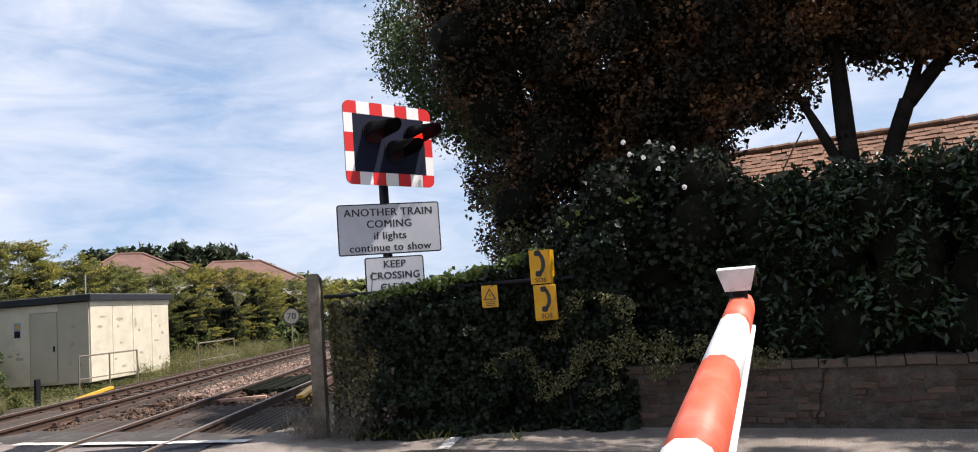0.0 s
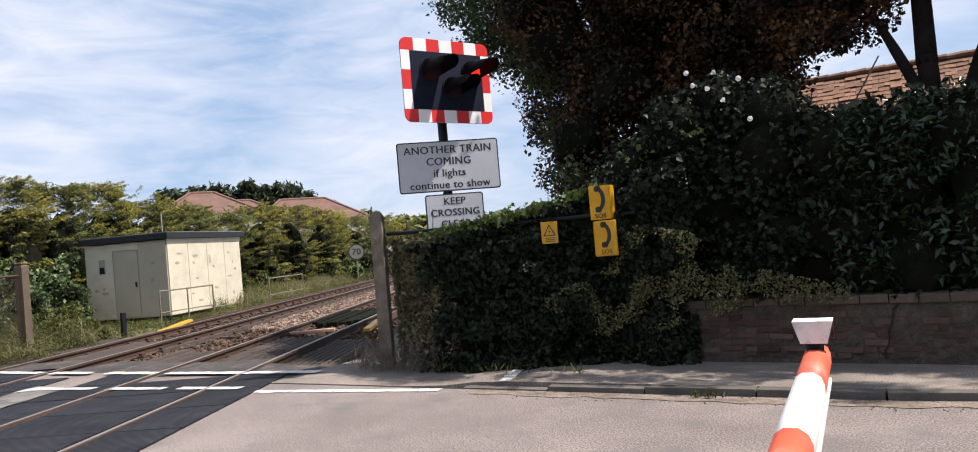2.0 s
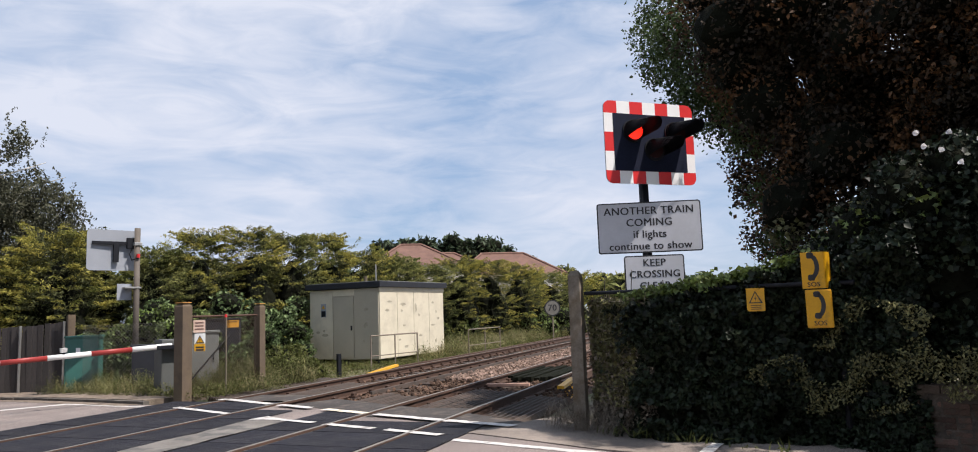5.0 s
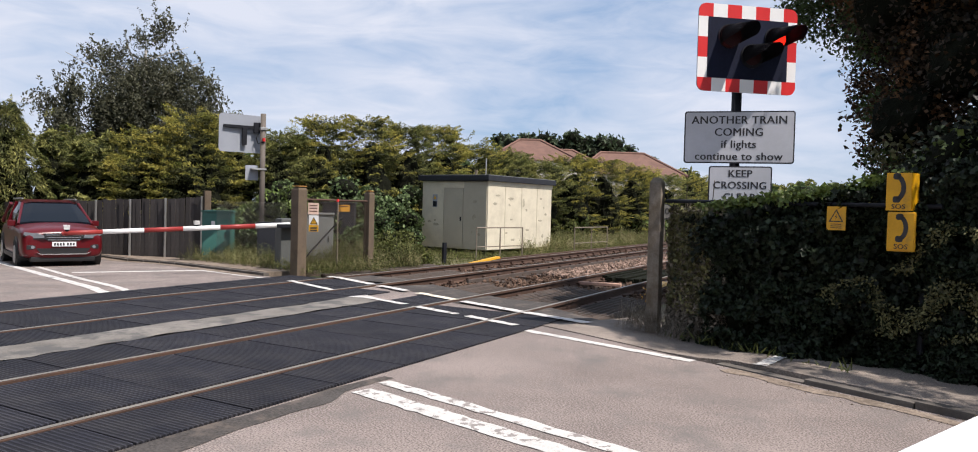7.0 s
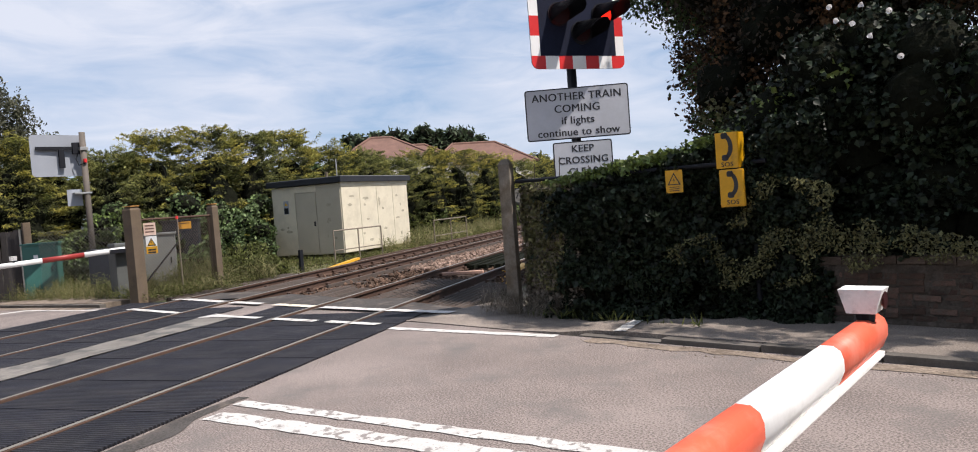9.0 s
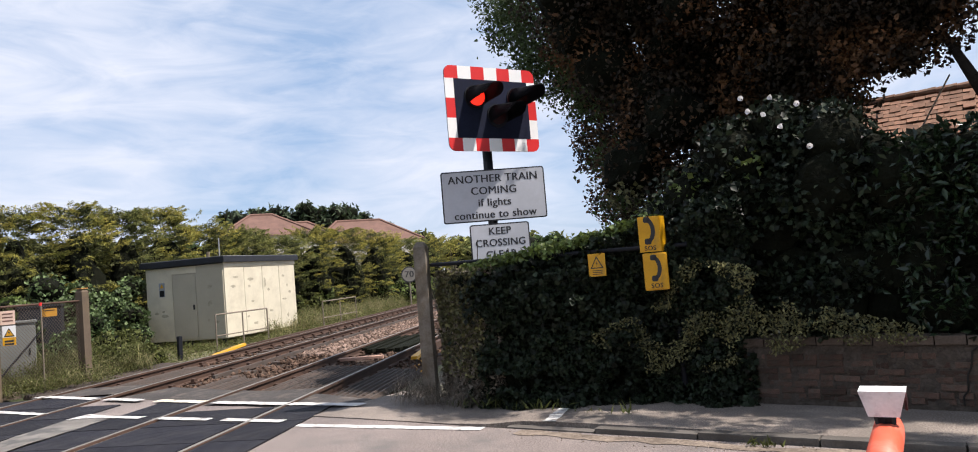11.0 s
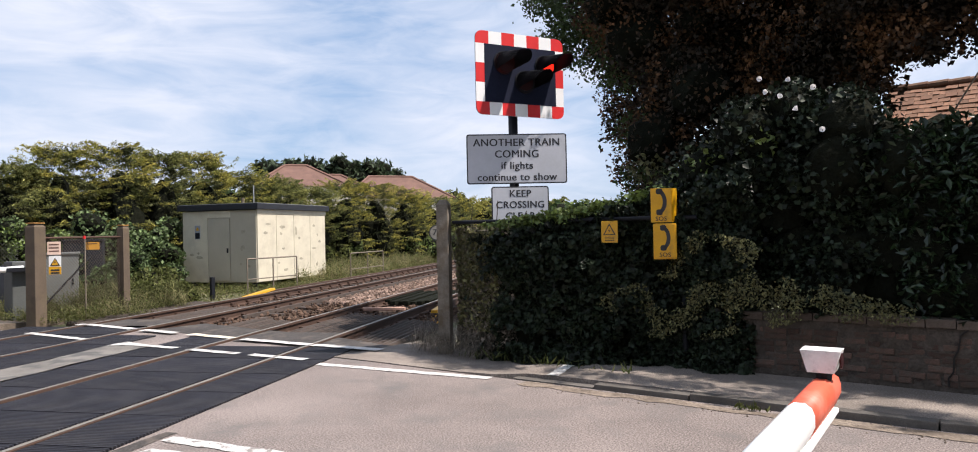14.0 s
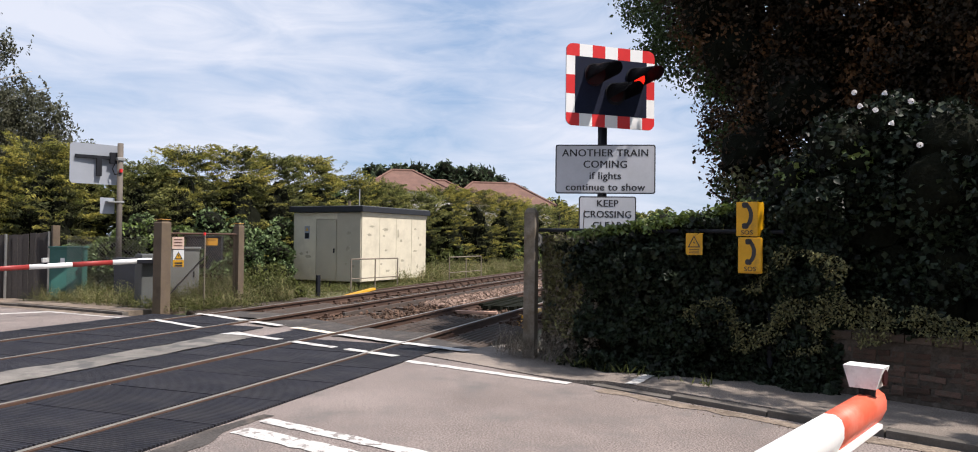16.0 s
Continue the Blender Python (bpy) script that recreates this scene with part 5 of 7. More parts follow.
def hut():
    ang = math.degrees(math.atan2(0.938, -0.346))          # along the long side, away from the camera
    root = thing("equipment_hut", Matrix.Translation((-20.63, 14.57, -0.06)) @ pose(0, 0, 0, 0, 0, ang), "cream panelled railway equipment hut with a flat dark roof", "hut")
    L, Wd, H = 4.32, 2.97, 2.45
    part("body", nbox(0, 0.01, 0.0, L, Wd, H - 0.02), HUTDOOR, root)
    n = 4
    for i in range(n):
        part("wall_panel", nbox(i * L / n + 0.008, -0.025, 0.02, (i + 1) * L / n - 0.008, 0.012, H - 0.16, 0.006), HUTPAINT, root)
    part("fascia", nbox(-0.03, -0.045, H - 0.15, L + 0.03, -0.005, H, 0.006), HUTPAINT, root)
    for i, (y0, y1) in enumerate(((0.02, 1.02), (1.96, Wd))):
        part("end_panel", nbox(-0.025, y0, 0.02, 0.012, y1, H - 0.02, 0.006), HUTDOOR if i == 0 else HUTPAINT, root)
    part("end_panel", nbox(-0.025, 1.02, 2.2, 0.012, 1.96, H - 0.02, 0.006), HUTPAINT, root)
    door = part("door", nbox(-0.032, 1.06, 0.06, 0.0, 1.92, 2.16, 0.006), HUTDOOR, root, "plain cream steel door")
    part("handle", nbox(-0.06, 1.12, 1.0, -0.03, 1.17, 1.16, 0.006), BLACK, door)
    part("roof", nbox(-0.14, -0.14, H, L + 0.14, Wd + 0.14, H + 0.20, 0.02), FELT, root, "dark flat roof edge")
    part("roof_top", nbox(-0.10, -0.10, H + 0.19, L + 0.10, Wd + 0.10, H + 0.215, 0.005), GREYBOX, root)
    part("sign", nbox(-0.036, 2.25, 1.48, -0.024, 2.47, 1.95), BACKGREY, root, "small grey and yellow notice")
    part("sign_symbol", outline(bmesh.new(), [(-0.07, 0), (0.07, 0), (0, 0.13)], 0.003, pose(-0.040, 2.36, 1.78, 0, 0, -90)), YELLOW, root)
    part("sign_panel", nbox(-0.040, 2.27, 1.5, -0.034, 2.45, 1.7), BLACK, root)
    def patch(face, u, v, w_, h_):
        pts = [(u + w_ * math.cos(a) * (0.7 + 0.5 * rng.random()), v + h_ * math.sin(a) * (0.7 + 0.5 * rng.random())) for a in np.linspace(0, 6.28, 11)[:-1]]
        bm = bmesh.new()
        if face == "side":
            outline(bm, pts, 0.003, pose(0, -0.0285, 0))
        else:
            outline(bm, [(-x, z) for x, z in pts], 0.003, pose(-0.0285, 0, 0, 0, 0, -90))
        part("bare_patch", bm, HUTSTAIN, root, "bare patch where the paint has flaked")
    for u, v, w_, h_ in ((0.52, 1.70, 0.10, 0.07), (0.54, 1.15, 0.11, 0.10), (2.6, 0.95, 0.10, 0.05), (2.3, 0.85, 0.16, 0.06), (2.35, 1.0, 0.05, 0.05), (0.3, 0.55, 0.09, 0.05), (0.62, 0.62, 0.05, 0.04)):
        patch("end", u, v, w_, h_)
    for u, v, w_, h_ in ((0.45, 1.65, 0.13, 0.05), (0.6, 1.95, 0.2, 0.04), (1.45, 1.85, 0.18, 0.06), (1.35, 1.62, 0.07, 0.05), (1.5, 1.1, 0.10, 0.04), (1.62, 0.35, 0.14, 0.05), (2.3, 1.72, 0.06, 0.16), (2.6, 0.7, 0.12, 0.05), (2.5, 1.45, 0.07, 0.05), (3.5, 1.9, 0.10, 0.05), (3.75, 1.55, 0.05, 0.06), (3.5, 1.05, 0.16, 0.04), (3.9, 1.3, 0.1, 0.05), (3.7, 0.45, 0.07, 0.09), (1.2, 0.6, 0.08, 0.04)):
        patch("side", u, v, w_, h_)
    for u, v in ((0.1, 0.15), (0.1, Wd - 0.15), (L - 0.1, 0.15), (L - 0.1, Wd - 0.15), (0.1, Wd / 2)):
        part("leg", nbox(u - 0.06, v - 0.06, -0.35, u + 0.06, v + 0.06, 0.02, 0.005), BLACK, root)
    bm = bmesh.new()
    rod(bm, (0.7, 0.6, H + 0.2), (0.7, 0.6, H + 0.85), 0.02)
    part("aerial", bm, STEEL, root, "thin vent pipe on the roof")
    part("vent", nrod((0.5, 0.9, H + 0.2), (0.5, 0.9, H + 0.42), 0.05, 0.06), CONCRETE, root)
    return root


hut()


def hand_rail(x, y, length, h, angle, z0):
    root = thing("hand_rail", pose(x, y, z0, 0, 0, angle), "thin weathered tubular steel hand rail beside the track", "hand rail", "hand rails")
    part("top_tube", nrod((0, 0, h), (length, 0, h), 0.022), GREYPOLE, root)
    part("middle_tube", nrod((0, 0, h * 0.35), (length, 0, h * 0.35), 0.016), GREYPOLE, root)
    for u in (0, length * 0.5, length):
        part("post", nrod((u, 0, -0.3), (u, 0, h), 0.022), GREYPOLE, root)


hand_rail(-18.85, 13.0, 2.3, 0.95, 104, -0.15)
hand_rail(-21.3, 19.2, 3.0, 0.95, 112, -0.2)
marker = thing("marker_post", pose(-17.3, 10.9, -0.2), "short dark trackside marker post", "post")
part("post", nbox(-0.05, -0.05, 0, 0.05, 0.05, 0.62, 0.008), BLACK, marker)

speed = thing("speed_sign", pose(-25.6, 28.9, -0.3, 0, 0, 45), "round white railway speed sign on a thin post", "sign")
part("post", nrod((0, 0.03, 0), (0, 0.03, 1.8), 0.04), GREYPOLE, speed)
part("rim", nrod((0, 0.01, 1.78), (0, -0.01, 1.78), 0.42, seg=32), INK, speed)
part("face", nrod((0, 0.0, 1.78), (0, -0.018, 1.78), 0.36, seg=32), SHADED_WHITE, speed)
text("70", 0.46, pose(0, -0.021, 1.78), INK, speed)


# ---- the waiting car ----
def car():
    root = thing("car", pose(-22.2, 1.42, fall(-22.2), 0, 0, 4.8), "dark red family car waiting behind the lowered barrier", "car")
    # stations: x, half width, sill height, belt or bonnet height
    st = [(-2.22, 0.70, 0.42, 0.86), (-2.12, 0.86, 0.30, 1.02), (-1.6, 0.915, 0.24, 1.04), (-0.6, 0.92, 0.22, 1.03), (0.5, 0.92, 0.22, 1.02), (1.0, 0.92, 0.23, 1.08), (1.5, 0.91, 0.25, 1.06), (1.95, 0.90, 0.25, 1.01), (2.16, 0.88, 0.27, 0.95), (2.26, 0.83, 0.29, 0.88), (2.30, 0.76, 0.31, 0.78)]
    bm = bmesh.new()
    rings = []
    for x, hw, zb, zt in st:
        half = [(0, zb), (hw * 0.92, zb), (hw, zb + 0.12), (hw, zb + (zt - zb) * 0.55), (hw * 0.985, zt - 0.10), (hw * 0.93, zt - 0.02), (hw * 0.80, zt + 0.015), (hw * 0.45, zt + 0.05), (0, zt + 0.06)]
        ring = [bm.verts.new((x, y, z)) for y, z in half] + [bm.verts.new((x, -y, z)) for y, z in half[-2:0:-1]]
        rings.append(ring)
    k = len(rings[0])
    for a, b in zip(rings[:-1], rings[1:]):
        for i in range(k):
            bm.faces.new((a[i], b[i], b[(i + 1) % k], a[(i + 1) % k]))
    bm.faces.new(rings[0])
    bm.faces.new(list(reversed(rings[-1])))
    bmesh.ops.recalc_face_normals(bm, faces=bm.faces)
    shell = part("body", bm, CARRED, root, smooth=True)
    shell.modifiers.new("rounding", "SUBSURF").levels = 2
    shell.modifiers["rounding"].render_levels = 2
    # cabin
    cab = [(-2.12, 0.80, 1.02, 0.70, 1.10), (-1.85, 0.84, 1.02, 0.66, 1.58), (-1.2, 0.86, 1.02, 0.66, 1.66), (-0.3, 0.86, 1.02, 0.66, 1.68), (0.25, 0.86, 1.02, 0.63, 1.62), (0.75, 0.86, 1.06, 0.72, 1.36), (1.14, 0.82, 1.06, 0.78, 1.15)]
    bm = bmesh.new()
    rings = [[bm.verts.new((x, s * y, z)) for s, y, z in ((1, hb, zb), (1, (hb + ht) / 2 + 0.03, (zb + zt) / 2), (1, ht, zt - 0.03), (1, ht * 0.7, zt), (-1, ht * 0.7, zt), (-1, ht, zt - 0.03), (-1, (hb + ht) / 2 + 0.03, (zb + zt) / 2), (-1, hb, zb))] for x, hb, zb, ht, zt in cab]
    for a, b in zip(rings[:-1], rings[1:]):
        for i in range(8):
            bm.faces.new((a[i], b[i], b[(i + 1) % 8], a[(i + 1) % 8]))
    bm.faces.new(rings[0])
    bm.faces.new(list(reversed(rings[-1])))
    bmesh.ops.recalc_face_normals(bm, faces=bm.faces)
    part("window_glass", bm, GLASS, root, "dark tinted windscreen and side glass")
    bm = bmesh.new()
    roofst = [(-1.95, 0.62, 1.56), (-1.2, 0.66, 1.675), (-0.3, 0.66, 1.695), (0.27, 0.63, 1.63)]
    rr = [[bm.verts.new((x, y, z)) for y, z in ((hw + 0.012, zt - 0.05), (hw * 0.72, zt + 0.004), (-hw * 0.72, zt + 0.004), (-hw - 0.012, zt - 0.05))] for x, hw, zt in roofst]
    for a, b in zip(rr[:-1], rr[1:]):
        for i in range(3):
            bm.faces.new((a[i], b[i], b[i + 1], a[i + 1]))
    bmesh.ops.solidify(bm, geom=bm.faces[:], thickness=0.02)
    part("roof", bm, CARRED, root)
    for s in (1, -1):
        for (xa, ya, za), (xb, yb, zb), r in (((0.27, 0.65, 1.60), (1.15, 0.83, 1.08), 0.035), ((-0.45, 0.69, 1.64), (-0.5, 0.88, 1.04), 0.035), ((-1.75, 0.67, 1.57), (-2.08, 0.83, 1.05), 0.06)):
            part("pillar", nrod((xa, s * ya, za), (xb, s * yb, zb), r, r, 8), CARRED, root)
        part("roof_rail", nrod((-1.7, s * 0.62, 1.70), (0.1, s * 0.62, 1.72), 0.02), STEEL, root)
        mir = part("mirror", nbox(0.72, s * 0.95 - 0.09, 1.02, 0.90, s * 0.95 + 0.09, 1.17, 0.03), CARRED, root)
        part("mirror_arm", nbox(0.76, s * 0.84 - 0.06, 1.0, 0.84, s * 0.84 + 0.06, 1.05, 0.01), CARBLACK, mir)
        # swept-back lamp unit: bright reflector over a dark base
        hl = part("headlight", outline(bmesh.new(), [(-0.20, -0.055), (0.10, -0.075), (0.24, 0.02), (0.22, 0.075), (-0.05, 0.05), (-0.19, 0.0)], 0.16, pose(2.292, s * 0.62, 0.845, 0, 0, 90 + s * 16) @ Matrix.Diagonal((s, 1, 1, 1))), LAMPGLASS, root, "swept-back clear headlight")
        part("lamp_edge", outline(bmesh.new(), [(-0.24, -0.085), (0.12, -0.105), (0.27, 0.01), (0.10, -0.078), (-0.20, -0.058)], 0.14, pose(2.296, s * 0.62, 0.845, 0, 0, 90 + s * 16) @ Matrix.Diagonal((s, 1, 1, 1))), CARBLACK, hl)
        fog = part("fog_lamp", nbox(2.10, s * 0.67 - 0.12, 0.50, 2.292, s * 0.67 + 0.10, 0.62, 0.03), CARBLACK, root)
        part("lamp", nrod((2.28, s * 0.66, 0.56), (2.302, s * 0.66, 0.56), 0.04, seg=14), LAMPGLASS, fog)
        part("sill", nbox(-1.0, s * 0.90 - 0.03, 0.22, 1.05, s * 0.90 + 0.03, 0.34, 0.02), CARBLACK, root, "black plastic sill")
        part("door_handle", nbox(-0.15, s * 0.925 - 0.012, 0.93, 0.05, s * 0.925 + 0.012, 0.96, 0.006), CARRED, root)
        for xw in (1.40, -1.30):
            whl = part("wheel", nrod((xw, s * 0.70, 0.345), (xw, s * 0.936, 0.345), 0.345, seg=28), TYRE, root)
            part("rim", nrod((xw, s * 0.90, 0.345), (xw, s * 0.944, 0.345), 0.235, 0.22, 20), STEEL, whl, "silver alloy rim")
            part("wheel_arch", nrod((xw, s * 0.60, 0.37), (xw, s * 0.926, 0.37), 0.415, seg=28), CARBLACK, root)
    gr = part("grille", outline(bmesh.new(), [(-0.44, 0.09), (0.44, 0.09), (0.40, -0.06), (0.28, -0.10), (-0.28, -0.10), (-0.40, -0.06)], 0.12, pose(2.312, 0, 0.80, 0, 0, 90)), CARBLACK, root, "black grille with chrome bars")
    for i in range(3):
        part("grille_bar", nbox(2.305, -0.40 + 0.03 * i, 0.845 - 0.06 * i, 2.322, 0.40 - 0.03 * i, 0.862 - 0.06 * i, 0.004), CHROME, gr)
    part("badge", nrod((2.31, 0, 0.885), (2.325, 0, 0.885), 0.05, seg=16), CHROME, gr)
    part("lower_grille", outline(bmesh.new(), [(-0.58, 0.06), (0.58, 0.06), (0.48, -0.09), (-0.48, -0.09)], 0.14, pose(2.306, 0, 0.47, 0, 0, 90)), CARBLACK, root)
    part("skid_strip", outline(bmesh.new(), [(-0.60, 0.015), (-0.48, -0.05), (0.48, -0.05), (0.60, 0.015), (0.47, -0.022), (-0.47, -0.022)], 0.05, pose(2.325, 0, 0.42, 0, 0, 90)), CHROME, root, "bright lower bumper strip")
    part("valance", nbox(1.9, -0.70, 0.20, 2.27, 0.70, 0.34, 0.04), CARBLACK, root)
    pl = part("number_plate", nbox(2.300, -0.26, 0.575, 2.330, 0.26, 0.685, 0.004), PLATE, root)
    for i in range(7):
        y = -0.20 + 0.062 * i + (0.03 if i > 3 else 0)
        part("plate_bar", nbox(2.331, y - 0.02, 0.597, 2.334, y + 0.02, 0.663), INK, pl)
    part("wiper", nrod((1.14, 0.1, 1.10), (0.95, -0.5, 1.20), 0.012), CARBLACK, root)
    for s in (1, -1):
        part("seat_back", nbox(-0.35, s * 0.38 - 0.22, 0.6, -0.2, s * 0.38 + 0.22, 1.32, 0.06), CARBLACK, root)


car()


garden = thing("garden_wall", pose(-27.0, -0.05, fall(-27), 0, 0, 205), "low dark garden wall beside the road past the car", "wall")
part("wall_body", nbox(0, 0, -0.1, 9.0, 0.22, 1.0, 0.02), MORTAR, garden)
part("wall_cap", nbox(-0.02, -0.02, 1.0, 9.02, 0.24, 1.06, 0.015), COPING, garden)
rsign = thing("road_sign", pose(-29.2, -1.15, fall(-29.2), 0, 0, 90), "grey back of a round road sign on a thin pole", "sign")
part("pole", nrod((0, 0, 0), (0, 0, 1.75), 0.03), STEEL, rsign)
part("disc", nrod((0, -0.04, 1.6), (0, -0.06, 1.6), 0.25, seg=24), BACKGREY, rsign)
part("plate", nbox(-0.22, -0.06, 0.95, 0.22, -0.04, 1.25, 0.004), BACKGREY, rsign)


# ---- houses in the distance ----
def hip_house(name, x, y, angle, L, Wd, eave, ridge, label):
    root = thing(name, pose(x, y, 0, 0, 0, angle), label, "house", "distant houses")
    part("wall", nbox(-L / 2 + 0.4, -Wd / 2 + 0.4, -1, L / 2 - 0.4, Wd / 2 - 0.4, eave), PLASTER, root)
    bm = bmesh.new()
    h = Wd * 0.5
    b = [bm.verts.new(p) for p in ((-L / 2, -Wd / 2, eave), (L / 2, -Wd / 2, eave), (L / 2, Wd / 2, eave), (-L / 2, Wd / 2, eave))]
    t = [bm.verts.new((-L / 2 + h * 0.85, 0, ridge)), bm.verts.new((L / 2 - h * 0.85, 0, ridge))]
    for f in ((b[0], b[1], t[1], t[0]), (b[1], b[2], t[1]), (b[2], b[3], t[0], t[1]), (b[3], b[0], t[0]), (b[3], b[2], b[1], b[0])):
        bm.faces.new(f)
    part("roof", bm, FARTILE, root, "red clay hipped roof")
    for p, q in ((t0, t1) for t0, t1 in (((-L / 2, -Wd / 2, eave), (-L / 2 + h * 0.85, 0, ridge)), ((L / 2, -Wd / 2, eave), (L / 2 - h * 0.85, 0, ridge)), ((-L / 2 + h * 0.85, 0, ridge), (L / 2 - h * 0.85, 0, ridge)))):
        part("ridge_tile", nrod(p, q, 0.16, seg=6), FARTILE, root)
    for u in (-0.25, 0.25):
        win = part("window", nbox(u * L - 0.6, -Wd / 2 + 0.33, eave - 1.7, u * L + 0.6, -Wd / 2 + 0.41, eave - 0.5), WHITE, root)
        part("pane", nbox(u * L - 0.5, -Wd / 2 + 0.31, eave - 1.6, u * L + 0.5, -Wd / 2 + 0.34, eave - 0.6), GLASS, win)


hip_house("house", -61, 46.8, 60, 9.5, 8.6, 6.2, 8.55, "distant house with a red hipped roof above the trees")
hip_house("house", -60.5, 51.2, 60, 7.0, 6.4, 6.0, 7.75, "lower distant house wing with a red hipped roof")
hip_house("house", -58.5, 57.6, 60, 12.0, 8.4, 5.2, 7.75, "second distant house with a red hipped roof")


# ---- house roof behind the wall ----
def tiled_roof():
    root = thing("tiled_house", pose(0, 0, 0), "old house with a red clay tiled roof behind the hedge", "house")
    x0, x1, yr, zr, slope = -1.7, 9.0, 14.2, 3.74, 40
    part("wall", nbox(x0 + 0.2, 12.0, -0.1, x1, 16.4, 2.1), MORTAR, root)
    ca, sa = math.cos(radians(slope)), math.sin(radians(slope))
    bm = bmesh.new()
    vs = [bm.verts.new(p) for p in ((x0, yr, zr - 0.03), (x1, yr, zr - 0.03), (x1, yr - 2.6 * ca, zr - 2.6 * sa - 0.03), (x0, yr - 2.6 * ca, zr - 2.6 * sa - 0.03), (x1, yr + 2.6 * ca, zr - 2.6 * sa - 0.03), (x0, yr + 2.6 * ca, zr - 2.6 * sa - 0.03))]
    bm.faces.new((vs[0], vs[1], vs[2], vs[3]))
    bm.faces.new((vs[1], vs[0], vs[5], vs[4]))
    bmesh.ops.solidify(bm, geom=bm.faces[:], thickness=0.08)
    part("roof_deck", bm, TILE, root)
    bm = nbox(0.003, -0.14, -0.012, 0.167, 0.06, 0.008, 0.003)
    for v in bm.verts:
        v.co.z += 0.012 * math.cos((v.co.x - 0.085) * 18) * (1 if v.co.y < 0 else 0.6)
    me = bpy.data.meshes.new("roof_tile")
    bm.to_mesh(me)
    bm.free()
    me.materials.append(TILE)
    for r in range(10):
        d = 0.08 + r * 0.125
        x = x0 + (0.085 if r % 2 else 0)
        while x < 3.3:
            piece("roof_tile", me, root, Matrix.Translation((x, yr - d * ca, zr - d * sa + 0.02 + 0.006 * rng.normal())) @ pose(0, 0, 0, slope - 5 + 1.2 * rng.normal(), 1.5 * rng.normal(), 1.2 * rng.normal()))
            x += 0.17
    x = x0
    while x < 3.4:
        part("ridge_tile", nrod((x, yr, zr - 0.02), (x + 0.29, yr, zr - 0.012), 0.095, 0.10, 12), TILE, root)
        x += 0.295
    part("aerial_cane", nrod((-0.7, 12.9, 3.0), (-0.25, 12.9, 3.75), 0.012), PLASTER, root)


tiled_roof()


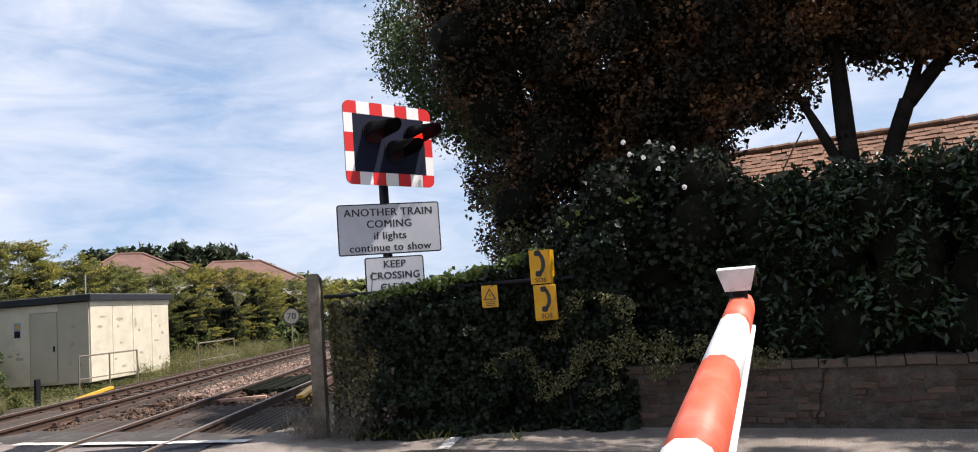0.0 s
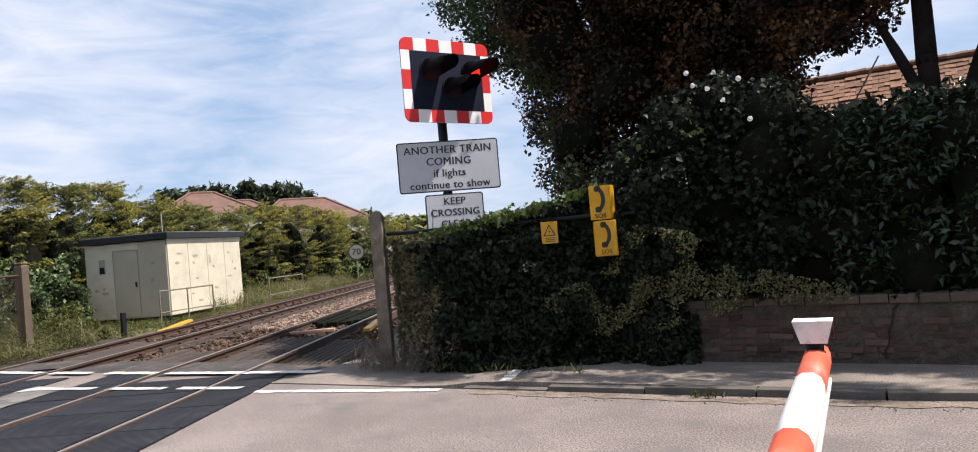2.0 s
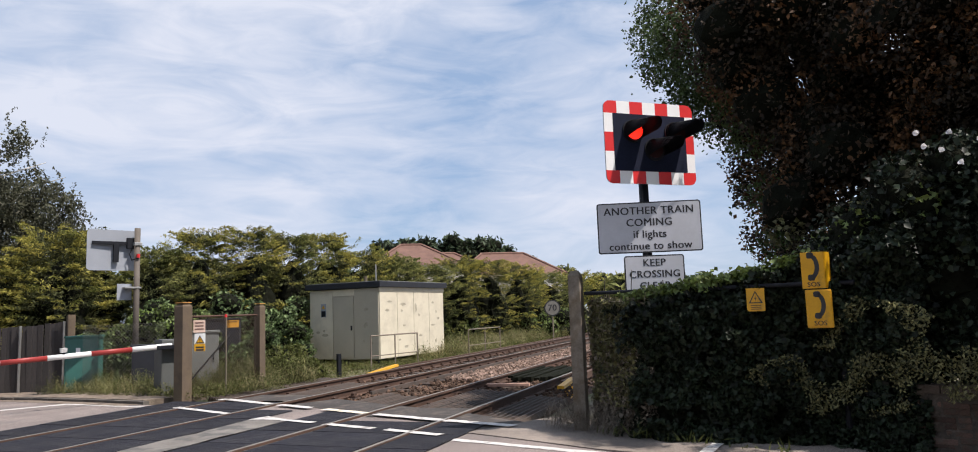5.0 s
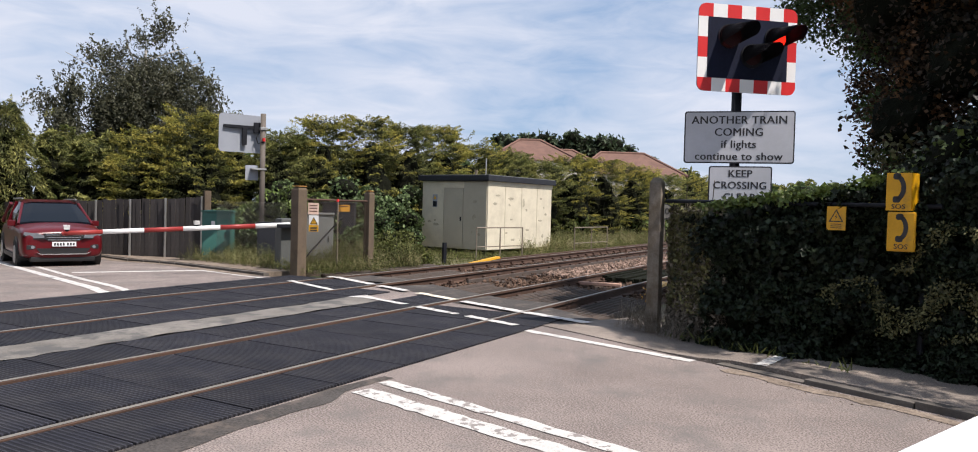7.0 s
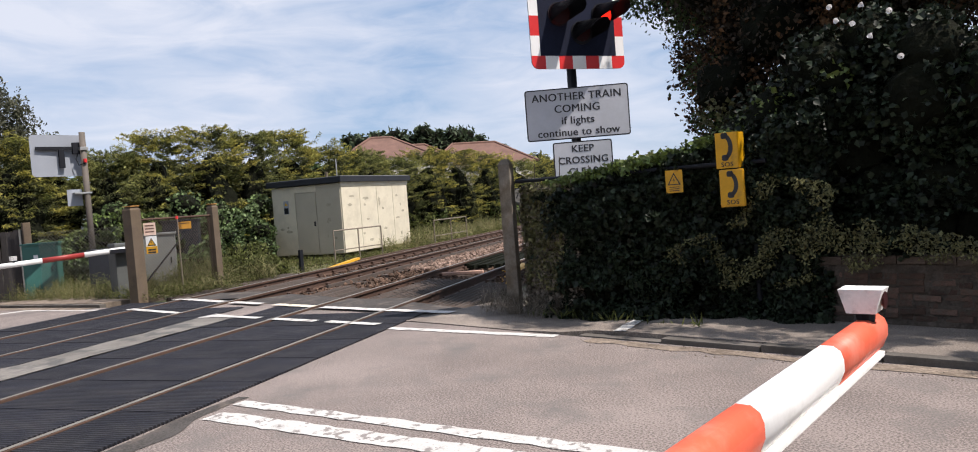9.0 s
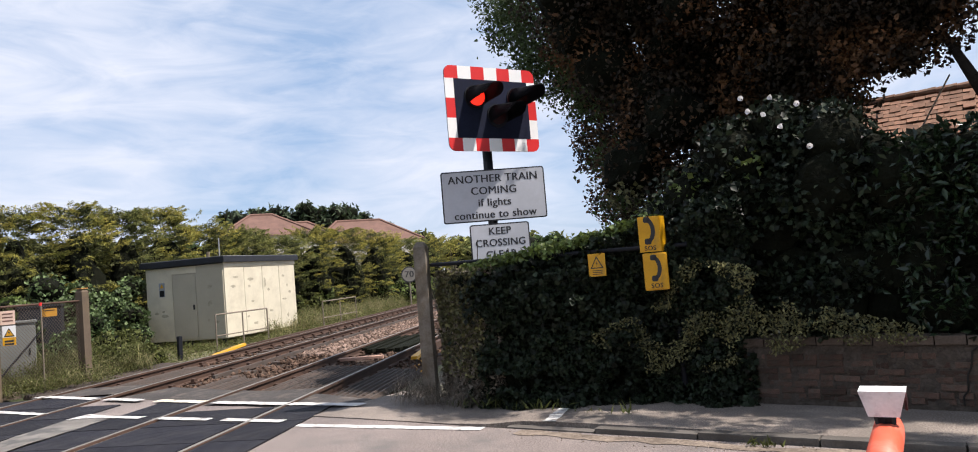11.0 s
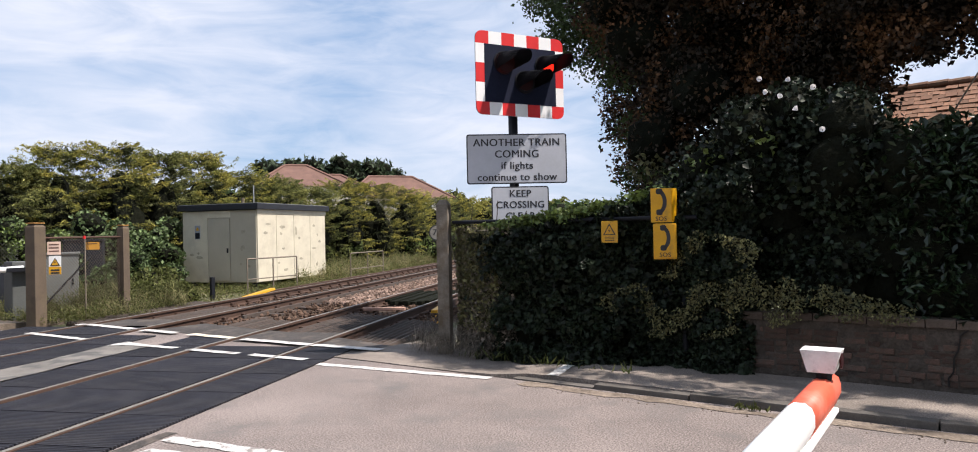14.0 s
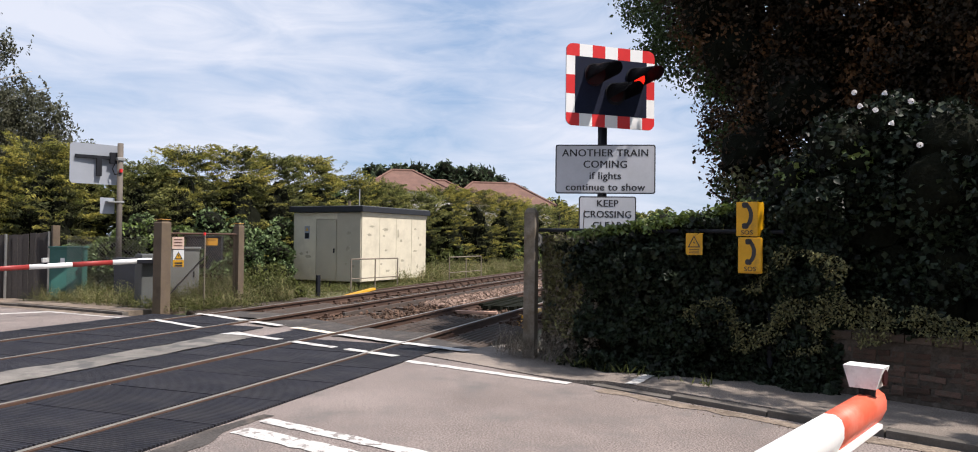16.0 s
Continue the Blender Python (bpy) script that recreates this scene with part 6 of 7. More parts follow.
# ---- planting beside the pavement ----
def ivy_fence():
    root = thing("ivy_hedge", pose(0, 0, 0), "dense dark ivy covering the fence beside the pavement", "ivy hedge")
    front = [(-5.2, 6.95), (-4.7, 6.74), (-4.2, 6.68), (-3.6, 6.84), (-3.1, 7.0), (-2.5, 7.14), (-1.7, 7.17)]
    top = [(-5.1, 1.40), (-4.55, 1.45), (-3.67, 1.60), (-3.05, 1.70), (-2.6, 1.86), (-1.9, 2.1)]
    n = 46000
    x = -4.75 + 3.05 * rng.random(n)
    x[: n // 14] = -5.0 + 0.35 * rng.random(n // 14)
    zt = np.interp(x, [p[0] for p in top], [p[1] for p in top]) + 0.07 * np.array([noise.noise(Vector((a * 5, 0, 0))) for a in x])
    z = 0.02 + (zt - 0.02) * rng.random(n)
    bulge = np.array([noise.noise(Vector((a * 2.2, 3.1, b * 2.2))) + 0.7 * noise.noise(Vector((a * 6.2, 8.1, b * 6.2))) for a, b in zip(x, z)])
    y = np.interp(x, [p[0] for p in front], [p[1] for p in front]) - 0.04 + 0.19 * bulge + 0.22 * rng.random(n) ** 2 + 0.10 * (z > zt - 0.15) * rng.random(n)
    low = z < 0.3
    y[low] -= 0.12 * (0.3 - z[low]) / 0.3
    thin = (x < -4.3) & (z < 1.35) & (rng.random(n) < np.clip((-4.25 - x) / 0.35, 0, 0.93))
    pts = np.stack([x, y, z], 1)[~thin]
    tuft = np.array([noise.noise(Vector((q[0] * 2.6, 1.0, q[2] * 1.7))) + 0.6 * noise.noise(Vector((q[0] * 7.0, 4.0, q[2] * 5.0))) for q in pts])
    pts = pts[(tuft > -0.55) | (pts[:, 2] > 1.35)]
    n = len(pts)
    o = np.tile([-0.1, -0.4, 0.15], (n, 1))
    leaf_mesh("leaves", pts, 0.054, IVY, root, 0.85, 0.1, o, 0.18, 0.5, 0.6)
    # young top leaves in the lighter ivy, painted as if the sun caught them
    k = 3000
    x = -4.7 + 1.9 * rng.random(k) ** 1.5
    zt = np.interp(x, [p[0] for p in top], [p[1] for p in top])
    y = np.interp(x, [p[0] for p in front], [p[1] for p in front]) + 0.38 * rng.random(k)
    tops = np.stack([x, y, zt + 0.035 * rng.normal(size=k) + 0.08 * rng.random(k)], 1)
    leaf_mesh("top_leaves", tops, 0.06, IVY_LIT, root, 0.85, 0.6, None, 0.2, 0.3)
    # black inner body painted as the shade behind the ivy leaves
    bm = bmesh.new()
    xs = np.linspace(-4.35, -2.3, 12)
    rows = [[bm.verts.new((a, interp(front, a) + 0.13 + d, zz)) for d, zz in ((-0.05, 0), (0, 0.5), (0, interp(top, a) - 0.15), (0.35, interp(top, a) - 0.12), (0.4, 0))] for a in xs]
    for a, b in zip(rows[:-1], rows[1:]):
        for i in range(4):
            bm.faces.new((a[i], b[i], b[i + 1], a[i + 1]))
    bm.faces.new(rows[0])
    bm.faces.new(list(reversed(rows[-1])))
    part("inner_shade_mass", bm, CORE, root)
    # pale variegated patches
    spots = []
    while len(spots) < 4200:
        x, z = -3.3 + 3.0 * rng.random(), 0.35 + 1.15 * rng.random()
        lim = interp([(-3.3, 0.75), (-2.6, 1.0), (-2.2, 1.45), (-1.7, 1.35), (-1.2, 1.0), (-0.3, 0.75)], x)
        foot = interp([(-3.3, 0.5), (-2.4, 0.3), (-1.6, 0.5), (-1.2, 0.6), (-0.3, 0.62)], x)
        if foot < z < lim and noise.noise(Vector((x * 3.2, 0, z * 3.2))) > 0.20 - 0.30 * rng.random():
            spots.append((x, interp(front, x) - 0.07 - 0.10 * rng.random(), z))
    pts = np.array(spots)
    leaf_mesh("pale_leaves", pts, 0.034, VARIEGATED, root, 0.5, 0.2, np.tile([0, -0.6, 0.2], (len(pts), 1)), 0.15, 0.4)


ivy_fence()


def laurel_hedge():
    root = thing("laurel_hedge", pose(0, 0, 0), "tall dark laurel and bindweed hedge above the brick wall", "hedge")
    C, R = [], []
    for x in np.arange(-2.7, 8.5, 0.42):
        zt = interp([(-3.0, 1.9), (-2.2, 2.25), (-1.9, 2.75), (-1.3, 2.95), (-0.85, 2.7), (-0.6, 2.5), (0.4, 2.45), (2, 2.5), (8, 2.7)], x)
        for z in np.arange(0.85, zt - 0.2, 0.38):
            C.append((x + 0.12 * rng.normal(), 7.62 + 0.09 * rng.normal() + 0.04 * z, z))
            R.append(0.40 + 0.10 * rng.random())
        C.append((x, 7.75, zt - 0.30))
        R.append(0.36)
        C.append((x, 8.4, min(zt, 2.3) - 0.5))
        R.append(0.55)
    near = [i for i, c in enumerate(C) if c[0] < 2.4]
    far = [i for i, c in enumerate(C) if c[0] >= 2.4]
    left = [i for i in near if C[i][0] < -0.5]
    right = [i for i in near if C[i][0] >= -0.5]
    def put(name, ids, per, size, material, asp, hang):
        pts = blob_points([C[i] for i in ids], [R[i] for i in ids], [per] * len(ids), 0.62, 1.0)
        pts = pts[(pts[:, 1] > 7.16) & (pts[:, 2] > 0.62)]
        tuft = np.array([noise.noise(Vector(q) * 2.3) + 0.6 * noise.noise(Vector(q) * 5.1) for q in pts])
        pts = pts[tuft > -0.27]
        leaf_mesh(name, pts, size, material, root, asp, 0.3, np.tile([0, -0.15, 0.2], (len(pts), 1)), 0.15, hang)
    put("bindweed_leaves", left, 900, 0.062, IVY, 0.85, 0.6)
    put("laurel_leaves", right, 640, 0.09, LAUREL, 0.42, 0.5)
    put("outer_leaves", far, 110, 0.15, LAUREL, 0.5, 0.5)
    core_mesh("inner_shade_mass", [C[i] for i in range(len(C))], [R[i] for i in range(len(C))], root, squash=1.0, scale=0.66)
    # a few young leaves in the ivy colour painted as sunlit
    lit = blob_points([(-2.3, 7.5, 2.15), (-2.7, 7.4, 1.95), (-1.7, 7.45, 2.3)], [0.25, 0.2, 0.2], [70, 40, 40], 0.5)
    leaf_mesh("sunlit_young_leaves", lit, 0.06, IVY_LIT, root, 0.8, 0.4)
    # trumpet flowers
    for x, z, y in ((-1.62, 3.0, 7.32), (-1.55, 2.86, 7.28), (-1.43, 2.80, 7.28), (-1.12, 2.85, 7.28), (-1.27, 2.66, 7.25), (-1.36, 2.96, 7.35), (-1.05, 2.45, 7.27)):
        bm = bmesh.new()
        bmesh.ops.create_cone(bm, cap_ends=False, segments=12, radius1=0.005, radius2=0.027, depth=0.04)
        bmesh.ops.transform(bm, matrix=Matrix.Translation((x, y - 0.05, z - 0.10)) @ pose(0, 0, 0, 75 + 15 * rng.normal(), 15 * rng.normal(), 20 * rng.normal()), verts=bm.verts)
        part("flower", bm, PETAL, root, "white trumpet-shaped bindweed flower")
    return root


laurel_hedge()


def big_tree():
    root = thing("maple_tree", pose(0, 0, 0), "large dark purple-leaved tree with spreading limbs behind the wall", "tree")
    bm = bmesh.new()
    limb(bm, (0.50, 9.3, -0.1), (0.40, 9.2, 3.0), 0.15, 0.105, 0.05)
    limb(bm, (0.40, 9.2, 2.9), (0.36, 9.3, 5.4), 0.105, 0.075, 0.08)
    limb(bm, (0.42, 9.3, 5.2), (-0.6, 10.0, 8.5), 0.11, 0.05)
    limb(bm, (0.62, 9.25, 2.0), (1.05, 9.3, 3.25), 0.10, 0.085, 0.05)
    limb(bm, (1.05, 9.3, 3.22), (2.3, 9.5, 4.7), 0.085, 0.055, 0.08)
    limb(bm, (1.05, 9.3, 3.25), (1.5, 9.6, 4.6), 0.06, 0.03)
    limb(bm, (0.33, 9.2, 2.55), (-0.05, 9.2, 3.5), 0.07, 0.04)
    limb(bm, (-0.05, 9.2, 3.5), (-0.6, 9.4, 4.4), 0.04, 0.02)
    limb(bm, (0.38, 9.2, 3.85), (-0.25, 9.2, 3.95), 0.035, 0.015)
    limb(bm, (1.9, 9.4, 2.0), (2.15, 9.5, 4.4), 0.12, 0.08)
    limb(bm, (0.42, 9.3, 5.0), (-2.8, 10.2, 6.8), 0.09, 0.03)
    limb(bm, (0.42, 9.3, 4.6), (3.2, 10.2, 6.8), 0.09, 0.03)
    part("trunk", bm, BARK, root, "dark forked trunk and limbs", True)
    left = [(1.5, -3.9), (2.2, -4.3), (3.2, -4.5), (4.2, -4.9), (5.0, -5.5), (6.0, -6.3), (9.5, -5.6)]
    C, R = [], []
    tries = 0
    while len(C) < 270 and tries < 20000:
        tries += 1
        z = 1.6 + 5.7 * rng.random()
        y = 9.0 + max(0.0, z - 5.5) * 0.6 + 3.6 * rng.random()
        x = -6.8 + 13.8 * rng.random()
        xl = interp(left, z) * (0.72 + 0.028 * y) + (0.85 if z > 4.8 else 0.3)
        if x < xl:
            continue
        if z < 4.35 + 0.4 * noise.noise(Vector((x, y, 0))) and x > -1.2:
            continue
        if z < 2.9 and x > -2.0:
            continue
        if z < 5 and y > 11.5 and x > -2.5:
            continue
        C.append((x, y, z))
        R.append(0.5 + 0.4 * rng.random())
    for x, y, z, r in ((-0.55, 9.1, 3.95, 0.32), (-0.1, 9.0, 4.15, 0.3), (1.0, 9.2, 4.35, 0.35), (1.6, 9.3, 4.1, 0.3), (-0.9, 9.2, 3.55, 0.4), (2.4, 9.4, 4.2, 0.5), (3.2, 9.4, 4.0, 0.5), (-0.95, 9.3, 3.1, 0.3), (0.0, 9.0, 3.75, 0.22), (0.75, 9.1, 4.0, 0.28), (1.25, 9.2, 3.75, 0.22), (1.9, 9.3, 3.7, 0.3), (2.2, 9.2, 3.3, 0.25), (2.8, 9.3, 3.5, 0.4), (-0.4, 9.0, 3.3, 0.2), (0.8, 9.0, 3.55, 0.12), (1.45, 9.1, 4.3, 0.4), (-1.3, 9.3, 4.4, 0.45), (-0.9, 9.4, 4.65, 0.45), (-0.3, 9.3, 4.75, 0.45), (-1.2, 9.5, 4.0, 0.35), (0.4, 9.3, 4.8, 0.4), (-0.5, 9.2, 4.2, 0.35), (-0.2, 9.2, 4.4, 0.35), (0.2, 9.1, 4.4, 0.3), (0.7, 9.2, 4.5, 0.35), (-0.75, 9.3, 4.0, 0.3), (0.1, 9.1, 4.5, 0.4)):
        C.append((x, y, z))
        R.append(r)
    # sparse boughs added mostly out of view, to cast dapples over the pavement
    for _ in range(100):
        z = 5.15 + 1.5 * rng.random()
        C.append((-2.4 + 7.6 * rng.random(), 0.224 * z + 6.95 - 0.85 * rng.random() ** 1.5, z))
        R.append(0.12 + 0.17 * rng.random())
    # closed crown towards the wall, and farther boughs at the railway side
    for _ in range(26):
        C.append((-2.6 + 3.0 * rng.random(), 9.0 + 1.5 * rng.random(), 4.65 + 1.2 * rng.random()))
        R.append(0.46)
    for _ in range(15):
        C.append((-1.0 + 2.2 * rng.random(), 9.0 + 0.8 * rng.random(), 4.5 + 0.8 * rng.random()))
        R.append(0.42)
    for _ in range(30):
        z = 2.2 + 3.4 * rng.random()
        C.append((-5.95 + 1.1 * rng.random() - 0.12 * (z - 2.2), 12.2 + 1.0 * rng.random(), z))
        R.append(0.5)
    for _ in range(26):
        C.append((-0.9 + 5.4 * rng.random(), 8.7 + 1.0 * rng.random(), 4.55 + 1.5 * rng.random()))
        R.append(0.34 + 0.2 * rng.random())
    for x, y, z in ((-3.55, 10.0, 3.8), (-3.4, 10.2, 4.0), (-3.75, 10.1, 3.95), (-3.3, 10.0, 3.6), (-3.7, 9.9, 3.6), (-3.5, 10.2, 4.2)):
        C.append((x, y, z))
        R.append(0.42)
    for _ in range(56):
        C.append((-1.3 + 1.5 * rng.random(), 8.9 + 0.5 * rng.random(), 3.32 + 0.75 * rng.random()))
        R.append(0.16 + 0.15 * rng.random())
    for _ in range(30):
        C.append((0.9 + 3.4 * rng.random(), 8.8 + 0.8 * rng.random(), 4.0 + 0.8 * rng.random()))
        R.append(0.2 + 0.2 * rng.random())
    # leafy inner boughs that close the crown above the hedge
    for i in range(9):
        for k in range(4):
            C.append((-3.31 + 0.230 * i + 0.1 * rng.normal(), 10.6 + 0.2 * rng.normal(), 3.28 + 0.361 * k))
            R.append(0.52)
    # lower fringe of the crown, with gaps between the limbs
    for _ in range(120):
        x = -0.9 + 4.8 * rng.random()
        C.append((x, 8.8 + 0.9 * rng.random(), 3.72 + 0.75 * rng.random() ** 0.7 + (0.12 if 0.3 < x < 1.1 else 0.0)))
        R.append(0.17 + 0.19 * rng.random())
    pts = blob_points(C, R, [int((900 if c[1] < 11.5 else 500) * min(1, (r / 0.6) ** 2)) for c, r in zip(C, R)], 0.35, 0.9)
    leaf_mesh("crown", pts, 0.066, MAPLE, root, 0.7, 0.2, None, 0.15, 0.5)
    solid = [i for i, c in enumerate(C) if (R[i] > 0.5 and c[1] > 8.9 and (c[2] > 5.0 or c[0] < -1.9)) or (R[i] > 0.4 and c[1] > 8.9 and c[2] > 4.4 and c[0] < 0.2)]
    core_mesh("inner_shade_mass", [C[i] for i in solid], [R[i] for i in solid], root, squash=0.9, scale=0.55)
    g = blob_points([(-6.3, 11.5, 5.6), (-6.0, 11.3, 4.7), (-5.7, 11.6, 6.4), (-5.9, 11.0, 5.2), (-5.2, 11.0, 5.8), (-5.4, 11.5, 4.2), (-5.0, 11.2, 7.0), (-4.6, 10.6, 3.0), (-4.3, 10.3, 2.3), (-6.6, 11.8, 5.2), (-7.0, 11.6, 5.9), (-7.2, 11.8, 6.6), (-6.7, 11.4, 6.9), (-6.9, 11.6, 4.9), (-6.3, 10.9, 6.1)], [0.7, 0.6, 0.8, 0.6, 0.8, 0.5, 0.8, 0.45, 0.4, 0.4, 0.5, 0.6, 0.6, 0.35, 0.5], [900, 700, 900, 600, 700, 450, 700, 420, 350, 300, 600, 700, 700, 300, 600], 0.35)
    leaf_mesh("green_crown", np.concatenate([g, g + 0.12 * rng.normal(size=g.shape)]), 0.07, OAK, root, 0.6, 0.3, None, 0.15, 0.3)
    y = blob_points([(-3.9, 9.4, 2.3), (-2.0, 8.9, 2.75), (-2.6, 8.9, 2.45)], [0.3, 0.25, 0.25], [80, 60, 60], 0.4)
    leaf_mesh("yellow_leaves", y, 0.09, VARIEGATED, root, 0.6)


big_tree()


# ---- planting beyond the tracks ----
def conifer(x, y, z0, h, r, material, label, n=30000, size=0.105, droop=0.0, taper=0.5):
    """A bushy conifer: feathered flat sprays with pale young tips round a black painted-shade core."""
    root = thing("conifer", pose(x, y, 0), label, "tree", "boundary conifers")
    bm = bmesh.new()
    limb(bm, (0, 0, z0), (0, 0, z0 + h * 0.8), 0.16, 0.04)
    part("trunk", bm, BARK, root)
    old, old_way, young, young_way = [], [], [], []
    k = max(120, n // 95)
    for i in range(k):
        f = rng.random() ** 0.75
        a = 6.283 * rng.random()
        bush = noise.noise(Vector((x + 1.6 * math.cos(a), y + 1.6 * math.sin(a), f * h * 0.75)))
        if bush < -0.18 and f < 0.85:
            continue
        reach = r * (1.0 - taper * f ** 2.2) * (0.72 + 0.55 * bush + 0.34 * rng.random())
        m = 95
        u = 0.30 + 0.70 * rng.random(m) ** 0.75
        side = np.where(rng.random(m) < 0.5, -1.0, 1.0)
        w_ = side * rng.random(m) * (0.10 + 0.42 * (1.0 - u))
        lift = (0.55 * f - 0.05 if not droop else -droop * (0.6 + 0.6 * rng.random())) + 0.16 * rng.normal()
        px = np.cos(a) * reach * u - np.sin(a) * w_
        py = np.sin(a) * reach * u + np.cos(a) * w_
        pz = z0 + 0.25 + (h - 0.30) * f + lift * reach * (u - 0.3) - (0.30 + 0.5 * droop) * np.clip(u - 0.45, 0, 1) ** 2 - 0.25 * np.abs(w_) + 0.025 * rng.normal(size=m)
        out = np.stack([math.cos(a) - 0.8 * side * math.sin(a), math.sin(a) + 0.8 * side * math.cos(a), np.full(m, lift) - 0.35 * u], 1)
        tip = u > 0.80 - 0.12 * f
        p3 = np.stack([px, py, pz], 1)
        old.append(p3[~tip]); old_way.append(out[~tip])
        young.append(p3[tip]); young_way.append(out[tip])
    for i in range(10 if not droop else 2):
        m = 46
        a, q = 6.283 * rng.random(), 0.8 * r * rng.random()
        t = rng.random(m)
        lean, tall = 0.6 * rng.random(), 0.22 + 0.38 * rng.random()
        young.append(np.stack([(q + lean * t) * math.cos(a) + 0.09 * rng.normal(size=m) * (1.2 - t), (q + lean * t) * math.sin(a) + 0.09 * rng.normal(size=m) * (1.2 - t), z0 + h - 0.45 + tall * t], 1))
        young_way.append(np.tile([lean * math.cos(a), lean * math.sin(a), 0.8], (m, 1)) + 0.5 * rng.normal(size=(m, 3)))
    leaf_mesh("crown", np.concatenate(old), size, OLDSPRAY, root, 0.24, 0.9, None, 0.10, 0.0, 0.6, np.concatenate(old_way) * 1.4)
    leaf_mesh("new_growth", np.concatenate(young), size * 0.95, material, root, 0.24, 0.9, None, 0.10, 0.0, 0.6, np.concatenate(young_way) * 1.4)
    # black core gives the crown its inner shade by colour
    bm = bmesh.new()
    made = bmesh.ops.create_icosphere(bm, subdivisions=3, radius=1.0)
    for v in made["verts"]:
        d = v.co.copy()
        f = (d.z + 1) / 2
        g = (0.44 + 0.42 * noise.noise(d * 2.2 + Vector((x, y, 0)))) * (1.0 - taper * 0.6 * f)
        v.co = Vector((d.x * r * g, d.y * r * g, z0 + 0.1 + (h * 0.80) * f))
    part("inner_shade_mass", bm, CORE, root)
    return root


row = [(-26.2, 4.8, 4.25, 1.4, 1), (-25.7, 6.0, 4.3, 1.5, 1), (-26.3, 7.4, 4.1, 1.4, 0), (-26.2, 9.0, 4.3, 1.5, 0), (-26.2, 10.6, 4.6, 1.4, 0), (-26.0, 12.4, 4.75, 1.5, 1), (-26.2, 14.2, 4.5, 1.4, 0), (-26.3, 15.9, 4.75, 1.5, 0), (-26.6, 17.6, 4.3, 1.5, 1), (-27.5, 19.4, 3.8, 1.4, 0), (-28.2, 21.2, 3.75, 1.5, 0), (-28.7, 23.4, 3.7, 1.5, 0), (-29.2, 25.8, 3.75, 1.5, 1), (-29.8, 28.2, 4.1, 1.5, 0), (-30.8, 31, 4.0, 1.6, 0), (-32, 34, 3.9, 1.6, 0), (-34, 38, 3.9, 1.8, 0), (-36.5, 43, 3.9, 2.0, 0)]
for x, y, h, r, golden in row:
    conifer(x + 0.3 * rng.normal(), y, -0.4, h + (0.28 if y < 18 or y > 27 else 0.6) + 0.2 * rng.normal(), r * 1.32, CONIFER if golden or rng.random() < 0.45 else GREENCONIFER, "bushy golden-green conifer in the boundary row behind the hut" if golden else "bushy green conifer in the boundary row behind the hut")
for x, y, h in ((-29, 7, 4.3), (-29, 10, 4.5), (-29, 13, 4.8), (-29.3, 16, 4.5), (-30, 19, 3.8), (-31, 22.5, 3.5), (-28.5, 4.2, 4.3), (-32, 26, 3.8), (-33, 30, 3.6)):
    conifer(x, y, -0.4, h - 0.45, 2.4, GREENCONIFER, "bushy green conifer in the second row behind the hut", 7000, 0.24)
conifer(-28.5, 0.55, -0.4, 5.05, 1.95, GREENCONIFER, "tall drooping green conifer beside the road past the car", 26000, 0.13, 0.9, 0.78)
conifer(-28.9, -0.25, -0.4, 4.6, 1.5, GREENCONIFER, "drooping green conifer grown into its neighbour beside the road", 16000, 0.13, 0.9, 0.75)
conifer(-30.8, 2.6, -0.4, 4.2, 1.8, GREENCONIFER, "bushy green conifer behind the board fence", 10000, 0.18)
conifer(-29.6, 1.9, -0.4, 4.0, 1.2, GREENCONIFER, "dark conifer between its taller neighbours", 9000, 0.14)
conifer(-28.0, 2.9, -0.4, 3.7, 1.0, GREENCONIFER, "low dark conifer behind the board fence", 12000, 0.16)


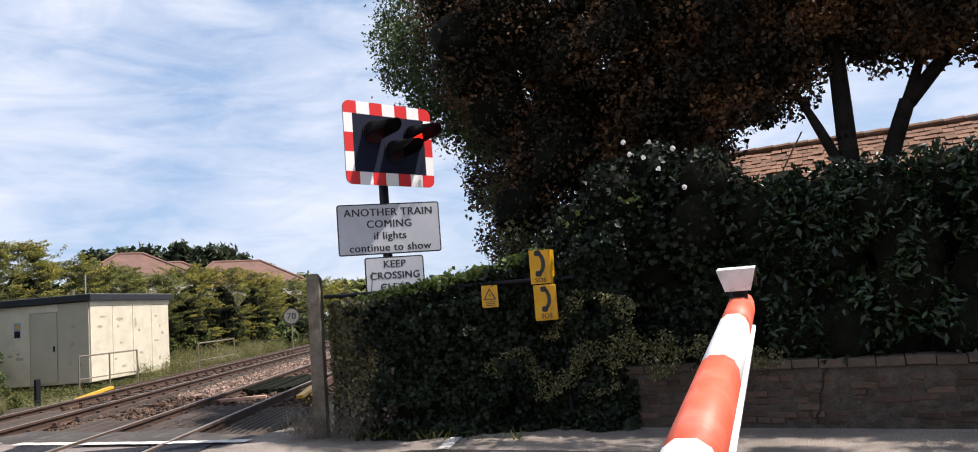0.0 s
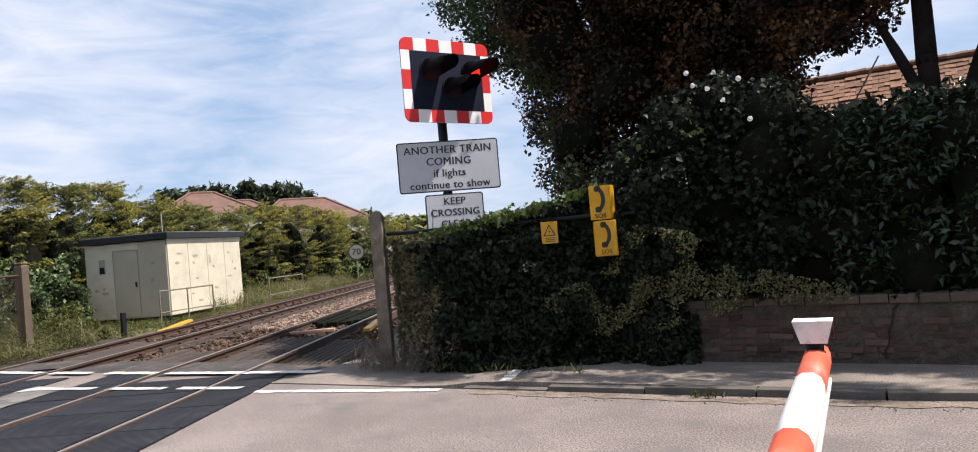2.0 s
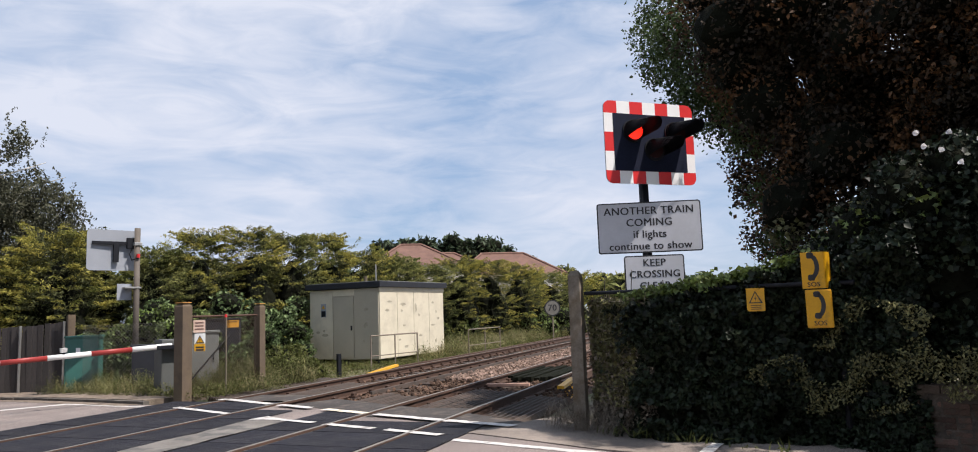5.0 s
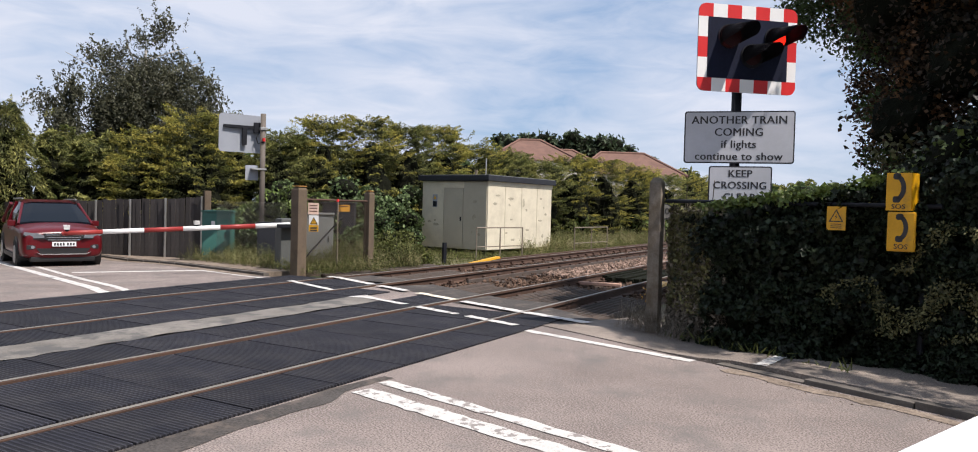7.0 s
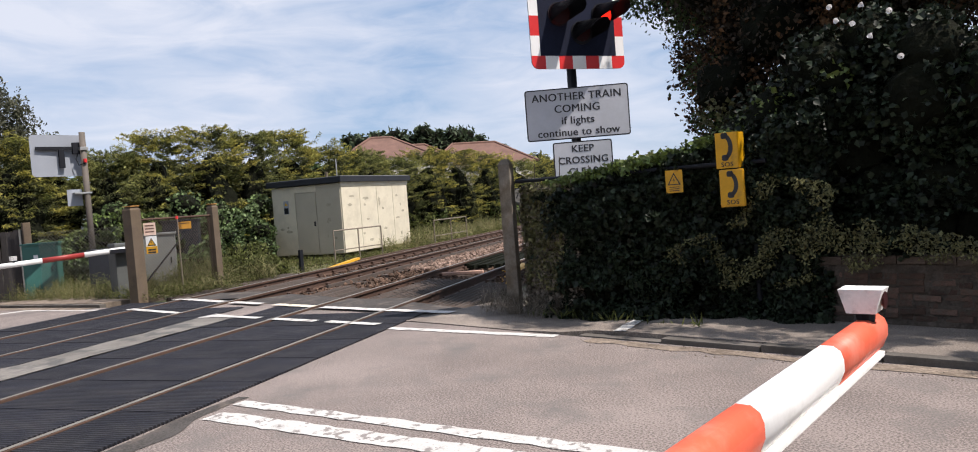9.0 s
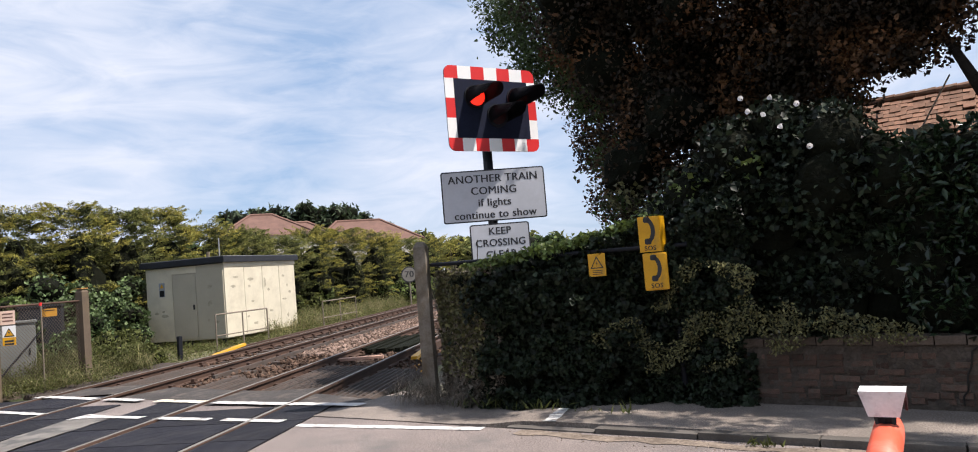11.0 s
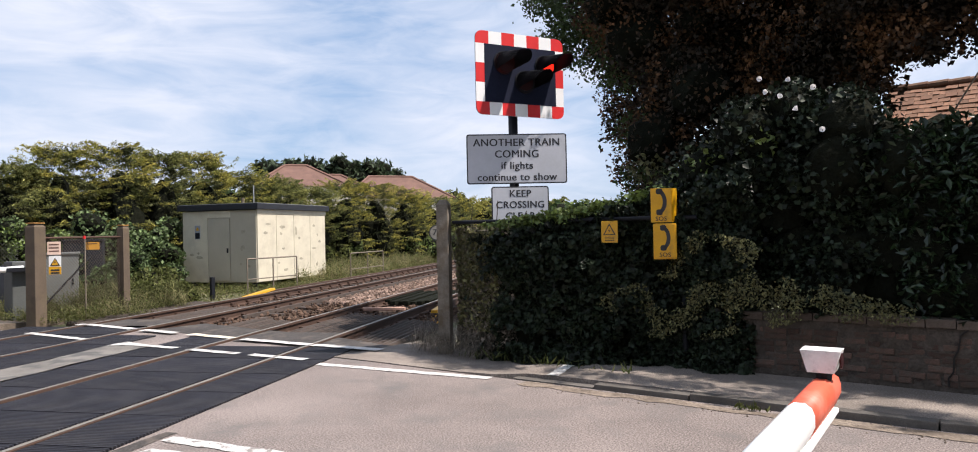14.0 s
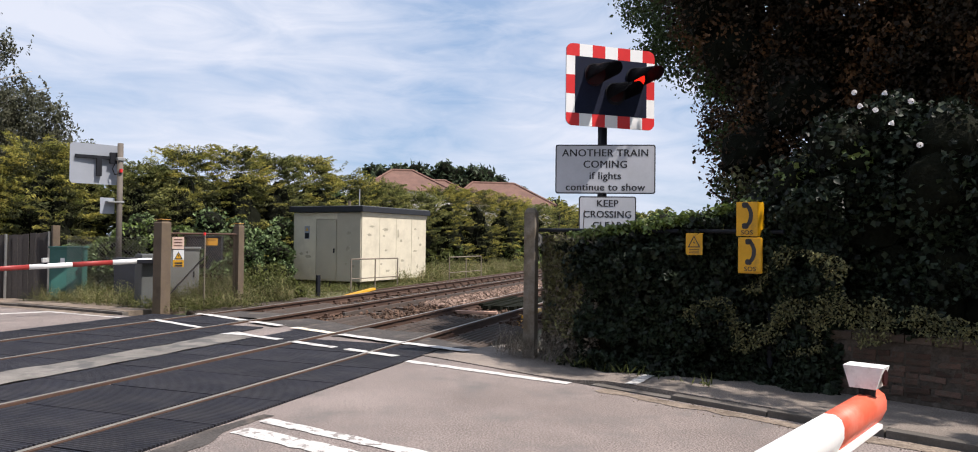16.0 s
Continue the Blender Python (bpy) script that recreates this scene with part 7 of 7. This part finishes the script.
def birch():
    root = thing("birch_tree", pose(-34, 5.2, 0), "tall grey-green weeping birch behind the conifers", "tree")
    bm = bmesh.new()
    limb(bm, (0, 0, -0.4), (0.2, 0.4, 7.8), 0.2, 0.05)
    C, R = [], []
    for i in range(15):
        z = 2.6 + 5.0 * i / 15
        a = i * 2.4
        b = Vector((1.7 * math.cos(a), 2.9 * math.sin(a), min(z + 1.3, 8.4)))
        limb(bm, (0.1, 0.2, z), b, 0.05, 0.012)
    while len(C) < 190:
        d = rng.normal(size=3)
        d /= np.linalg.norm(d)
        q = 0.25 + 0.75 * rng.random() ** 0.7
        c = (d[0] * 1.9 * q, 0.15 + d[1] * 3.6 * q, 5.0 + d[2] * 3.2 * q - 0.9 * max(0.0, -d[1]))
        if c[2] > 2.6:
            C.append(c)
            R.append(0.34 + 0.28 * rng.random())
    for z, yy in ((8.5, 0.9), (8.9, 1.1), (9.1, 1.2), (8.2, 0.3), (7.6, 1.8), (5.4, -3.4), (5.0, -3.2), (5.0, 3.4), (4.6, 3.6), (7.4, -1.7)):
        C.append((0, yy, z))
        R.append(0.42)
    part("trunk", bm, PALEBARK, root)
    pts = blob_points(C, R, [170] * len(C), 0.15, 1.2)
    hanging = []
    for c in C:
        for _ in range(9):
            e = np.array(c) + rng.normal(size=3) * 0.34
            m, drop = 22, 0.5 + 0.8 * rng.random()
            t = rng.random(m)
            hanging.append(np.stack([e[0] + 0.35 * t * rng.normal() + 0.04 * rng.normal(size=m), e[1] + 0.35 * t * rng.normal() + 0.04 * rng.normal(size=m), e[2] + 0.25 - drop * t ** 1.5], 1))
    leaf_mesh("crown", np.concatenate([pts] + hanging), 0.125, BIRCHLEAF, root, 0.5, 0.2, None, 0.15, 1.2)


birch()


def far_tree(x, y, z0, h, r, material, label, n=2200, size=0.8):
    root = thing("far_tree", pose(x, y, 0), label, "tree", "distant trees")
    part("trunk", nrod((0, 0, z0), (0, 0, z0 + h * 0.6), 0.25, 0.1), BARK, root)
    C = [(r * 0.75 * rng.normal() * 0.6, r * 0.75 * rng.normal() * 0.6, z0 + h * (0.40 + 0.5 * rng.random())) for _ in range(16)]
    R = [r * (0.35 + 0.2 * rng.random()) for _ in C]
    leaf_mesh("crown", blob_points(C, R, [n // 16] * 16, 0.4, 0.8), size, material, root, 0.4, 0.5, None, 0.15)
    core_mesh("inner_shade_mass", C, R, root, scale=0.7)


for x, y, h, r, m_ in ((-80, 58, 12.0, 3.6, PINE), (-80, 63, 13.0, 3.8, PINE), (-78, 67.5, 12.8, 3.8, PINE), (-76, 72, 12.0, 3.6, PINE), (-74, 77, 10.2, 3.6, PINE), (-79.5, 60.5, 12.4, 3.8, PINE), (-78.5, 65.3, 12.8, 3.8, PINE), (-76.5, 69.8, 12.2, 3.8, PINE), (-74.5, 74.5, 11.0, 3.8, PINE), (-70, 82, 7.8, 3.4, GREENCONIFER), (-66, 84, 6.6, 3.4, GREENCONIFER), (-60, 84, 6.0, 3.6, GREENCONIFER), (-52, 78, 5.2, 3.4, GREENCONIFER), (-44, 70, 4.6, 3.2, GREENCONIFER), (-58, 38.5, 6.6, 2.6, OAK), (-60, 35, 6.2, 2.6, OAK), (-50, 26, 5.4, 2.6, GREENCONIFER), (-50, 66, 4.8, 3, CONIFER), (-55, 20, 5.4, 3, OAK), (-60, 8, 6, 3.4, OAK), (-62, -4, 6, 3.4, GREENCONIFER), (-60, -16, 6, 3.4, OAK), (-38, 52, 4.2, 2.6, GREENCONIFER), (-37, 59, 4.2, 2.8, OAK), (-33, 66, 4.5, 3, GREENCONIFER), (-24, 70, 5, 3.4, OAK)):
    far_tree(x, y, -0.5, h, r, m_, "dark pine in the distance behind the houses" if m_ is PINE else "distant green tree beyond the railway", 1800)


def shrub(x, y, z0, h, r, material, label, n=2600, size=0.10, asp=0.7):
    root = thing("shrub", pose(x, y, 0), label, "shrub", "trackside shrubs")
    C = [(r * 0.6 * rng.normal(), r * 0.6 * rng.normal(), z0 + h * (0.15 + 0.7 * rng.random())) for _ in range(14)]
    R = [min(r, h) * (0.32 + 0.2 * rng.random()) for _ in C]
    leaf_mesh("leaves", blob_points(C, R, [n // 14] * 14, 0.45, 0.85), size, material, root, asp, 0.4)
    core_mesh("inner_shade_mass", C, R, root, scale=0.72)


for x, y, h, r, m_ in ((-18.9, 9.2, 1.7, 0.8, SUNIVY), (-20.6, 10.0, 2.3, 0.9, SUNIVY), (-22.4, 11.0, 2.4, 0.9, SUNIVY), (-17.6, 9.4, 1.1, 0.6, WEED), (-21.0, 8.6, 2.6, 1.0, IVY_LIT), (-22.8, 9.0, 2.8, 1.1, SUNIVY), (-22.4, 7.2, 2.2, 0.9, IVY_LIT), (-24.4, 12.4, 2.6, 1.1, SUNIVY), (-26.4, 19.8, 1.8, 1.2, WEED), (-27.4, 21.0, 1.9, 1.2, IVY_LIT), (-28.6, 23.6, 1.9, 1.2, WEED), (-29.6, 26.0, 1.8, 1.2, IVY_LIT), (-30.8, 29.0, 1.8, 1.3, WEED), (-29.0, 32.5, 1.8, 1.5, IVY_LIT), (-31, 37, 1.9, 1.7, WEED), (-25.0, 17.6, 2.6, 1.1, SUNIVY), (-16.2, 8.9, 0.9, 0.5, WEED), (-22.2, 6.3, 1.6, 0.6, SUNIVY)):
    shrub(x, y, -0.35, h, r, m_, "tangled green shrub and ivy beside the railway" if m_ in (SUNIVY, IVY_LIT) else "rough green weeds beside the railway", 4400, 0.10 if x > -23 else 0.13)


def grass(name, n, spot, size, material, label, asp=0.07):
    """Upright stems of uneven height, gathered in loose tufts."""
    pts = np.array([spot() for _ in range(n)])
    clump = np.array([noise.noise(Vector((p[0] * 1.7, p[1] * 1.7, 4.0))) for p in pts])
    k = size * np.clip(0.25 + 0.95 * rng.random(n) ** 1.6 + 0.6 * clump, 0.18, 1.6)
    pts[:, 2] += 0.45 * k
    lean = np.tile([0.0, 0.0, 1.6], (n, 1)) + 0.25 * rng.normal(size=(n, 3))
    return tagged(leaf_mesh(name, pts, k, material, None, asp, 0.0, None, 0.006, 0.0, 0.0, lean), label, "grass", kind="stuff")


def weed_leaves(name, n, spot, height, size, material, label, asp=0.4):
    """Small leaves and seed heads scattered up the stems."""
    pts = np.array([spot() for _ in range(n)])
    clump = np.array([noise.noise(Vector((p[0] * 1.7, p[1] * 1.7, 4.0))) for p in pts])
    keep = clump > -0.25
    pts, clump = pts[keep], clump[keep]
    pts[:, 2] += height * rng.random(len(pts)) * np.clip(0.5 + 0.9 * clump, 0.2, 1.2)
    return tagged(leaf_mesh(name, pts, size, material, None, asp, 0.3), label, "weeds", kind="stuff")


def verge_spot():
    y = 6.6 + 26 * rng.random() ** 1.3
    c = -11.4 - 5.0 * rng.random()
    p = on_track(c, y)
    return (p.x, p.y, -0.32)


def kerb_weeds():
    x = -21 + 7.2 * rng.random()
    return (x, interp(FAR_KERB, x) + 0.65 + 2.2 * rng.random() ** 1.1, fall(x) + 0.02)


def gate_weeds():
    x = -18.4 + 3.4 * rng.random()
    return (x, 5.9 + 0.9 * (-14 - x) * 0.5 + 2.6 * rng.random(), fall(x) - 0.02)


def post_weeds():
    return (-5.7 + 1.1 * rng.random(), 6.5 + 0.55 * rng.random() - 0.05, 0.0)


grass("verge_grass", 42000, verge_spot, 0.27, GRASS, "long dry grass along the railway verge", 0.016)
grass("kerb_grass", 6000, kerb_weeds, 0.46, GRASS, "dry weeds along the far kerb", 0.014)
grass("gate_grass", 5000, gate_weeds, 0.75, GRASS, "tall dry weeds behind the mesh gate", 0.012)
grass("post_grass", 1500, post_weeds, 0.36, DRYSTEM, "dry grass tuft around the concrete post", 0.012)
grass("ivy_edge_grass", 220, lambda: (-4.9 + 2.2 * rng.random(), 6.50 + 0.2 * rng.random(), 0.03), 0.14, WEED, "small weeds along the foot of the ivy", 0.12)
grass("kerb_tuft", 45, lambda: (-1.33 + 0.07 * rng.normal(), 5.93 + 0.025 * rng.normal(), 0.0), 0.08, WEED, "small green weed growing in the gutter", 0.25)
def bank_spot():
    y = 16.5 + 20 * rng.random()
    p = on_track(-12.2 - 3.6 * rng.random(), y)
    return (p.x, p.y, -0.3)


grass("bank_grass", 26000, bank_spot, 0.75, GRASS, "tall pale seeding grass beyond the hut", 0.018)
weed_leaves("bank_weeds", 16000, bank_spot, 0.9, 0.07, WEED, "sunlit yellow-green weeds beyond the hut")
weed_leaves("kerb_weeds", 20000, kerb_weeds, 0.52, 0.042, WEED, "leafy green and straw weeds along the far kerb")
weed_leaves("gate_weeds", 16000, gate_weeds, 0.95, 0.05, WEED, "leafy weeds growing up behind the mesh gate")
weed_leaves("seed_heads", 9000, kerb_weeds, 0.6, 0.035, GRASS, "dry seed heads above the kerb weeds", 0.3)
marigold = blob_points([(-5.55, 6.95, 0.42)], [0.14], [26], 0.2)
tagged(leaf_mesh("yellow_flowers", marigold, 0.035, YELLOW, None, 0.9, 0.6), "small yellow flowers among the weeds by the post", "flowers", kind="stuff")
weeds_w = leaf_mesh("verge_weeds", np.array([verge_spot() for _ in range(17000)]) + np.stack([np.zeros(17000), np.zeros(17000), 0.04 + 0.24 * rng.random(17000)], 1), 0.055, WEED, None, 0.5, 0.4)
tagged(weeds_w, "leafy green weeds among the verge grass", "weeds", kind="stuff")
grit = tagged(stones("gutter_grit", 350, lambda: (lambda x: (x, interp(FAR_KERB, x) - 0.03 - 0.3 * rng.random() ** 2, 0.002))(-3.6 + 6 * rng.random()), 0.006, "fine grit lying in the gutter"), category="grit")
grit.data.materials[0] = DUST


# ---- what moves ----
BOOM = [(0.0, 6.1), (0.2, 4.9), (0.5, 3.25), (0.8, 1.15), (1.0, 0.0), (1.1, 0.05), (1.2, 0.33), (1.5, 0.35), (16.0, 0.35)]
# frames at which the two lamps change over, about every 0.39 s
FLIPS = [1, 13, 24, 36, 48, 58, 71, 83, 94, 106, 118, 129, 141, 153, 163, 176, 188, 199, 211, 223, 234, 246, 258, 268, 281, 293, 304, 316, 328, 339, 351, 363, 373, 386, 398, 409, 421, 433, 444, 456, 468, 478]


def motions():
    walk(near_boom, [(t, pose(0, 0, 0.815) @ pose(0, 0, 0, a, 0, 0)) for t, a in BOOM])
    # the two red lamps flash in turn: each disc shows its lit side for half the period
    for side, lens in enumerate(LENSES):
        base = lens.matrix_basis.copy()
        angle = 0.0 if side == 1 else 180.0
        rows = [(0.0, base @ pose(0, 0, 0, 0, 0, angle))]
        for f in FLIPS:
            rows.append(((f - 1) / FPS, base @ pose(0, 0, 0, 0, 0, angle)))
            for i, a in enumerate((60, 120, 180)):
                rows.append(((f + i) / FPS, base @ pose(0, 0, 0, 0, 0, angle + a)))
            angle += 180.0
        rows.append((16.0, base @ pose(0, 0, 0, 0, 0, angle)))
        seen = {}
        for tt, m in rows:
            seen[round(tt * FPS)] = (tt, m)
        walk(lens, [seen[q] for q in sorted(seen)])


motions()
